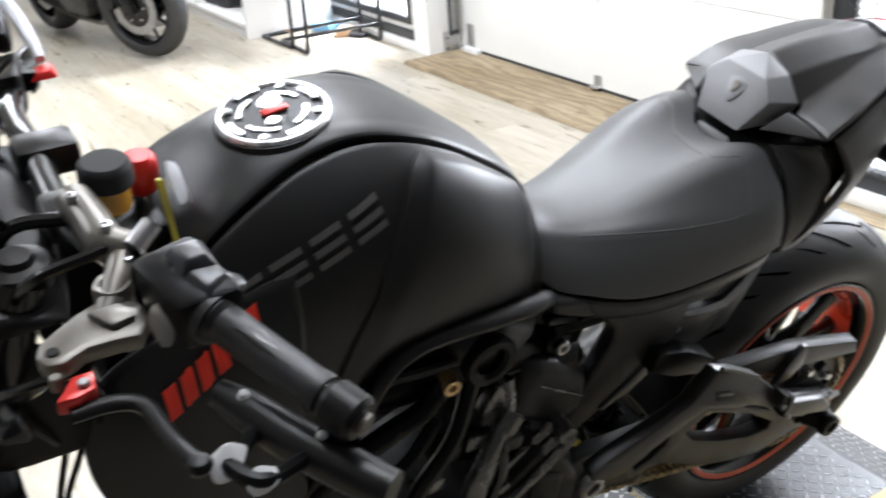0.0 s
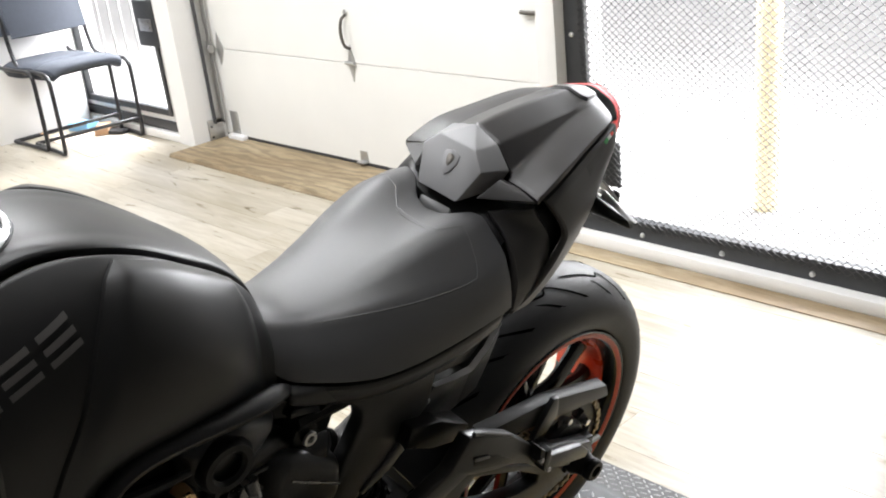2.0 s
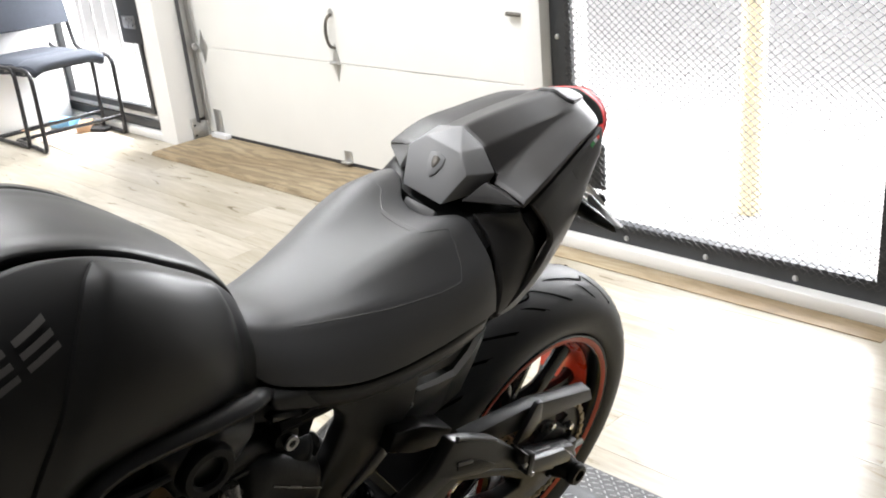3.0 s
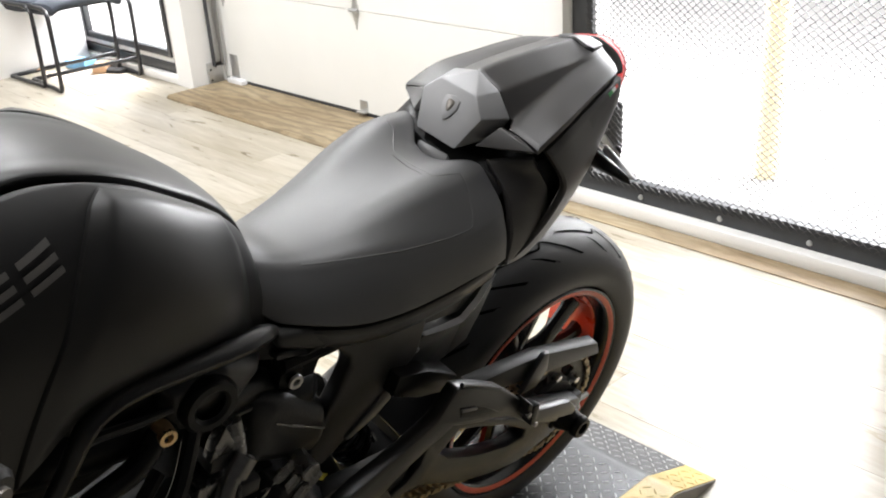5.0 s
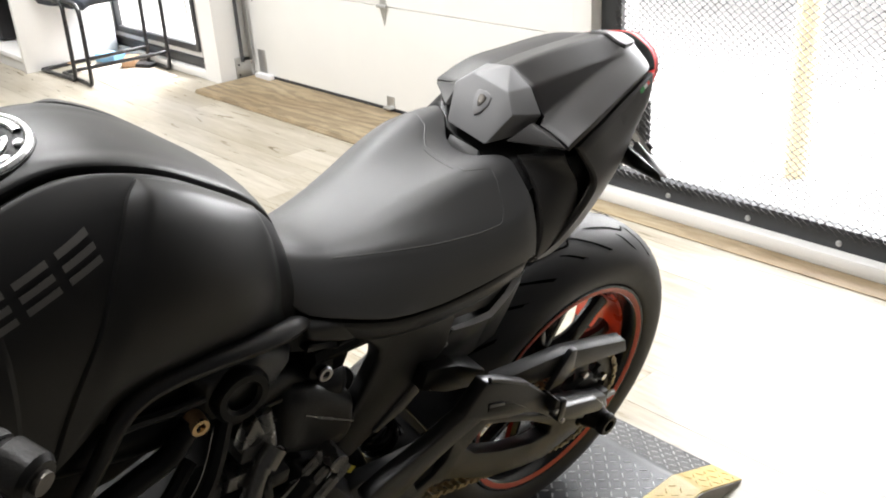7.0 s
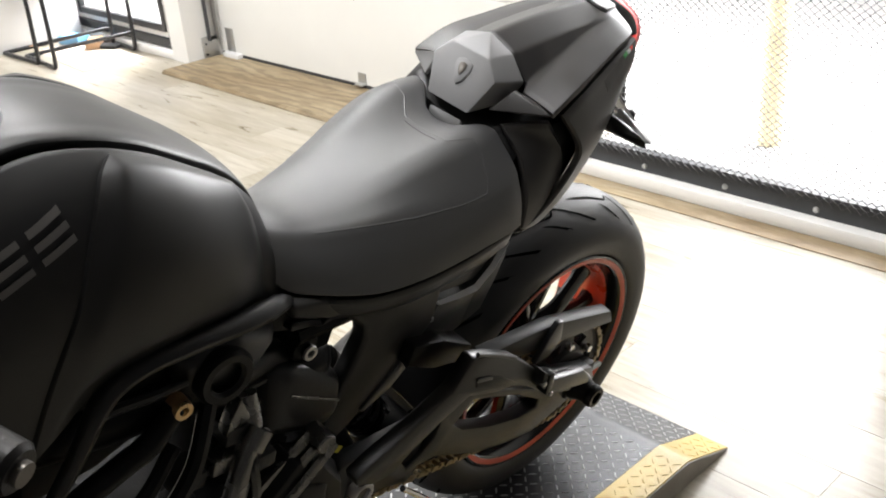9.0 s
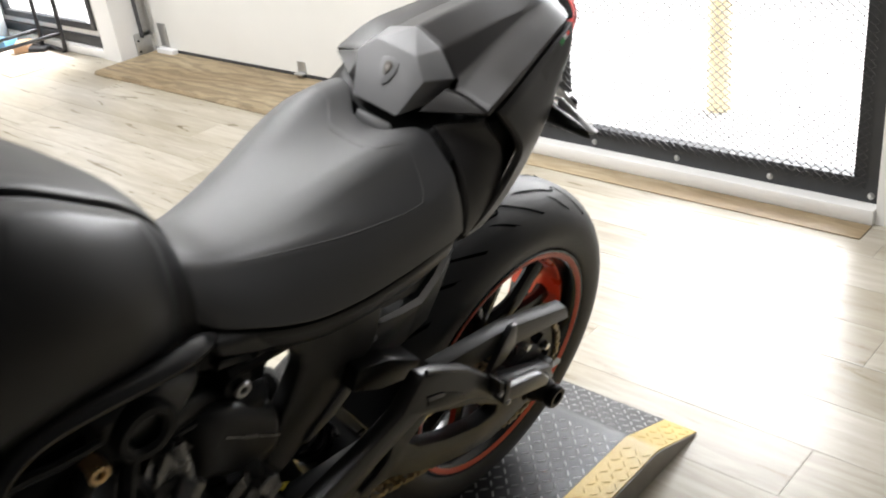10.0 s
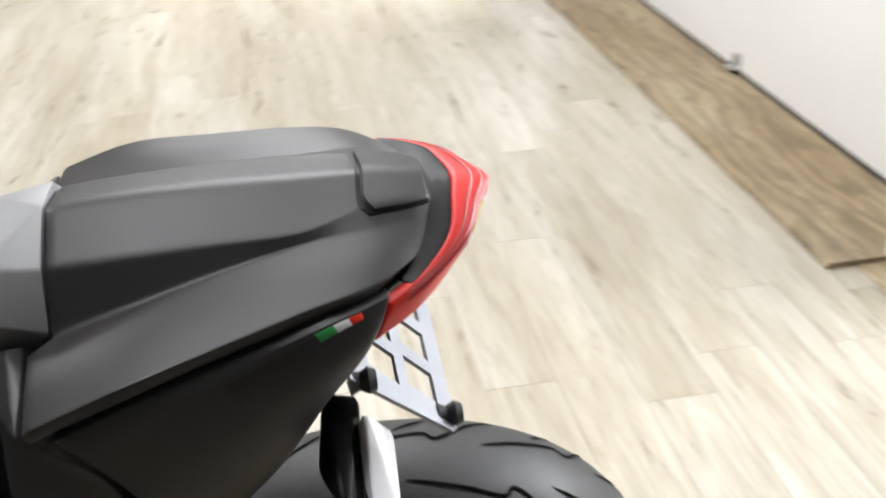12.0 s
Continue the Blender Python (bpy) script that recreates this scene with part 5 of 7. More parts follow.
def chain():
    R1, R2, C = 0.101, 0.036, np.array((-0.515, 0.075))
    d = np.linalg.norm(C)
    base = math.atan2(C[1], C[0])
    al = math.acos((R1 - R2) / d)
    pts = []
    for a in np.linspace(base + al, base - al + 2 * math.pi, 40):
        pts.append((R1 * math.cos(a), R1 * math.sin(a)))
    lowend = C + R2 * np.array((math.cos(base - al), math.sin(base - al)))
    p0 = np.array(pts[-1])
    pts += [tuple(p0 + (lowend - p0) * f - np.array((0, 0.022 * math.sin(math.pi * f)))) for f in np.linspace(0, 1, 26)[1:]]
    for a in np.linspace(base - al, base + al, 10)[1:]:
        pts.append(tuple(C + R2 * np.array((math.cos(a), math.sin(a)))))
    q0, q1 = np.array(pts[-1]), np.array(pts[0])
    pts += [tuple(q0 + (q1 - q0) * f) for f in np.linspace(0, 1, 26)[1:]]
    P = np.array(pts)
    seg = np.r_[0, np.cumsum(np.linalg.norm(np.diff(P, axis=0), axis=1))]
    n = int(seg[-1] / 0.0159)
    s = np.linspace(0, seg[-1], n, endpoint=False)
    X, Z = np.interp(s, seg, P[:, 0]), np.interp(s, seg, P[:, 1])
    bm = bmesh.new()
    for i in range(n):
        j = (i + 1) % n
        cx, cz, an = (X[i] + X[j]) / 2, (Z[i] + Z[j]) / 2, math.atan2(Z[j] - Z[i], X[j] - X[i])
        yo = 0.0075 if i % 2 else 0.0055
        for sgn in (-1, 1):
            o = slab([(-0.012, 0), (-0.009, 0.0055), (-0.003, 0.0042), (0.003, 0.0042), (0.009, 0.0055), (0.012, 0), (0.009, -0.0055), (0.003, -0.0042), (-0.003, -0.0042), (-0.009, -0.0055)], sgn * yo - 0.0008, sgn * yo + 0.0008)
            bmesh.ops.transform(o, matrix=Matrix.Translation((cx, SY, cz)) @ Matrix.Rotation(-an, 4, "Y"), verts=o.verts)
            join(bm, o)
        join(bm, tube([(X[i], SY - 0.0095, Z[i]), (X[i], SY + 0.0095, Z[i])], 0.0042, 6, smooth=False))
    o = bp("chain", bm, M_CHAIN, "oily steel drive chain")
    o["kind"] = "stuff"


chain()

# -- swingarm, guards, axle spool --
for s in (-1, 1):
    y = s * 0.124
    outer = [(0.052, 0.020), (-0.020, 0.026), (-0.083, 0.035), (-0.180, 0.092), (-0.268, 0.140), (-0.314, 0.143), (-0.360, 0.136), (-0.425, 0.143), (-0.500, 0.155), (-0.540, 0.140), (-0.545, 0.100), (-0.500, 0.060),
             (-0.426, 0.050), (-0.384, 0.030), (-0.362, 0.050), (-0.331, 0.046), (-0.231, -0.016), (-0.154, -0.046), (-0.090, -0.062), (-0.020, -0.050), (0.055, -0.030)]
    if s > 0:
        outer = [(0.052, 0.020), (-0.100, 0.026), (-0.300, 0.050), (-0.500, 0.090), (-0.520, 0.040), (-0.300, -0.020), (-0.100, -0.040), (0.055, -0.030)]
    window = [(-0.258, 0.118), (-0.296, 0.090), (-0.274, 0.066), (-0.210, 0.030), (-0.134, 0.000), (-0.090, -0.004), (-0.088, 0.012), (-0.153, 0.062), (-0.215, 0.096)]
    slot = [(-0.325, 0.118), (-0.360, 0.108), (-0.402, 0.094), (-0.388, 0.062), (-0.360, 0.072), (-0.335, 0.090)]
    arm = bp("swingarm", slab(outer, s * 0.100, s * 0.127, 0.0035, 2, (window, slot) if s < 0 else ()), M_SATIN, "satin black truss swingarm")
    bp("axle_block", box((-0.02, y - 0.010, -0.026), (0.05, y + 0.010, 0.024), 0.004), M_DKMETAL, "", arm)
    bp("adjuster_bolt", tube([(0.05, y, -0.004), (0.082, y, -0.006)], 0.005, 8, smooth=False), M_ALU, "", arm)
bp("swingarm_bridge", box((-0.42, -0.12, 0.04), (-0.34, 0.12, 0.115), 0.02), M_PLASTIC)
bp("pivot_bolt", lathe([(0.010, -0.134), (0.012, -0.142), (0.017, -0.143), (0.0195, -0.139), (0.021, -0.120)], 24, "y", (-0.482, 0, 0.092)), M_ALU, "pale alloy swingarm pivot cap")
bp("pivot_pin", disc(0.0118, -0.12, -0.1375, "y", (-0.482, 0, 0.092), 6, 0.001), M_ALUDARK)
for s in (-1, 1):
    sp = bp("axle_spool", lathe([(0, s * 0.170), (0.010, s * 0.170), (0.012, s * 0.178), (0.018, s * 0.178), (0.0205, s * 0.174), (0.021, s * 0.166), (0.019, s * 0.162), (0.022, s * 0.150), (0.027, s * 0.140), (0.028, s * 0.134), (0.022, s * 0.130)], 28, "y", (0.005, 0, -0.002)), M_PLASTIC, "black bobbin on the rear axle")
bp("chain_guard", hull([(x, y, z) for y, k in ((-0.112, 0.004), (-0.134, 0.0)) for x, z in ((0.056, 0.133 + k), (0.069, 0.104), (-0.085, 0.140), (-0.245, 0.179), (-0.262, 0.212 + k), (-0.106, 0.188 + k))], 0.002), M_COVERBLACK, "dark grey upper chain guard", None, 25)
bp("guard_fin", hull([(x, y, z) for y in (-0.146, -0.136) for x, z in ((-0.150, 0.140), (-0.128, 0.158), (-0.110, 0.202), (-0.098, 0.200), (-0.094, 0.162), (-0.115, 0.140))], 0.0015), M_GREYPL)
hug = grid_surface([[(0.315 * math.cos(radians(a)), y, 0.315 * math.sin(radians(a)) - 0.0006 * (y / 0.02) ** 2 * 1.2) for y in (-0.085, -0.055, 0, 0.055, 0.085)] for a in (142, 148, 154, 160, 166)])
bp("rear_hugger", panel(hug, (0, 4), (0, 4), 24, 18, 0.003, 0.004, 0.002, -1), M_PLASTIC, "black tyre hugger")

# -- passenger peg bracket --
BRACKET = [(-0.339, 0.284), (-0.300, 0.266), (-0.245, 0.231), (-0.204, 0.192), (-0.172, 0.157), (-0.154, 0.123), (-0.160, 0.112), (-0.203, 0.150), (-0.241, 0.174), (-0.274, 0.184), (-0.318, 0.204), (-0.336, 0.214),
           (-0.381, 0.199), (-0.436, 0.176), (-0.468, 0.157), (-0.500, 0.160), (-0.528, 0.176), (-0.532, 0.192), (-0.500, 0.204), (-0.425, 0.224), (-0.372, 0.243), (-0.354, 0.266)]
bracket = bp("peg_bracket", slab(BRACKET, -0.178, -0.154, 0.004, 2), M_SATIN, "satin black passenger footpeg bracket")
# pocket's dark as a black plate; the lit edges as paler grey strips
bp("bracket_pocket", slab([(-0.327, 0.240), (-0.277, 0.217), (-0.243, 0.187), (-0.255, 0.187), (-0.327, 0.226)], -0.1795, -0.1775, 0.0006), M_PLASTIC, "", bracket)
bp("pocket_lit_edge", hull([(x, y, z) for y in (-0.1815, -0.1785) for x, z in ((-0.329, 0.244), (-0.298, 0.231), (-0.297, 0.225), (-0.329, 0.237))], 0.0008), M_GREYPL, "", bracket)
bp("bracket_lit_edge", tube([(-0.330, -0.174, 0.2835), (-0.300, -0.174, 0.267), (-0.246, -0.174, 0.231)], 0.0036, 8), M_GREYPL, "", bracket)
bp("silencer_mount", hull([(x, y, z) for y in (-0.128, -0.080) for x, z in ((-0.400, 0.302), (-0.345, 0.284), (-0.285, 0.243), (-0.300, 0.222), (-0.360, 0.242), (-0.410, 0.272))], 0.003), M_PLASTIC, "black moulded mount behind the bracket", None, 25)
bp("peg_clevis", hull([(-0.196, y, z) for y in (-0.196, -0.170) for z in (0.160, 0.190)] + [(-0.166, y, z) for y in (-0.196, -0.170) for z in (0.124, 0.160)], 0.003), M_DKMETAL, "dark peg clevis", bracket)
bp("clevis_slot", box((-0.186, -0.1985, 0.140), (-0.174, -0.180, 0.178), 0.001), M_PLASTIC, "", bracket)
for x, z in ((-0.192, 0.164), (-0.170, 0.132)):
    bp("clevis_pin", disc(0.0042, -0.190, -0.1985, "y", (x, 0, z), 10, 0.001), M_ALU, "", bracket)
bp("folded_peg", hull([(x, y, z) for y in (-0.186, -0.168) for x, z in ((-0.178, 0.150), (-0.130, 0.132), (-0.070, 0.112), (-0.045, 0.085), (-0.052, 0.074), (-0.120, 0.098), (-0.170, 0.120))], 0.004), M_GREYPL, "grey folded passenger peg", bracket, 25)
bp("axle_carrier", hull([(x, y, z) for y in (-0.140, -0.112) for x, z in ((-0.090, 0.078), (-0.072, 0.040), (0.034, 0.024), (0.049, -0.009), (0.02, -0.02), (-0.06, 0.02))], 0.004), M_GREYPL, "grey alloy axle carrier", None, 25)

# -- subframe, side covers --
COVER = [(-0.580, 0.446), (-0.532, 0.432), (-0.480, 0.418), (-0.425, 0.408), (-0.344, 0.400), (-0.340, 0.345), (-0.349, 0.302), (-0.371, 0.284), (-0.394, 0.266), (-0.435, 0.237), (-0.480, 0.201), (-0.507, 0.186), (-0.527, 0.220),
         (-0.520, 0.241), (-0.488, 0.297), (-0.468, 0.336), (-0.470, 0.356), (-0.495, 0.384), (-0.555, 0.412), (-0.578, 0.425)]
bp("subframe_cover", slab(COVER, -0.107, -0.078, 0.007, 3), M_COVERBLACK, "satin black lower side cover")
bp("subframe_cover", slab(COVER, 0.078, 0.107, 0.007, 3), M_COVERBLACK, "satin black lower side cover")
bp("cover_recess", slab([(-0.560, 0.408), (-0.505, 0.382), (-0.488, 0.352), (-0.500, 0.320), (-0.560, 0.330)], -0.074, -0.066, 0.002), M_PLASTIC)
bp("grey_gusset", slab([(-0.404, 0.268), (-0.393, 0.248), (-0.420, 0.228), (-0.466, 0.212), (-0.471, 0.220), (-0.432, 0.246)], -0.110, -0.098, 0.002), M_GREYPL, "grey footrest gusset")
for s in (-1, 1):
    side = hull([(-0.341, s * 0.104, 0.326), (-0.308, s * 0.108, 0.323), (-0.276, s * 0.110, 0.322), (-0.277, s * 0.092, 0.248), (-0.352, s * 0.094, 0.256), (-0.384, s * 0.096, 0.238), (-0.368, s * 0.100, 0.272), (-0.33, s * 0.06, 0.32), (-0.28, s * 0.06, 0.32), (-0.30, s * 0.06, 0.24)], 0.002)
    join(side, hull([(-0.278, s * 0.110, 0.3215), (-0.250, s * 0.110, 0.342), (-0.220, s * 0.107, 0.375), (-0.213, s * 0.100, 0.376), (-0.208, s * 0.098, 0.346), (-0.222, s * 0.096, 0.302), (-0.240, s * 0.094, 0.262), (-0.278, s * 0.092, 0.248), (-0.28, s * 0.06, 0.32), (-0.23, s * 0.06, 0.36), (-0.28, s * 0.06, 0.25)], 0.002))
    bp("plate_holder_side", side, M_GREYPL, "dark grey plastic side piece before the wheel", None, 25)
    bp("upper_side_piece", hull([(-0.338, s * 0.100, 0.341), (-0.274, s * 0.1010, 0.334), (-0.248, s * 0.1010, 0.354), (-0.218, s * 0.099, 0.400), (-0.26, s * 0.100, 0.405), (-0.325, s * 0.098, 0.380), (-0.30, s * 0.07, 0.35), (-0.22, s * 0.07, 0.39)], 0.002), M_GREYPL, "grey plastic piece under the seat", None, 25)
    # the edge's highlight, painted in as a white strip
    edge = [(-0.340, 0.108, 0.329, 0.002), (-0.308, 0.1115, 0.326, 0.007), (-0.276, 0.1135, 0.325, 0.010), (-0.249, 0.1135, 0.346, 0.009), (-0.220, 0.1100, 0.380, 0.002)]
    strip = bmesh.new()
    for (xa, ya, za, wa), (xb, yb, zb, wb) in zip(edge, edge[1:]):
        join(strip, hull([(xa, s * ya, za), (xb, s * yb, zb), (xa, s * (ya - 0.0075), za + 0.55 * wa), (xb, s * (yb - 0.0075), zb + 0.55 * wb), (xa, s * (ya - 0.008), za - 0.006), (xb, s * (yb - 0.008), zb - 0.006)]))
    bp("edge_highlight", strip, M_WHITEPL, "highlight on the upper edge, painted as a white strip", None, 30)
bp("small_screw", disc(0.0045, -0.10, -0.107, "y", (-0.352, 0, 0.308), 10, 0.001), M_ALU)

# -- frame, engine --
fr = bp("frame_boss", lathe([(0, -0.128), (0.008, -0.128), (0.009, -0.122), (0.018, -0.120), (0.021, -0.112), (0.021, -0.07)], 22, "y", (-0.546, 0.030, 0.353)), M_PLASTIC, "black frame mounting boss")
bp("frame_bolt", lathe([(0.0045, -0.1265), (0.0055, -0.1305), (0.0095, -0.1305), (0.0105, -0.127)], 16, "y", (-0.546, 0.030, 0.353)), M_ALU, "", fr)
for s in (-1, 1):
    bp("frame_rail", tube([(-1.03, s * 0.05, 0.50), (-0.90, s * 0.10, 0.44), (-0.70, s * 0.100, 0.39), (-0.58, s * 0.068, 0.345), (-0.52, s * 0.055, 0.24), (-0.47, s * 0.070, 0.10)], [0.03, 0.026, 0.024, 0.022, 0.024, 0.028], 10), M_PLASTIC)
    bp("subframe_tube", tube([(-0.56, s * 0.085, 0.38), (-0.40, s * 0.09, 0.385), (-0.22, s * 0.08, 0.42)], 0.014, 8), M_PLASTIC)
bp("airbox", hull([(x, y, z) for x, z, w in ((-0.62, 0.45, 0.075), (-0.62, 0.39, 0.08), (-0.80, 0.48, 0.11), (-0.82, 0.36, 0.11), (-0.95, 0.46, 0.10), (-0.95, 0.34, 0.10)) for y in (-w, w)], 0.008), M_PLASTIC)
bp("throttle_cover", hull([(-0.735, -0.105, 0.465), (-0.66, -0.108, 0.475), (-0.595, -0.095, 0.432), (-0.60, -0.093, 0.395), (-0.66, -0.106, 0.378), (-0.73, -0.105, 0.385), (-0.72, -0.128, 0.450), (-0.66, -0.130, 0.455), (-0.612, -0.118, 0.425), (-0.66, -0.127, 0.392), (-0.715, -0.126, 0.398)], 0.006), M_SATIN, "black throttle body cover")
bp("cover_ring", lathe([(0.018, -0.136), (0.022, -0.140), (0.030, -0.140), (0.034, -0.134), (0.034, -0.12)], 28, "y", (-0.684, 0, 0.424)), M_PLASTIC)
hose = bp("coolant_hose", tube([(-0.745, -0.138, 0.424), (-0.775, -0.143, 0.398), (-0.815, -0.146, 0.388), (-0.87, -0.146, 0.365), (-0.93, -0.14, 0.31)], 0.0125, 10), M_PLASTIC, "black coolant hose")
bp("hose_bolt", lathe([(0.004, -0.002), (0.0055, -0.007), (0.010, -0.007), (0.0115, 0.004), (0.0115, 0.012)], 16, "y", (-0.7425, -0.145, 0.4255)), M_BRASS, "gold coloured hose bolt", hose)
bp("hose", tube([(-0.70, -0.125, 0.39), (-0.735, -0.15, 0.34), (-0.775, -0.155, 0.29), (-0.80, -0.15, 0.22)], 0.010, 8), M_PLASTIC)
bp("hose", tube([(-0.662, -0.13, 0.33), (-0.668, -0.158, 0.29), (-0.672, -0.162, 0.24), (-0.69, -0.15, 0.16)], 0.007, 8), M_RIM)
bp("hose", tube([(-0.745, -0.13, 0.36), (-0.80, -0.152, 0.33), (-0.87, -0.152, 0.30), (-0.95, -0.13, 0.28)], 0.009, 8), M_PLASTIC)
bp("crankcase", hull([(x, y, z) for x, z, w in ((-0.50, 0.19, 0.09), (-0.47, 0.02, 0.10), (-0.55, -0.10, 0.11), (-0.85, -0.12, 0.11), (-0.93, 0.0, 0.11), (-0.90, 0.14, 0.10), (-0.66, 0.22, 0.10)) for y in (-w, w)], 0.012), M_ENGINE, "dark cast engine case")
bp("rear_cylinder", hull([(x, y, z) for x, z in ((-0.70, 0.20), (-0.56, 0.18), (-0.58, 0.37), (-0.70, 0.38)) for y in (-0.085, 0.085)], 0.012), M_ENGINE)
bp("front_cylinder", hull([(x, y, z) for x, z in ((-0.86, 0.10), (-0.80, 0.24), (-1.00, 0.30), (-1.05, 0.16)) for y in (-0.085, 0.085)], 0.012), M_ENGINE)
for k in range(6):
    bp("cooling_fin", slab([(-0.705 + 0.004 * k, 0.215 + 0.026 * k), (-0.575 - 0.002 * k, 0.20 + 0.028 * k), (-0.575 - 0.002 * k, 0.206 + 0.028 * k), (-0.705 + 0.004 * k, 0.221 + 0.026 * k)], -0.098, -0.080, 0.0012), M_ENGINE)
bp("cylinder_cover", hull([(x, -0.100, z) for x, z in ((-0.616, 0.313), (-0.605, 0.352), (-0.582, 0.356), (-0.547, 0.333), (-0.500, 0.292), (-0.500, 0.251), (-0.514, 0.217), (-0.561, 0.232), (-0.618, 0.262))] + [(x, -0.112, z) for x, z in ((-0.602, 0.312), (-0.585, 0.338), (-0.550, 0.318), (-0.512, 0.282), (-0.512, 0.252), (-0.560, 0.248), (-0.600, 0.272))]
   + [(x, -0.06, z) for x, z in ((-0.62, 0.36), (-0.50, 0.30), (-0.50, 0.21), (-0.62, 0.25))], 0.006), M_ENGINE, "dark smooth cylinder cover", None, 25)
# highlight along the cover's rib, drawn as a thin alloy line
bp("rib_highlight", tube([(-0.584, -0.1125, 0.318), (-0.557, -0.1125, 0.298), (-0.510, -0.1125, 0.266)], 0.0018, 6), M_CASE)
bp("sensor_fitting", hull([(x, y, z) for y in (-0.140, -0.122) for x, z in ((-0.668, 0.386), (-0.656, 0.352), (-0.672, 0.338), (-0.690, 0.342), (-0.682, 0.364))], 0.003), M_CASE, "dull alloy fitting", None, 25)
bp("sprocket_cover", hull([(-0.645, -0.105, 0.205), (-0.60, -0.105, 0.250), (-0.540, -0.105, 0.205), (-0.505, -0.105, 0.15), (-0.50, -0.105, 0.05), (-0.60, -0.105, 0.0), (-0.66, -0.105, 0.08),
                           (-0.630, -0.140, 0.195), (-0.59, -0.140, 0.228), (-0.548, -0.140, 0.19), (-0.518, -0.138, 0.14), (-0.515, -0.138, 0.06), (-0.60, -0.140, 0.02), (-0.645, -0.140, 0.08)], 0.006), M_PLASTIC, "black front sprocket cover", None, 25)
bp("sprocket_cover_rib", hull([(-0.60, -0.1405, 0.20), (-0.545, -0.1405, 0.165), (-0.55, -0.1405, 0.11), (-0.605, -0.1405, 0.13), (-0.59, -0.147, 0.185), (-0.555, -0.147, 0.16), (-0.558, -0.147, 0.12), (-0.598, -0.147, 0.135)], 0.003), M_PLASTIC)
bp("stator_cover", lathe([(0, -0.165), (0.055, -0.165), (0.075, -0.158), (0.082, -0.140), (0.085, -0.10)], 40, "y", (-0.76, 0, 0.045)), M_ENGINE, "dark cast stator cover")
for k in range(7):
    a = 2 * math.pi * k / 7
    bp("case_screw", disc(0.006, -0.14, -0.152, "y", (-0.76 + 0.088 * math.cos(a), 0, 0.045 + 0.088 * math.sin(a)), 8, 0.001), M_ALU)
bp("water_pump", lathe([(0, -0.155), (0.028, -0.153), (0.038, -0.142), (0.040, -0.10)], 28, "y", (-0.695, 0, 0.185)), M_ENGINE)
bp("pump_elbow", tube([(-0.695, -0.15, 0.20), (-0.70, -0.155, 0.235), (-0.68, -0.15, 0.285), (-0.655, -0.135, 0.33), (-0.65, -0.12, 0.37)], [0.016, 0.015, 0.013, 0.013, 0.012], 10), M_CASE, "dull alloy water elbow")
bp("elbow_clamp", tube([(-0.665, -0.146, 0.318), (-0.648, -0.142, 0.335)], 0.017, 12, smooth=False), M_CASE)
for k, (x, z) in enumerate(((-0.672, 0.335), (-0.690, 0.300), (-0.735, 0.300), (-0.755, 0.255), (-0.645, 0.270))):
    bp("engine_lug", hull([(x + dx, y, z + dz) for dx, dz in ((-0.02, -0.008), (0.018, -0.012), (0.022, 0.010), (-0.015, 0.014)) for y in (-0.142, -0.10)], 0.004), (M_ENGINE, M_CASE)[k % 2])
for k in range(3):
    bp("alloy_pipe", tube([(-0.655 + 0.012 * k, -0.118 - 0.012 * k, 0.185 - 0.010 * k), (-0.60 + 0.012 * k, -0.122 - 0.010 * k, 0.225 - 0.010 * k), (-0.553 + 0.010 * k, -0.118 - 0.008 * k, 0.246 - 0.012 * k)], 0.0075, 8), M_CASE, "dull alloy pipe")
bp("pipe_union", disc(0.014, -0.11, -0.145, "y", (-0.552, 0, 0.240), 14), M_CASE)
bp("yellow_tag", hull([(-0.535, -0.128, 0.204), (-0.522, -0.130, 0.192), (-0.512, -0.128, 0.197), (-0.520, -0.127, 0.203)]), M_TAG, "small yellow tag")
bp("tank_link", hull([(-0.58, -0.085, 0.35), (-0.50, -0.080, 0.335), (-0.495, -0.080, 0.30), (-0.56, -0.085, 0.28), (-0.62, -0.09, 0.33), (-0.58, -0.105, 0.335), (-0.52, -0.10, 0.325), (-0.52, -0.10, 0.30), (-0.57, -0.105, 0.29)], 0.006), M_PLASTIC)
bp("shock_body", tube([(-0.47, -0.03, 0.25), (-0.36, -0.03, 0.05)], 0.022, 14, smooth=False), M_DKMETAL)
th = np.linspace(0, 9 * 2 * math.pi, 160)
ax0, ax1 = np.array((-0.455, -0.045, 0.205)), np.array((-0.345, -0.045, 0.02))
dd = (ax1 - ax0) / np.linalg.norm(ax1 - ax0)
e1 = np.cross(dd, (0, 1, 0))
e2 = np.cross(dd, e1)
bp("shock_spring", tube([tuple(ax0 + (ax1 - ax0) * (t / th[-1]) + 0.030 * (math.cos(t) * e1 + math.sin(t) * e2)) for t in th], 0.005, 7, smooth=False), M_RIM, "black shock spring")
bp("side_stand", tube([(-0.545, -0.125, -0.045), (-0.50, -0.165, -0.12), (-0.44, -0.215, -0.225), (-0.425, -0.228, -0.2535)], [0.013, 0.011, 0.010, 0.010], 10), M_ALUDARK, "steel side stand, folded out")
bp("stand_foot", hull([(-0.46, -0.25, -0.258), (-0.40, -0.25, -0.258), (-0.40, -0.20, -0.2455), (-0.46, -0.20, -0.2455), (-0.45, -0.24, -0.247), (-0.41, -0.24, -0.247), (-0.41, -0.21, -0.239), (-0.45, -0.21, -0.239)], 0.002), M_DKMETAL)
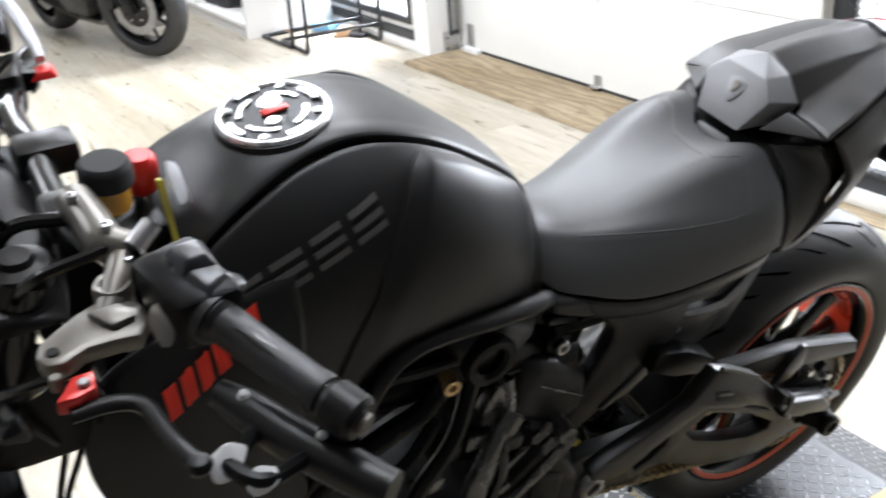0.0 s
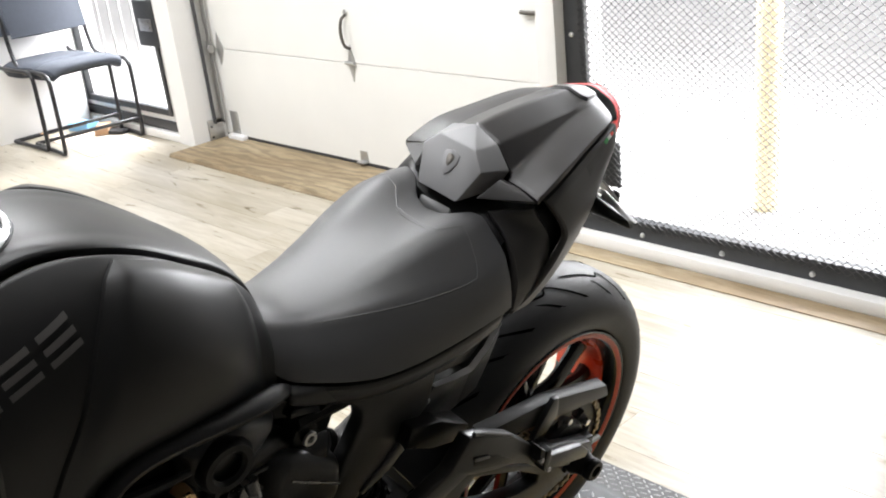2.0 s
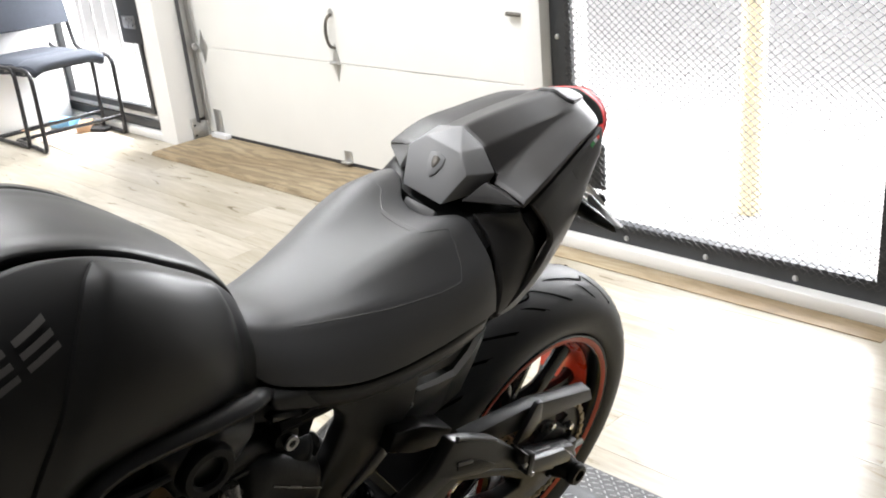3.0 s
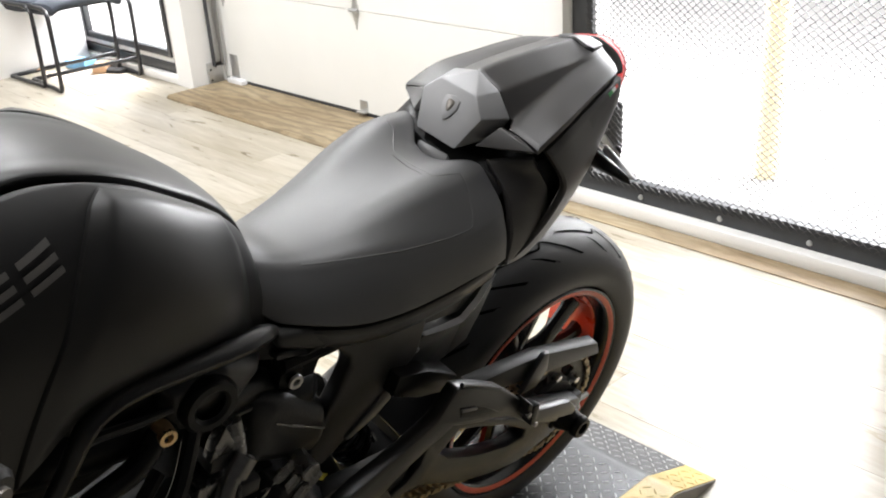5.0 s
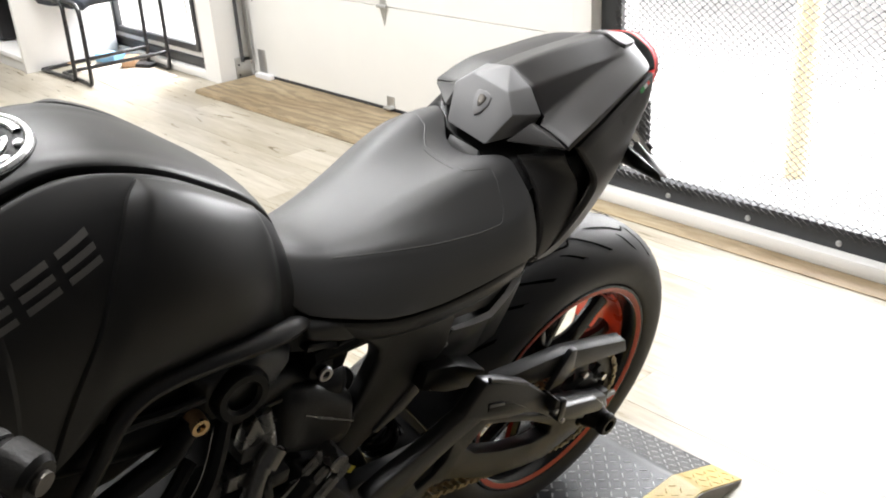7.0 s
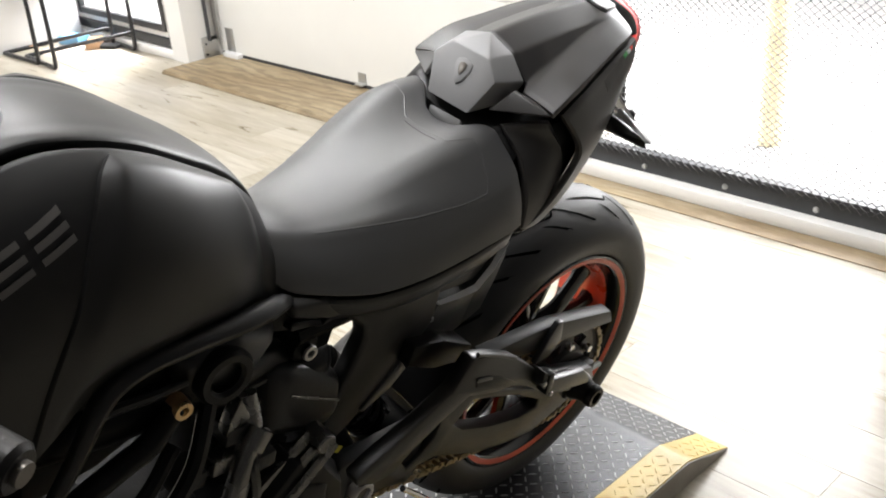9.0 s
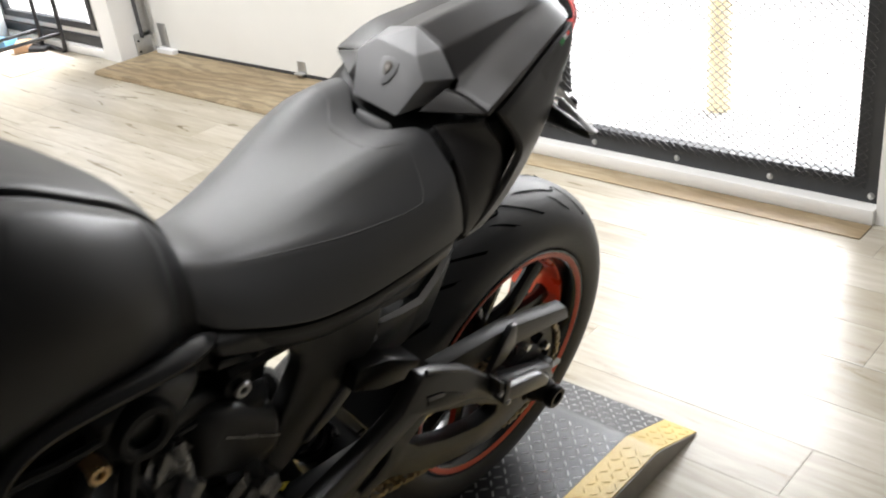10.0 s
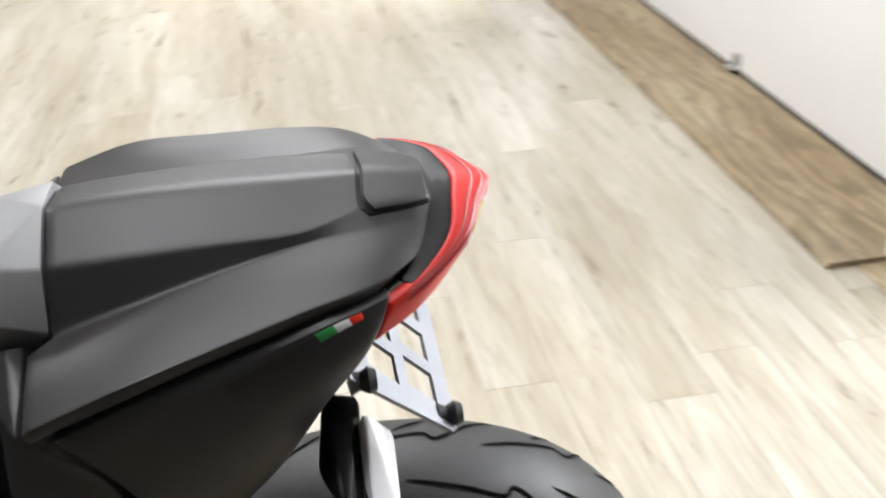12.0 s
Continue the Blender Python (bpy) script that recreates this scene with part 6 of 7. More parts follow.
bp("stand_lever", tube([(-0.405, -0.140, 0.045), (-0.36, -0.142, -0.008), (-0.29, -0.146, -0.10), (-0.255, -0.15, -0.145)], 0.0048, 8), M_CHROME, "bright steel rod by the chain")
bp("rider_peg_bracket", slab([(-0.53, 0.035), (-0.49, 0.040), (-0.46, 0.020), (-0.47, -0.02), (-0.53, -0.03), (-0.56, 0.0)], -0.165, -0.148, 0.004), M_PLASTIC)
bp("rider_peg", tube([(-0.52, -0.165, 0.0), (-0.52, -0.26, 0.01)], 0.013, 10, smooth=False), M_DKMETAL)
bp("exhaust", tube([(-1.03, 0.0, 0.18), (-1.06, 0.05, 0.02), (-0.95, 0.09, -0.14), (-0.70, 0.11, -0.16), (-0.45, 0.13, -0.10), (-0.28, 0.16, -0.06), (-0.10, 0.18, 0.00)], [0.022, 0.022, 0.024, 0.03, 0.045, 0.05, 0.045], 16), M_DKMETAL, "dark steel exhaust")

# -- front end --
HX, HZ = -1.108, 0.655        # steering head top
rake = radians(24)
fdir = np.array((-math.sin(rake), 0, -math.cos(rake)))
for s in (-1, 1):
    top = np.array((HX - 0.01, s * 0.105, HZ + 0.035))
    bot = top + fdir * 0.70
    bp("fork_leg", tube([tuple(top), tuple(top + fdir * 0.36)], 0.027, 18, smooth=False), M_RIM, "black fork tube")
    bp("fork_slider", tube([tuple(top + fdir * 0.34), tuple(bot)], 0.021, 16, smooth=False), M_ALU)
    bp("fork_cap", lathe([(0, 0.05), (0.012, 0.05), (0.014, 0.044), (0.024, 0.042), (0.026, 0.036)], 20, "z", (HX - 0.01, s * 0.105, HZ)), M_DKMETAL)
bp("upper_yoke", hull([(HX + 0.03, -0.03, HZ), (HX + 0.03, 0.03, HZ), (HX - 0.04, -0.14, HZ), (HX - 0.04, 0.14, HZ), (HX + 0.02, -0.14, HZ), (HX + 0.02, 0.14, HZ), (HX + 0.03, 0.03, HZ + 0.022), (HX + 0.03, -0.03, HZ + 0.022), (HX - 0.04, -0.14, HZ + 0.022), (HX - 0.04, 0.14, HZ + 0.022)], 0.006), M_DKMETAL, "black upper yoke")
bp("lower_yoke", box((HX - 0.14, -0.14, HZ - 0.20), (HX - 0.05, 0.14, HZ - 0.165), 0.01), M_PLASTIC)
BAR = [(-0.975, -0.355, 0.707), (-1.018, -0.255, 0.722), (-1.052, -0.150, 0.712), (-1.070, -0.06, 0.695), (-1.070, 0.06, 0.690), (-1.070, 0.150, 0.678), (-1.058, 0.255, 0.667), (-1.102, 0.355, 0.653)]
bp("handlebar", tube(BAR, 0.0125, 12, 8), M_RIM, "black tapered handlebar")
for s in (-1, 1):
    bp("bar_clamp", box((HX + 0.02, s * 0.05 - 0.02, HZ + 0.02), (HX + 0.075, s * 0.05 + 0.02, HZ + 0.052), 0.008), M_DKMETAL)
    gi, go = np.array((-1.018, s * 0.255, 0.722)), np.array((-0.979 if s < 0 else -1.062, s * 0.345, 0.7085))
    low, ahead = (0.055, -0.040) if s > 0 else (0.0, 0.0)
    gi[0] += ahead
    go[0] += ahead
    gi[2] -= low
    go[2] -= low
    d = (go - gi) / np.linalg.norm(go - gi)
    bp("grip", tube([tuple(gi + d * q) for q in (0, 0.006, 0.010, 0.086, 0.094, 0.098)], [0.0185, 0.0185, 0.0145, 0.0138, 0.0152, 0.0145], 20, smooth=False), M_GRIP, "black rubber hand grip")
    bp("grip_flange", tube([tuple(gi - d * 0.004), tuple(gi + d * 0.004)], 0.0205, 20, smooth=False), M_GRIP)
    be = bp("bar_end", tube([tuple(go + d * q) for q in (-0.002, 0.004, 0.006, 0.026, 0.030)], [0.011, 0.0150, 0.0168, 0.0168, 0.0135], 20, smooth=False), M_DKMETAL, "dark metal bar-end weight")
    bp("bar_end_screw", tube([tuple(go + d * 0.029), tuple(go + d * 0.034)], 0.008, 12, smooth=False), M_ALUDARK, "", be)
    sw = bp("switch_housing", hull([tuple(gi + np.array(q)) for q in ((-0.026, s * 0.004, 0.018), (0.020, s * 0.008, 0.024), (0.024, s * 0.004, -0.018), (-0.022, 0, -0.026), (-0.040, -s * 0.055, 0.024), (0.008, -s * 0.060, 0.030), (0.010, -s * 0.055, -0.020), (-0.034, -s * 0.055, -0.024))], 0.006), M_PLASTIC, "black handlebar switch housing")
    push = np.array((0.037, 0.0, -0.019)) if s > 0 else np.zeros(3)
    bp("switch_button", hull([tuple(gi + push + np.array(q)) for q in ((-0.014, -s * 0.018, 0.024), (0.012, -s * 0.016, 0.028), (0.010, -s * 0.046, 0.030), (-0.018, -s * 0.044, 0.028), (-0.008, -s * 0.022, 0.036), (0.006, -s * 0.022, 0.037), (0.004, -s * 0.040, 0.038), (-0.012, -s * 0.040, 0.037))], 0.002), M_GREYPL if s < 0 else M_REDPL, "grey switch button" if s < 0 else "red stop switch", sw)
    bp("switch_button", hull([tuple(gi + np.array(q)) for q in ((0.016, -s * 0.012, 0.010), (0.016, -s * 0.034, 0.012), (0.020, -s * 0.014, -0.012), (0.020, -s * 0.034, -0.010), (0.031, -s * 0.018, 0.004), (0.031, -s * 0.030, 0.004), (0.030, -s * 0.024, -0.008))], 0.002), M_GREYPL, "", sw)
    # perch, lever, guard
    def at(*pts):
        return [(x + ahead, s * y, z - low) for x, y, z in pts]

    shape = [(-1.131, 0.232), (-1.126, 0.219), (-1.112, 0.209), (-1.097, 0.200), (-1.083, 0.194), (-1.066, 0.200), (-1.054, 0.207), (-1.052, 0.222), (-1.064, 0.241), (-1.081, 0.238), (-1.099, 0.237), (-1.116, 0.245), (-1.127, 0.243)]
    lv = bp("lever_perch", flat_plate([(x + ahead, s * y) for x, y in shape], 0.699 - low, 0.714 - low, 0.0035, 2), (M_PERCH if s < 0 else M_RIM), "worn bronze-grey lever perch")
    bp("perch_rib", hull(at(*[(x, y, z) for z in (0.712, 0.720) for x, y in ((-1.092, 0.208), (-1.068, 0.208), (-1.062, 0.226), (-1.080, 0.230))]), 0.003), (M_PERCH if s < 0 else M_RIM), "", lv)
    bp("perch_hole", disc(0.0048, 0.708, 0.7152, "z", (-1.120 + ahead, s * 0.232, -low), 14, 0.0005), M_PLASTIC, "", lv)
    bp("perch_neck", tube(at((-1.050, 0.160, 0.722), (-1.062, 0.182, 0.717), (-1.078, 0.206, 0.708)), [0.012, 0.011, 0.010], 10), (M_PERCH if s < 0 else M_RIM), "", lv)
    bp("perch_ring", lathe([(0.008, 0.708), (0.009, 0.719), (0.0125, 0.720), (0.014, 0.714), (0.014, 0.700)], 20, "z", (-1.068 + ahead, s * 0.189, 0.002 - low)), (M_PERCH if s < 0 else M_RIM), "", lv)
    bp("master_cylinder", tube(at((-1.066, 0.085, 0.727), (-1.062, 0.120, 0.727), (-1.059, 0.147, 0.725), (-1.043, 0.163, 0.724)), [0.014, 0.014, 0.015, 0.013], 14), (M_PERCH if s < 0 else M_RIM), "bronze-grey master cylinder", lv)
    bp("bar_clamp_screw", tube(at((-1.046, 0.170, 0.731), (-1.028, 0.160, 0.740)), 0.008, 12, smooth=False), M_ALU, "", lv)
    bp("lever_adjuster", hull(at(*[(x, y, z) for z in (0.694, 0.707) for x, y in ((-1.129, 0.270), (-1.114, 0.251), (-1.101, 0.251), (-1.103, 0.268), (-1.115, 0.272))]), 0.002), M_REDPL, "red anodised lever adjuster", lv)
    bp("pivot_screw", disc(0.0042, 0.700, 0.7105, "z", (-1.109 + ahead, s * 0.262, -low), 12, 0.001), M_ALU, "", lv)
    bp("pivot_screw", disc(0.0042, 0.700, 0.712, "z", (-1.124 + ahead, s * 0.252, -low), 12, 0.001), M_PERCH, "", lv)
    bp("lever", tube(at((-1.122, 0.272, 0.694), (-1.096, 0.275, 0.695), (-1.079, 0.287, 0.695), (-1.073, 0.320, 0.695), (-1.066, 0.347, 0.695)), [0.0065, 0.0065, 0.006, 0.0055, 0.0065], 10, squash=0.8), M_DKMETAL, "dark alloy hand lever", lv)
    bp("lever_ball", lathe([(0, 0.702), (0.006, 0.700), (0.0085, 0.695), (0.006, 0.689), (0, 0.687)], 14, "z", (-1.0655 + ahead, s * 0.3485, -low)), M_DKMETAL, "", lv)
    gd = bp("lever_guard", tube(at((-1.030, 0.282, 0.680), (-1.018, 0.303, 0.677), (-1.000, 0.341, 0.674), (-0.980, 0.376, 0.672), (-0.962, 0.405, 0.670)), [0.010, 0.014, 0.0155, 0.0155, 0.014], 14), M_SATIN, "satin black lever guard")
    bp("guard_mount", hull(at((-0.985, 0.350, 0.700), (-0.970, 0.365, 0.700), (-0.985, 0.362, 0.668), (-0.972, 0.378, 0.668), (-0.994, 0.352, 0.68), (-0.966, 0.372, 0.69)), 0.003), M_PLASTIC, "", gd)
    # plain white end blocks, with a stem added to hold them
    bp("guard_end", hull(at((-1.062, 0.342, 0.690), (-1.046, 0.342, 0.702), (-1.032, 0.348, 0.696), (-1.044, 0.362, 0.686), (-1.062, 0.358, 0.680), (-1.048, 0.352, 0.676)), 0.003), M_WHITEPL, "white block at the lever guard's end", gd)
    bp("guard_end", hull(at((-1.049, 0.374, 0.689), (-1.037, 0.364, 0.698), (-1.021, 0.370, 0.693), (-1.027, 0.382, 0.687), (-1.043, 0.380, 0.681)), 0.003), M_WHITEPL, "white block at the lever guard's end", gd)
    bp("guard_stem", tube(at((-1.016, 0.318, 0.676), (-1.036, 0.338, 0.680), (-1.048, 0.352, 0.688), (-1.034, 0.373, 0.688), (-0.996, 0.358, 0.676)), 0.006, 8), M_PLASTIC, "", gd)
    for q in ((-1.019, 0.303, 0.6895), (-0.988, 0.357, 0.6865)):
        bp("guard_stud", lathe([(0, 0.005), (0.003, 0.004), (0.0045, 0.0), (0.003, -0.004), (0, -0.005)], 12, "z", (q[0] + ahead, s * q[1], q[2] - low)), M_WHITEPL, "", gd)
# on the throttle side: the stop switch's stalk, a bright hose and the brake fluid box
bp("switch_stalk", hull([(-1.062, 0.215, 0.690), (-1.062, 0.240, 0.686), (-1.030, 0.214, 0.686), (-1.030, 0.236, 0.684), (-1.062, 0.215, 0.660), (-1.062, 0.240, 0.656), (-1.032, 0.214, 0.668), (-1.032, 0.236, 0.666)], 0.003), M_PLASTIC)
bp("brake_hose", tube([(-1.0225, 0.232, 0.690), (-1.0235, 0.262, 0.699), (-1.0265, 0.305, 0.707), (-1.034, 0.335, 0.716)], [0.005, 0.007, 0.008, 0.008], 10), M_SILVER, "silver braided brake hose")
bp("hose_cover", hull([(-1.045, 0.262, 0.712), (-1.036, 0.300, 0.718), (-1.052, 0.335, 0.722), (-1.090, 0.330, 0.716), (-1.085, 0.260, 0.706), (-1.040, 0.265, 0.684), (-1.040, 0.300, 0.684), (-1.085, 0.30, 0.68)], 0.005), M_PLASTIC, "black hose cover")
fb = bp("brake_fluid_box", hull([(-1.100, 0.115, 0.640), (-1.058, 0.122, 0.636), (-1.056, 0.150, 0.636), (-1.100, 0.158, 0.642), (-1.096, 0.118, 0.600), (-1.068, 0.124, 0.602), (-1.066, 0.150, 0.604), (-1.096, 0.155, 0.604)], 0.004), M_PLASTIC, "black brake fluid box")
# white highlight along the box top, built as a silver lid
bp("lid_highlight", hull([(-1.102, 0.114, 0.641), (-1.060, 0.121, 0.637), (-1.058, 0.151, 0.637), (-1.102, 0.159, 0.643), (-1.100, 0.116, 0.648), (-1.062, 0.124, 0.644), (-1.060, 0.149, 0.644), (-1.100, 0.157, 0.650)], 0.002), M_SILVER, "highlight on the box top, put in as a silver lid", fb)
# fluid reservoir and steering damper knob on the yoke
rs = bp("fluid_reservoir", lathe([(0, -0.012), (0.0155, -0.012), (0.0175, -0.008), (0.0175, 0.014), (0, 0.014)], 24, "z", (-1.034, -0.057, 0.704)), M_FLUID, "amber fluid reservoir")
bp("reservoir_cap", lathe([(0, 0.034), (0.0175, 0.0335), (0.0205, 0.031), (0.0218, 0.027), (0.0218, 0.013), (0.0175, 0.012)], 28, "z", (-1.034, -0.057, 0.704)), M_PAD, "dull black reservoir cap", rs)
kn = bp("red_knob", lathe([(0, 0.030), (0.012, 0.030), (0.015, 0.026), (0.0165, 0.018), (0.0165, 0.0), (0.012, -0.006)], 12, "z", (-0.997, -0.014, 0.678)), M_REDPL, "red anodised fluted knob")
bp("knob_stem", lathe([(0.010, 0.0), (0.010, -0.05)], 12, "z", (-0.997, -0.014, 0.678)), M_CHROME, "", kn)
bp("ignition_cover", hull([(-0.985, y, z) for y, z in ((-0.05, 0.655), (0.05, 0.655), (-0.055, 0.60), (0.055, 0.60))] + [(-1.035, y, z) for y, z in ((-0.05, 0.66), (0.05, 0.66), (-0.06, 0.60), (0.06, 0.60))], 0.008), M_PLASTIC)
bp("tank_nose_pad", hull([(-0.980, -0.033, 0.7095), (-0.971, -0.036, 0.7060), (-0.970, -0.055, 0.6893), (-0.974, -0.064, 0.681), (-0.981, -0.066, 0.682), (-0.983, -0.045, 0.699), (-0.965, -0.050, 0.67), (-0.975, -0.035, 0.67)], 0.003), M_SILVER, "silver pad on the tank's nose")
bp("hang_tag", hull([(-0.994, -0.050, 0.703), (-0.988, -0.054, 0.703), (-0.986, -0.074, 0.640), (-0.990, -0.074, 0.640), (-0.991, -0.048, 0.703)]), M_TAG, "narrow yellow tag strip")
for k, path in enumerate(([(-1.06, -0.16, 0.73), (-1.12, -0.14, 0.70), (-1.13, -0.08, 0.60), (-1.08, -0.05, 0.48)], [(-1.05, -0.19, 0.715), (-1.11, -0.19, 0.66), (-1.10, -0.13, 0.56), (-1.05, -0.10, 0.45)], [(-1.06, 0.16, 0.73), (-1.13, 0.12, 0.69), (-1.12, 0.05, 0.60), (-1.07, 0.05, 0.48)])):
    bp("control_cable", tube(path, 0.0045, 7), M_RIM)
for path, r in (([(-1.085, -0.205, 0.70), (-1.13, -0.20, 0.66), (-1.15, -0.15, 0.60), (-1.12, -0.11, 0.50)], 0.005), ([(-1.07, -0.09, 0.715), (-1.12, -0.07, 0.70), (-1.15, -0.08, 0.62), (-1.13, -0.09, 0.50)], 0.006),
                ([(-1.045, -0.20, 0.70), (-1.075, -0.17, 0.66), (-1.09, -0.14, 0.60), (-1.07, -0.12, 0.53)], 0.004), ([(-1.10, -0.24, 0.698), (-1.15, -0.22, 0.68), (-1.18, -0.16, 0.62), (-1.17, -0.10, 0.52)], 0.0035)):
    bp("control_cable", tube(path, r, 8), M_RIM, "black control cable")
for path in ([(-1.104, -0.10, 0.52), (-1.117, -0.10, 0.484), (-1.134, -0.10, 0.42), (-1.14, -0.09, 0.36)], [(-1.098, -0.10, 0.50), (-1.109, -0.10, 0.4665), (-1.127, -0.10, 0.42), (-1.135, -0.09, 0.36)]):
    bp("control_cable", tube(path, 0.0032, 7), M_RIM, "black control cable")
for p, r, mt in (((-1.058, -0.150, 0.741), 0.0042, "chrome"), ((-1.070, -0.105, 0.7425), 0.0042, "chrome"), ((-1.052, -0.176, 0.727), 0.0035, "chrome")):
    bp("clamp_screw", lathe([(0.0018, 0.001), (0.002, 0.0035), (r, 0.003), (r, -0.006)], 10, "z", p), M_ALU)
bp("switch_top", hull([(-1.040, -0.222, 0.742), (-1.010, -0.216, 0.744), (-0.998, -0.250, 0.742), (-1.022, -0.262, 0.738), (-1.030, -0.226, 0.752), (-1.012, -0.222, 0.753), (-1.004, -0.247, 0.750), (-1.020, -0.254, 0.748)], 0.002), M_GREYPL, "grey top of the switch housing")
bp("horn_button", hull([(-1.056, -0.232, 0.728), (-1.046, -0.230, 0.730), (-1.050, -0.262, 0.712), (-1.058, -0.258, 0.712), (-1.044, -0.255, 0.720), (-1.060, -0.240, 0.720)], 0.002), M_PERCH, "beige horn button")
bp("dash", hull([(-1.115, y, z) for y, z in ((-0.075, 0.715), (0.075, 0.715), (-0.07, 0.70), (0.07, 0.70))] + [(-1.195, y, z) for y, z in ((-0.07, 0.765), (0.07, 0.765), (-0.065, 0.745), (0.065, 0.745))], 0.005), M_PLASTIC, "black instrument housing")
bp("headlamp_shell", hull([(x, s * w, z) for s in (-1, 1) for x, w, z in ((-1.20, 0.075, 0.66), (-1.22, 0.085, 0.56), (-1.20, 0.06, 0.47), (-1.31, 0.06, 0.63), (-1.34, 0.065, 0.56), (-1.31, 0.04, 0.48))], 0.012), M_PAINT, "black headlamp shell")
bp("headlamp_lens", hull([(x, s * w, z) for s in (-1, 1) for x, w, z in ((-1.325, 0.05, 0.61), (-1.345, 0.055, 0.56), (-1.325, 0.035, 0.50), (-1.352, 0.03, 0.57), (-1.348, 0.02, 0.53))], 0.004), M_SILVER)
for s in (-1, 1):
    bp("front_indicator", hull([(-1.14, s * 0.13, 0.60), (-1.16, s * 0.13, 0.62), (-1.17, s * 0.20, 0.615), (-1.14, s * 0.195, 0.60), (-1.15, s * 0.19, 0.632), (-1.16, s * 0.16, 0.592)], 0.005), M_RIM, "black front indicator")
for s in (-1, 1):
    bp("radiator_side", hull([(x, s * y, z) for x, y, z in ((-1.08, 0.118, 0.49), (-1.09, 0.112, 0.60), (-1.15, 0.115, 0.66), (-1.21, 0.118, 0.66), (-1.22, 0.122, 0.52), (-1.16, 0.120, 0.495), (-1.10, 0.07, 0.52), (-1.20, 0.07, 0.60))], 0.008), M_PLASTIC, "black side of the radiator")
    bp("fork_shroud", hull([(x, s * y, z) for x, y, z in ((-1.185, 0.125, 0.60), (-1.22, 0.130, 0.62), (-1.27, 0.11, 0.50), (-1.34, 0.115, 0.22), (-1.25, 0.12, 0.20), (-1.205, 0.132, 0.42), (-1.195, 0.09, 0.60), (-1.28, 0.08, 0.30))], 0.01), M_PLASTIC, "black fork shroud")
# front wheel
FX, FZ = -1.470, -0.006
fw = empty("front_wheel", None)
fw.parent = BIKE
fw.location = (FX, 0, FZ)
fw["label"] = "black alloy front wheel"
FP = [(0.222, -0.045), (0.230, -0.056), (0.250, -0.060), (0.272, -0.056), (0.288, -0.040), (0.297, -0.020), (0.300, 0)]
fp = FP + [(r, -y) for r, y in FP[-2::-1]]
part("tyre", lathe(smooth_path(fp, 4).tolist(), 72), M_RUBBER, fw)
part("rim", lathe([(0.224, -0.048), (0.226, -0.040), (0.204, -0.030), (0.200, 0), (0.204, 0.030), (0.226, 0.040), (0.224, 0.048), (0.205, 0.044), (0.192, 0.02), (0.190, 0), (0.192, -0.02), (0.205, -0.044), (0.224, -0.048)], 72), M_RIM, fw)
part("hub", lathe([(0, -0.05), (0.03, -0.05), (0.03, 0.05), (0, 0.05)], 24), M_RIM, fw)
for k in range(10):
    a = 2 * math.pi * k / 10
    part("spoke", tube([(0.025 * math.cos(a), 0, 0.025 * math.sin(a)), (0.195 * math.cos(a + 0.1), 0, 0.195 * math.sin(a + 0.1))], 0.011, 8, smooth=False), M_RIM, fw)
for s in (-1, 1):
    part("brake_disc", lathe([(0.115, s * 0.062), (0.160, s * 0.062), (0.160, s * 0.067), (0.115, s * 0.067), (0.115, s * 0.062)], 48), M_ALU, fw)
ff = grid_surface([[(FX + 0.315 * math.cos(radians(a)), y, FZ + 0.315 * math.sin(radians(a))) for y in (-0.06, 0, 0.06)] for a in (20, 50, 80, 110, 140)])
bp("front_mudguard", panel(ff, (0, 4), (0, 2), 24, 12, 0.003, 0.004, 0.002, -1), M_PAINT, "black front mudguard")

# ---- second motorcycle ----


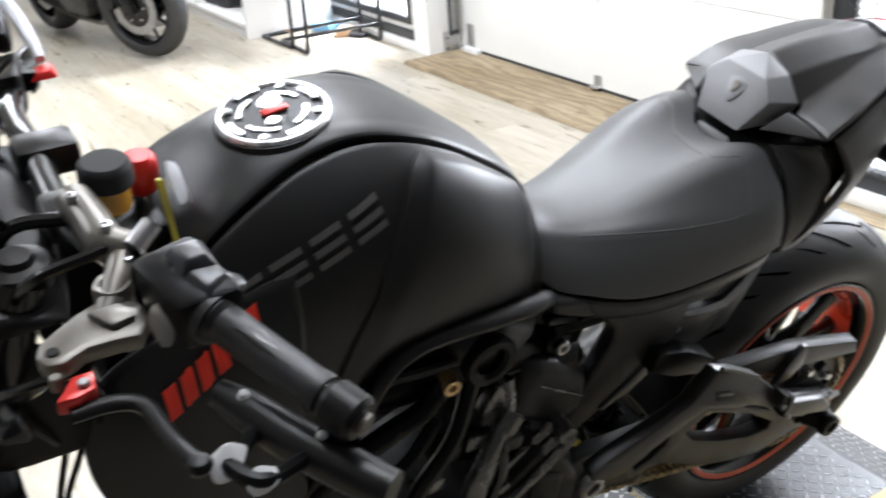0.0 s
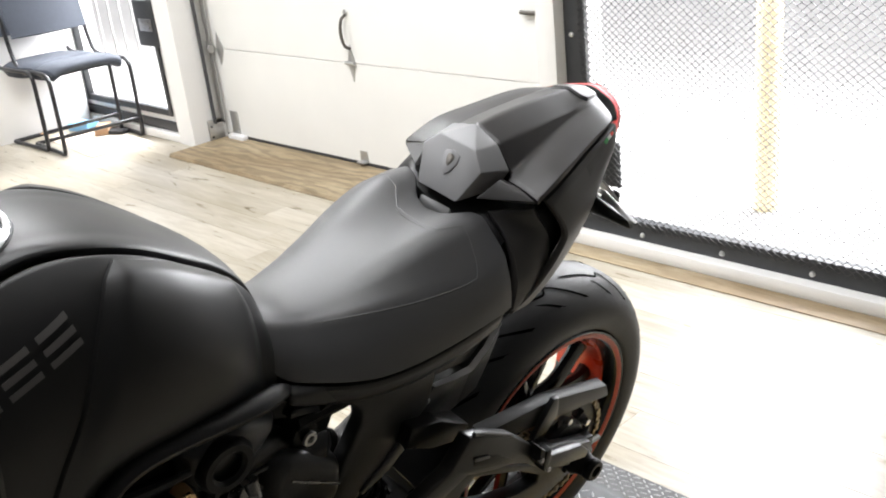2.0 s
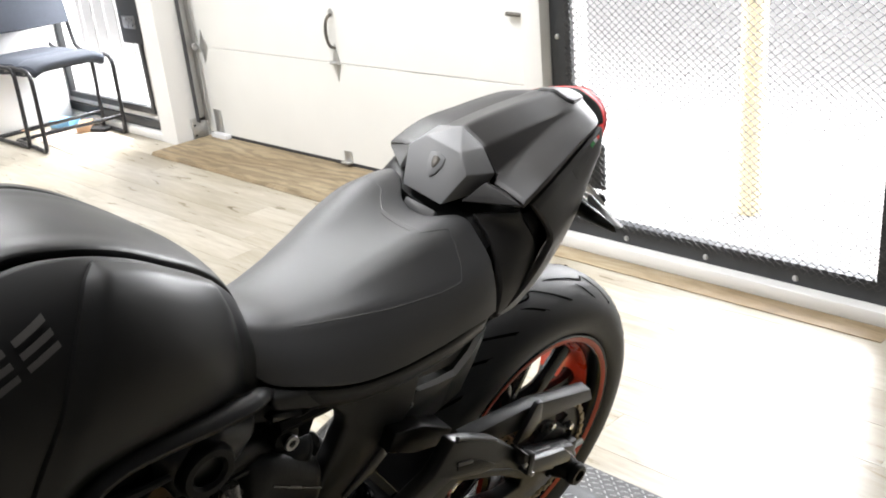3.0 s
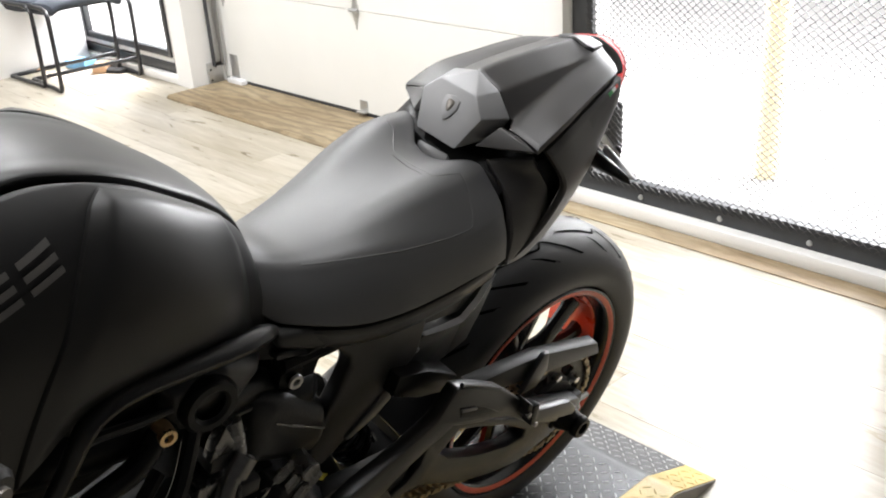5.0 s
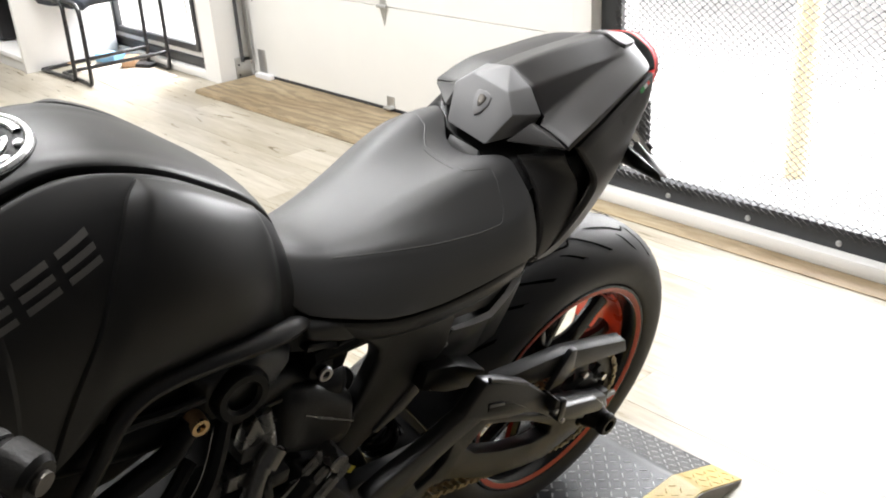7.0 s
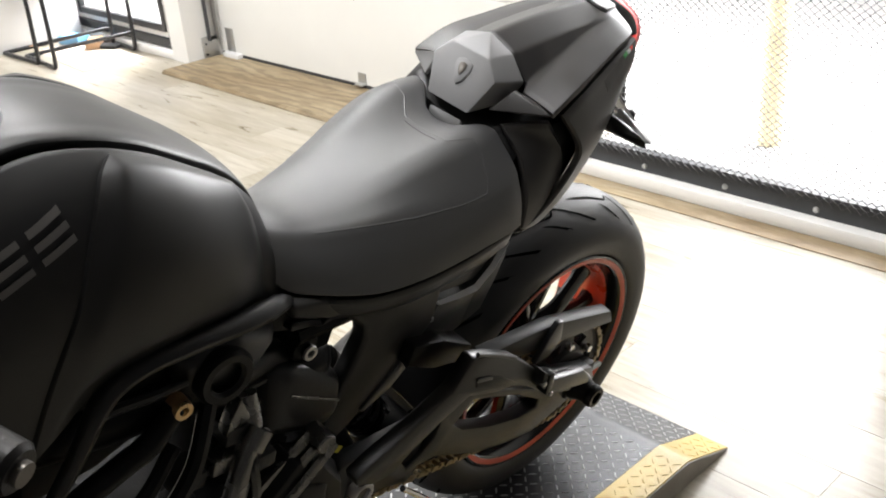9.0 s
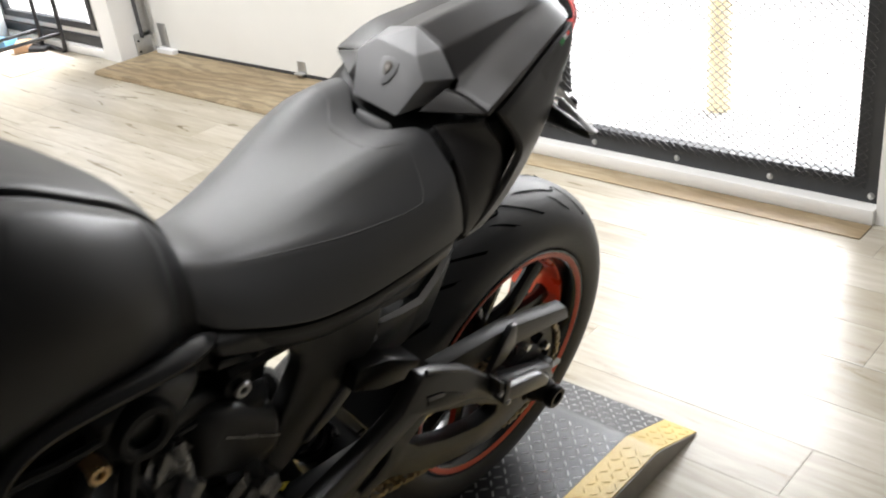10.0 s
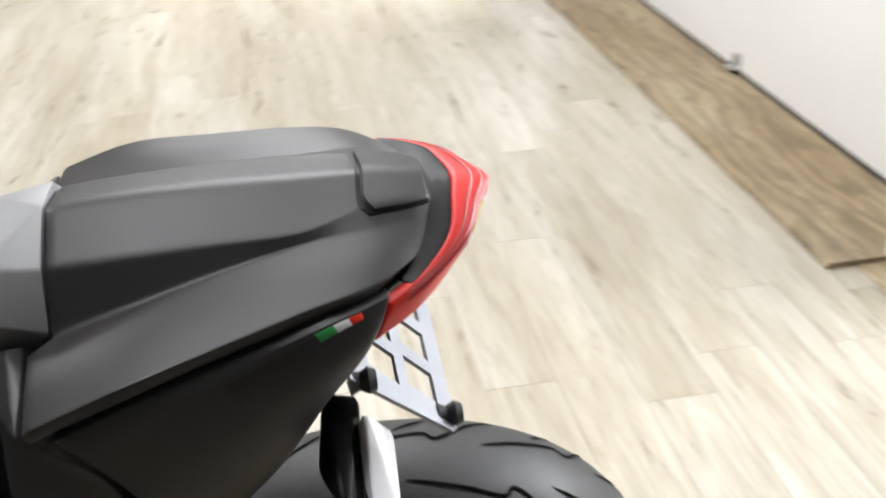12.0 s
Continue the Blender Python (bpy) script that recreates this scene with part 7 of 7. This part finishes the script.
def far_motorcycle():
    b = tagged(empty("parked_motorcycle"), "black naked motorcycle parked beside the shelf unit", "motorcycle")

    turn = Matrix.Rotation(radians(22), 4, "Z")      # the bars are turned

    def p(name, bm, material, label="", parent=None):
        if name in ("fork_leg", "axle_foot", "caliper", "mudguard"):
            bmesh.ops.transform(bm, matrix=turn, verts=bm.verts)
        return part(name, bm, material, parent or b, label)

    def wheel_at(x, wide, name, discs):
        w = empty(name)
        w.parent = b
        w.location = (x, 0, 0.31)
        w.rotation_euler = (0, 0, radians(22) if x == 0 else 0)
        k = wide / 0.06
        q = [(0.222, -0.045 * k), (0.232, -0.057 * k), (0.252, -0.060 * k), (0.276, -0.054 * k), (0.292, -0.038 * k), (0.303, -0.018 * k), (0.306, 0)]
        q = q + [(r, -y) for r, y in q[-2::-1]]
        p("tyre", lathe(smooth_path(q, 3).tolist(), 64), M_RUBBER, "", w)
        p("rim", lathe([(0.224, -0.05 * k), (0.205, -0.044 * k), (0.195, 0), (0.205, 0.044 * k), (0.224, 0.05 * k), (0.226, 0.04 * k), (0.21, 0), (0.226, -0.04 * k), (0.224, -0.05 * k)], 64), M_RIM, "", w)
        p("hub", lathe([(0, -0.05), (0.035, -0.05), (0.035, 0.05), (0, 0.05)], 24), M_RIM, "", w)
        for i in range(10):
            a = 2 * math.pi * i / 10
            p("spoke", tube([(0.03 * math.cos(a), 0, 0.03 * math.sin(a)), (0.20 * math.cos(a + 0.08), 0, 0.20 * math.sin(a + 0.08))], 0.010, 8, smooth=False), M_RIM, "", w)
        for s in discs:
            y = s * 0.066
            n = [[((0.128 + 0.012 * math.cos(c)) * math.cos(g) - 0.004 * math.sin(c) * math.sin(g), (0.128 + 0.012 * math.cos(c)) * math.sin(g) + 0.004 * math.sin(c) * math.cos(g)) for c in np.linspace(0, 2 * math.pi, 6, endpoint=False)] for g in np.linspace(0, 2 * math.pi, 14, endpoint=False)]
            o = [(0.155 * math.cos(c), 0.155 * math.sin(c)) for c in np.linspace(0, 2 * math.pi, 64, endpoint=False)]
            i_ = [(0.105 * math.cos(c), 0.105 * math.sin(c)) for c in np.linspace(0, 2 * math.pi, 48, endpoint=False)]
            p("brake_disc", slab(o, y - 0.0025, y + 0.0025, 0, 1, [i_] + n), M_ALU, "drilled steel brake disc", w)
            c = p("disc_carrier", lathe([(0.04, y - 0.006), (0.108, y - 0.003), (0.108, y + 0.003), (0.04, y + 0.006)], 40), M_RIM, "", w)
            for i in range(6):
                a = 2 * math.pi * i / 6
                p("disc_bolt", disc(0.008, y, y + s * 0.011, "y", (0.075 * math.cos(a), 0, 0.075 * math.sin(a)), 8, 0.001), M_CHROME, "", w)

    wheel_at(0, 0.064, "front_wheel", (-1, 1))
    wheel_at(1.40, 0.09, "rear_wheel", (1,))
    for s in (-1, 1):
        y = s * 0.10
        p("fork_leg", tube([(0.0, y, 0.31), (0.11, y, 0.60), (0.25, y, 0.98)], [0.024, 0.026, 0.027], 14, smooth=False), M_RIM)
        p("axle_foot", hull([(-0.03, y - s * 0.018, 0.29), (0.04, y - s * 0.018, 0.28), (0.05, y - s * 0.018, 0.40), (0.0, y - s * 0.018, 0.38), (-0.03, y + s * 0.02, 0.29), (0.04, y + s * 0.02, 0.28), (0.05, y + s * 0.02, 0.40), (0.0, y + s * 0.02, 0.38)], 0.006), M_DKMETAL)
        p("caliper", hull([(0.08, s * 0.075, 0.42), (0.15, s * 0.075, 0.40), (0.17, s * 0.075, 0.32), (0.12, s * 0.075, 0.31), (0.08, s * 0.11, 0.42), (0.15, s * 0.115, 0.40), (0.165, s * 0.115, 0.33), (0.12, s * 0.115, 0.32)], 0.006), M_RIM, "black brake caliper")
    gd = grid_surface([[(0.33 * math.cos(radians(a)), y, 0.31 + 0.33 * math.sin(radians(a))) for y in (-0.07, 0, 0.07)] for a in (30, 60, 90, 120, 140)])
    p("mudguard", panel(gd, (0, 4), (0, 2), 20, 10, 0.003, 0.0, 0.002, -1), M_RIM)
    p("engine", hull([(x, y, z) for x, z, w in ((0.42, 0.30, 0.16), (0.40, 0.45, 0.16), (0.55, 0.60, 0.14), (0.85, 0.58, 0.14), (0.95, 0.40, 0.16), (0.85, 0.22, 0.14), (0.50, 0.22, 0.14)) for y in (-w, w)], 0.02), M_ENGINE, "dark cast engine")
    for i in range(4):
        y = -0.12 + 0.08 * i
        p("exhaust_header", tube([(0.42, y, 0.52), (0.30, y * 0.95, 0.44), (0.33, y * 0.8, 0.26), (0.50, y * 0.5, 0.17), (0.80, y * 0.3 + 0.03, 0.17)], 0.019, 10), M_ALUDARK, "heat-tinted exhaust header")
    p("collector", tube([(0.72, 0.0, 0.17), (0.95, 0.05, 0.20), (1.20, 0.16, 0.36), (1.50, 0.20, 0.52)], [0.05, 0.05, 0.055, 0.06], 14), M_DKMETAL)
    p("frame", tube([(0.28, 0.0, 0.90), (0.45, 0.12, 0.78), (0.80, 0.14, 0.66), (0.98, 0.12, 0.42)], 0.03, 10), M_RIM)
    p("frame", tube([(0.28, 0.0, 0.90), (0.45, -0.12, 0.78), (0.80, -0.14, 0.66), (0.98, -0.12, 0.42)], 0.03, 10), M_RIM)
    p("swingarm", slab([(0.92, 0.44), (1.0, 0.46), (1.42, 0.34), (1.44, 0.29), (1.38, 0.28), (0.94, 0.36)], -0.13, -0.10, 0.005), M_DKMETAL)
    p("swingarm", slab([(0.92, 0.44), (1.0, 0.46), (1.42, 0.34), (1.44, 0.29), (1.38, 0.28), (0.94, 0.36)], 0.10, 0.13, 0.005), M_DKMETAL)
    p("radiator", box((0.27, -0.16, 0.45), (0.31, 0.16, 0.74), 0.006), M_DKMETAL)
    p("tank", panel(grid_surface([[(x, w * k, z - h * k ** 2) for k in np.linspace(-1, 1, 7)] for x, w, z, h in ((0.30, 0.10, 0.93, 0.10), (0.40, 0.15, 1.02, 0.16), (0.60, 0.16, 1.03, 0.20), (0.80, 0.12, 0.95, 0.16), (0.90, 0.09, 0.88, 0.12))]), (0, 4), (0, 6), 24, 18, 0.01, 0, 0.01), M_PAINT)
    p("seat", panel(grid_surface([[(x, w * k, z - 0.05 * k ** 4) for k in np.linspace(-1, 1, 7)] for x, w, z in ((0.88, 0.08, 0.85), (1.05, 0.14, 0.81), (1.30, 0.13, 0.86), (1.60, 0.08, 0.95))]), (0, 3), (0, 6), 18, 14, 0.04, 0, 0.02), M_VINYL)
    p("handlebar", tube([(0.36, -0.36, 1.05), (0.28, -0.16, 1.08), (0.27, 0, 1.05), (0.28, 0.16, 1.08), (0.36, 0.36, 1.05)], 0.013, 10), M_RIM)
    p("headlamp", lathe([(0, -0.02), (0.07, -0.01), (0.085, 0.02), (0.08, 0.10), (0.04, 0.16)], 28, "x", (0.04, 0, 0.88)), M_RIM)
    p("side_stand", tube([(0.85, -0.15, 0.22), (0.92, -0.24, 0.11), (0.98, -0.32, 0.010)], 0.010, 8), M_DKMETAL)
    b.matrix_world = pose(0.262, 4.777, 0.004, -7, 0, 100.5)
    return b


far_motorcycle()
# ---- ramp under the motorcycle ----
DECK = 0.056


def tread_lugs(bm, x0, x1, y0, y1, place, pitch=0.0200, size=0.0092):
    """Raised bars of diamond plate, turned a quarter from one to the next; place(x, y) gives point and tilt matrix."""
    nx, ny = int((x1 - x0) / pitch), int((y1 - y0) / pitch)
    shape = [(-1, 0, 0), (-0.6, 0.21, 0), (0.6, 0.21, 0), (1, 0, 0), (0.6, -0.21, 0), (-0.6, -0.21, 0), (-0.72, 0, 0.10), (-0.5, 0.11, 0.13), (0.5, 0.11, 0.13), (0.72, 0, 0.10), (0.5, -0.11, 0.13), (-0.5, -0.11, 0.13)]
    quads = [(i, (i + 1) % 6, 6 + (i + 1) % 6, 6 + i) for i in range(6)] + [(6, 7, 11), (7, 8, 10, 11), (8, 9, 10)]
    verts, faces = [], []
    for i in range(nx):
        for j in range(ny):
            m = place(x0 + (i + 0.5) * pitch, y0 + (j + 0.5) * pitch) @ pose(0, 0, 0, 0, 0, 45 if (i + j) % 2 else -45)
            k = len(verts)
            verts += [tuple(m @ Vector((c[0] * size, c[1] * size, c[2] * size))) for c in shape]
            faces += [tuple(k + q for q in f) for f in quads]
    me = bpy.data.meshes.new("tmp")
    me.from_pydata(verts, [], faces)
    bm.from_mesh(me)
    bpy.data.meshes.remove(me)


def ramp():
    r = tagged(empty("wheel_ramp"), "black diamond-plate ramp with worn yellow edges under the motorcycle", "ramp")
    X0, XK, XT, YL, YR, YW = -2.35, 0.252, 0.388, -0.207, 0.33, 0.070
    yi = YL + YW

    def strip(name, ya, yb, material, label, xa=X0):
        bm = bmesh.new()
        prof = [(xa, 0), (xa, DECK), (XK - 0.012, DECK), (XK, DECK - 0.002), (XK + 0.012, DECK - 0.007), (XT, 0.004), (XT, 0)]
        skin(bm, [[(p[0], y, p[1]) for p in prof] for y in (ya, yb)])
        bmesh.ops.recalc_face_normals(bm, faces=bm.faces)
        return part(name, bm, material, r, label)

    strip("deck", yi + 0.0005, YR - YW, M_DUST, "black diamond-plate deck")
    strip("yellow_edge", YL, yi, M_YELLOW, "worn yellow painted edge")
    strip("yellow_edge", YR - YW + 0.0005, YR, M_YELLOW, "worn yellow painted edge")
    slope = math.degrees(math.atan2(DECK - 0.006, XT - XK))

    def flat(x, y):
        return pose(x, y, DECK - 0.0002)

    def tilted(x, y):
        f = (x - XK) / (XT - XK)
        return pose(x, y, (DECK - 0.003) * (1 - f) + 0.004 * f + 0.0002, 0, slope, 0)

    for name, ya, yb, material in (("deck_treads", yi, YR - YW, M_LUG), ("edge_treads", YL, yi, M_YELLOW)):
        bm = bmesh.new()
        tread_lugs(bm, -0.95, XK - 0.008, ya, yb, flat)
        tread_lugs(bm, XK + 0.01, XT, ya, yb, tilted)
        o = part(name, bm, material, r, sharp=20)
        o["kind"] = "stuff"
    bm = bmesh.new()
    tread_lugs(bm, -0.95, XK, 0.006, DECK - 0.004, lambda x, z: pose(x, YL, z, 90))
    o = part("side_treads", bm, M_SIDE, r, sharp=20)
    o["kind"] = "stuff"
    part("side_skirt", slab([(X0, 0.001), (X0, DECK - 0.003), (XK - 0.012, DECK - 0.003), (XK + 0.012, DECK - 0.010), (XT - 0.004, 0.003), (XT - 0.004, 0.001)], YL - 0.0025, YL), M_SIDE, r, "scuffed bare side plate")


ramp()

# ---- floor planks ----
PW, PL, GAP = 0.152, 1.22, 0.0006


def plank_mesh(length):
    bm = box((GAP / 2, GAP / 2, -0.004), (PW - GAP / 2, length - GAP / 2, 0.0), 0.0004, 1)
    me = bpy.data.meshes.new("plank")
    bm.to_mesh(me)
    bm.free()
    me.materials.append(M_PLANK)
    return me


FULL = plank_mesh(PL)
rng = random.Random(5)
count = 0
rest = []
cols = int((WX + 0.28 - ROOM[0]) / PW)
for c in range(cols):
    x = WX + 0.28 - (c + 1) * PW
    y = ROOM[1] - rng.random() * PL
    while y < ROOM[2]:
        near = -1.6 < x and ROOM[1] < y < 6.0 and count < 300
        if near:
            o = new("plank", FULL)
            o.location = (x, y, 0)
            o.parent = FLOOR
            count += 1
        else:
            rest.append((x, y))
        y += PL
verts, faces = [], []
for x, y in rest:
    k = len(verts)
    a, b, e, f = x + GAP / 2, x + PW - GAP / 2, max(y, ROOM[1]) + GAP / 2, min(y + PL, ROOM[2]) - GAP / 2
    verts += [(a, e, 0), (b, e, 0), (b, f, 0), (a, f, 0)]
    faces.append((k, k + 1, k + 2, k + 3))
me = bpy.data.meshes.new("far_planks")
me.from_pydata(verts, [], faces)
me.materials.append(M_PLANK)
o = new("far_planks", me)
o.parent = FLOOR
o["kind"] = "stuff"
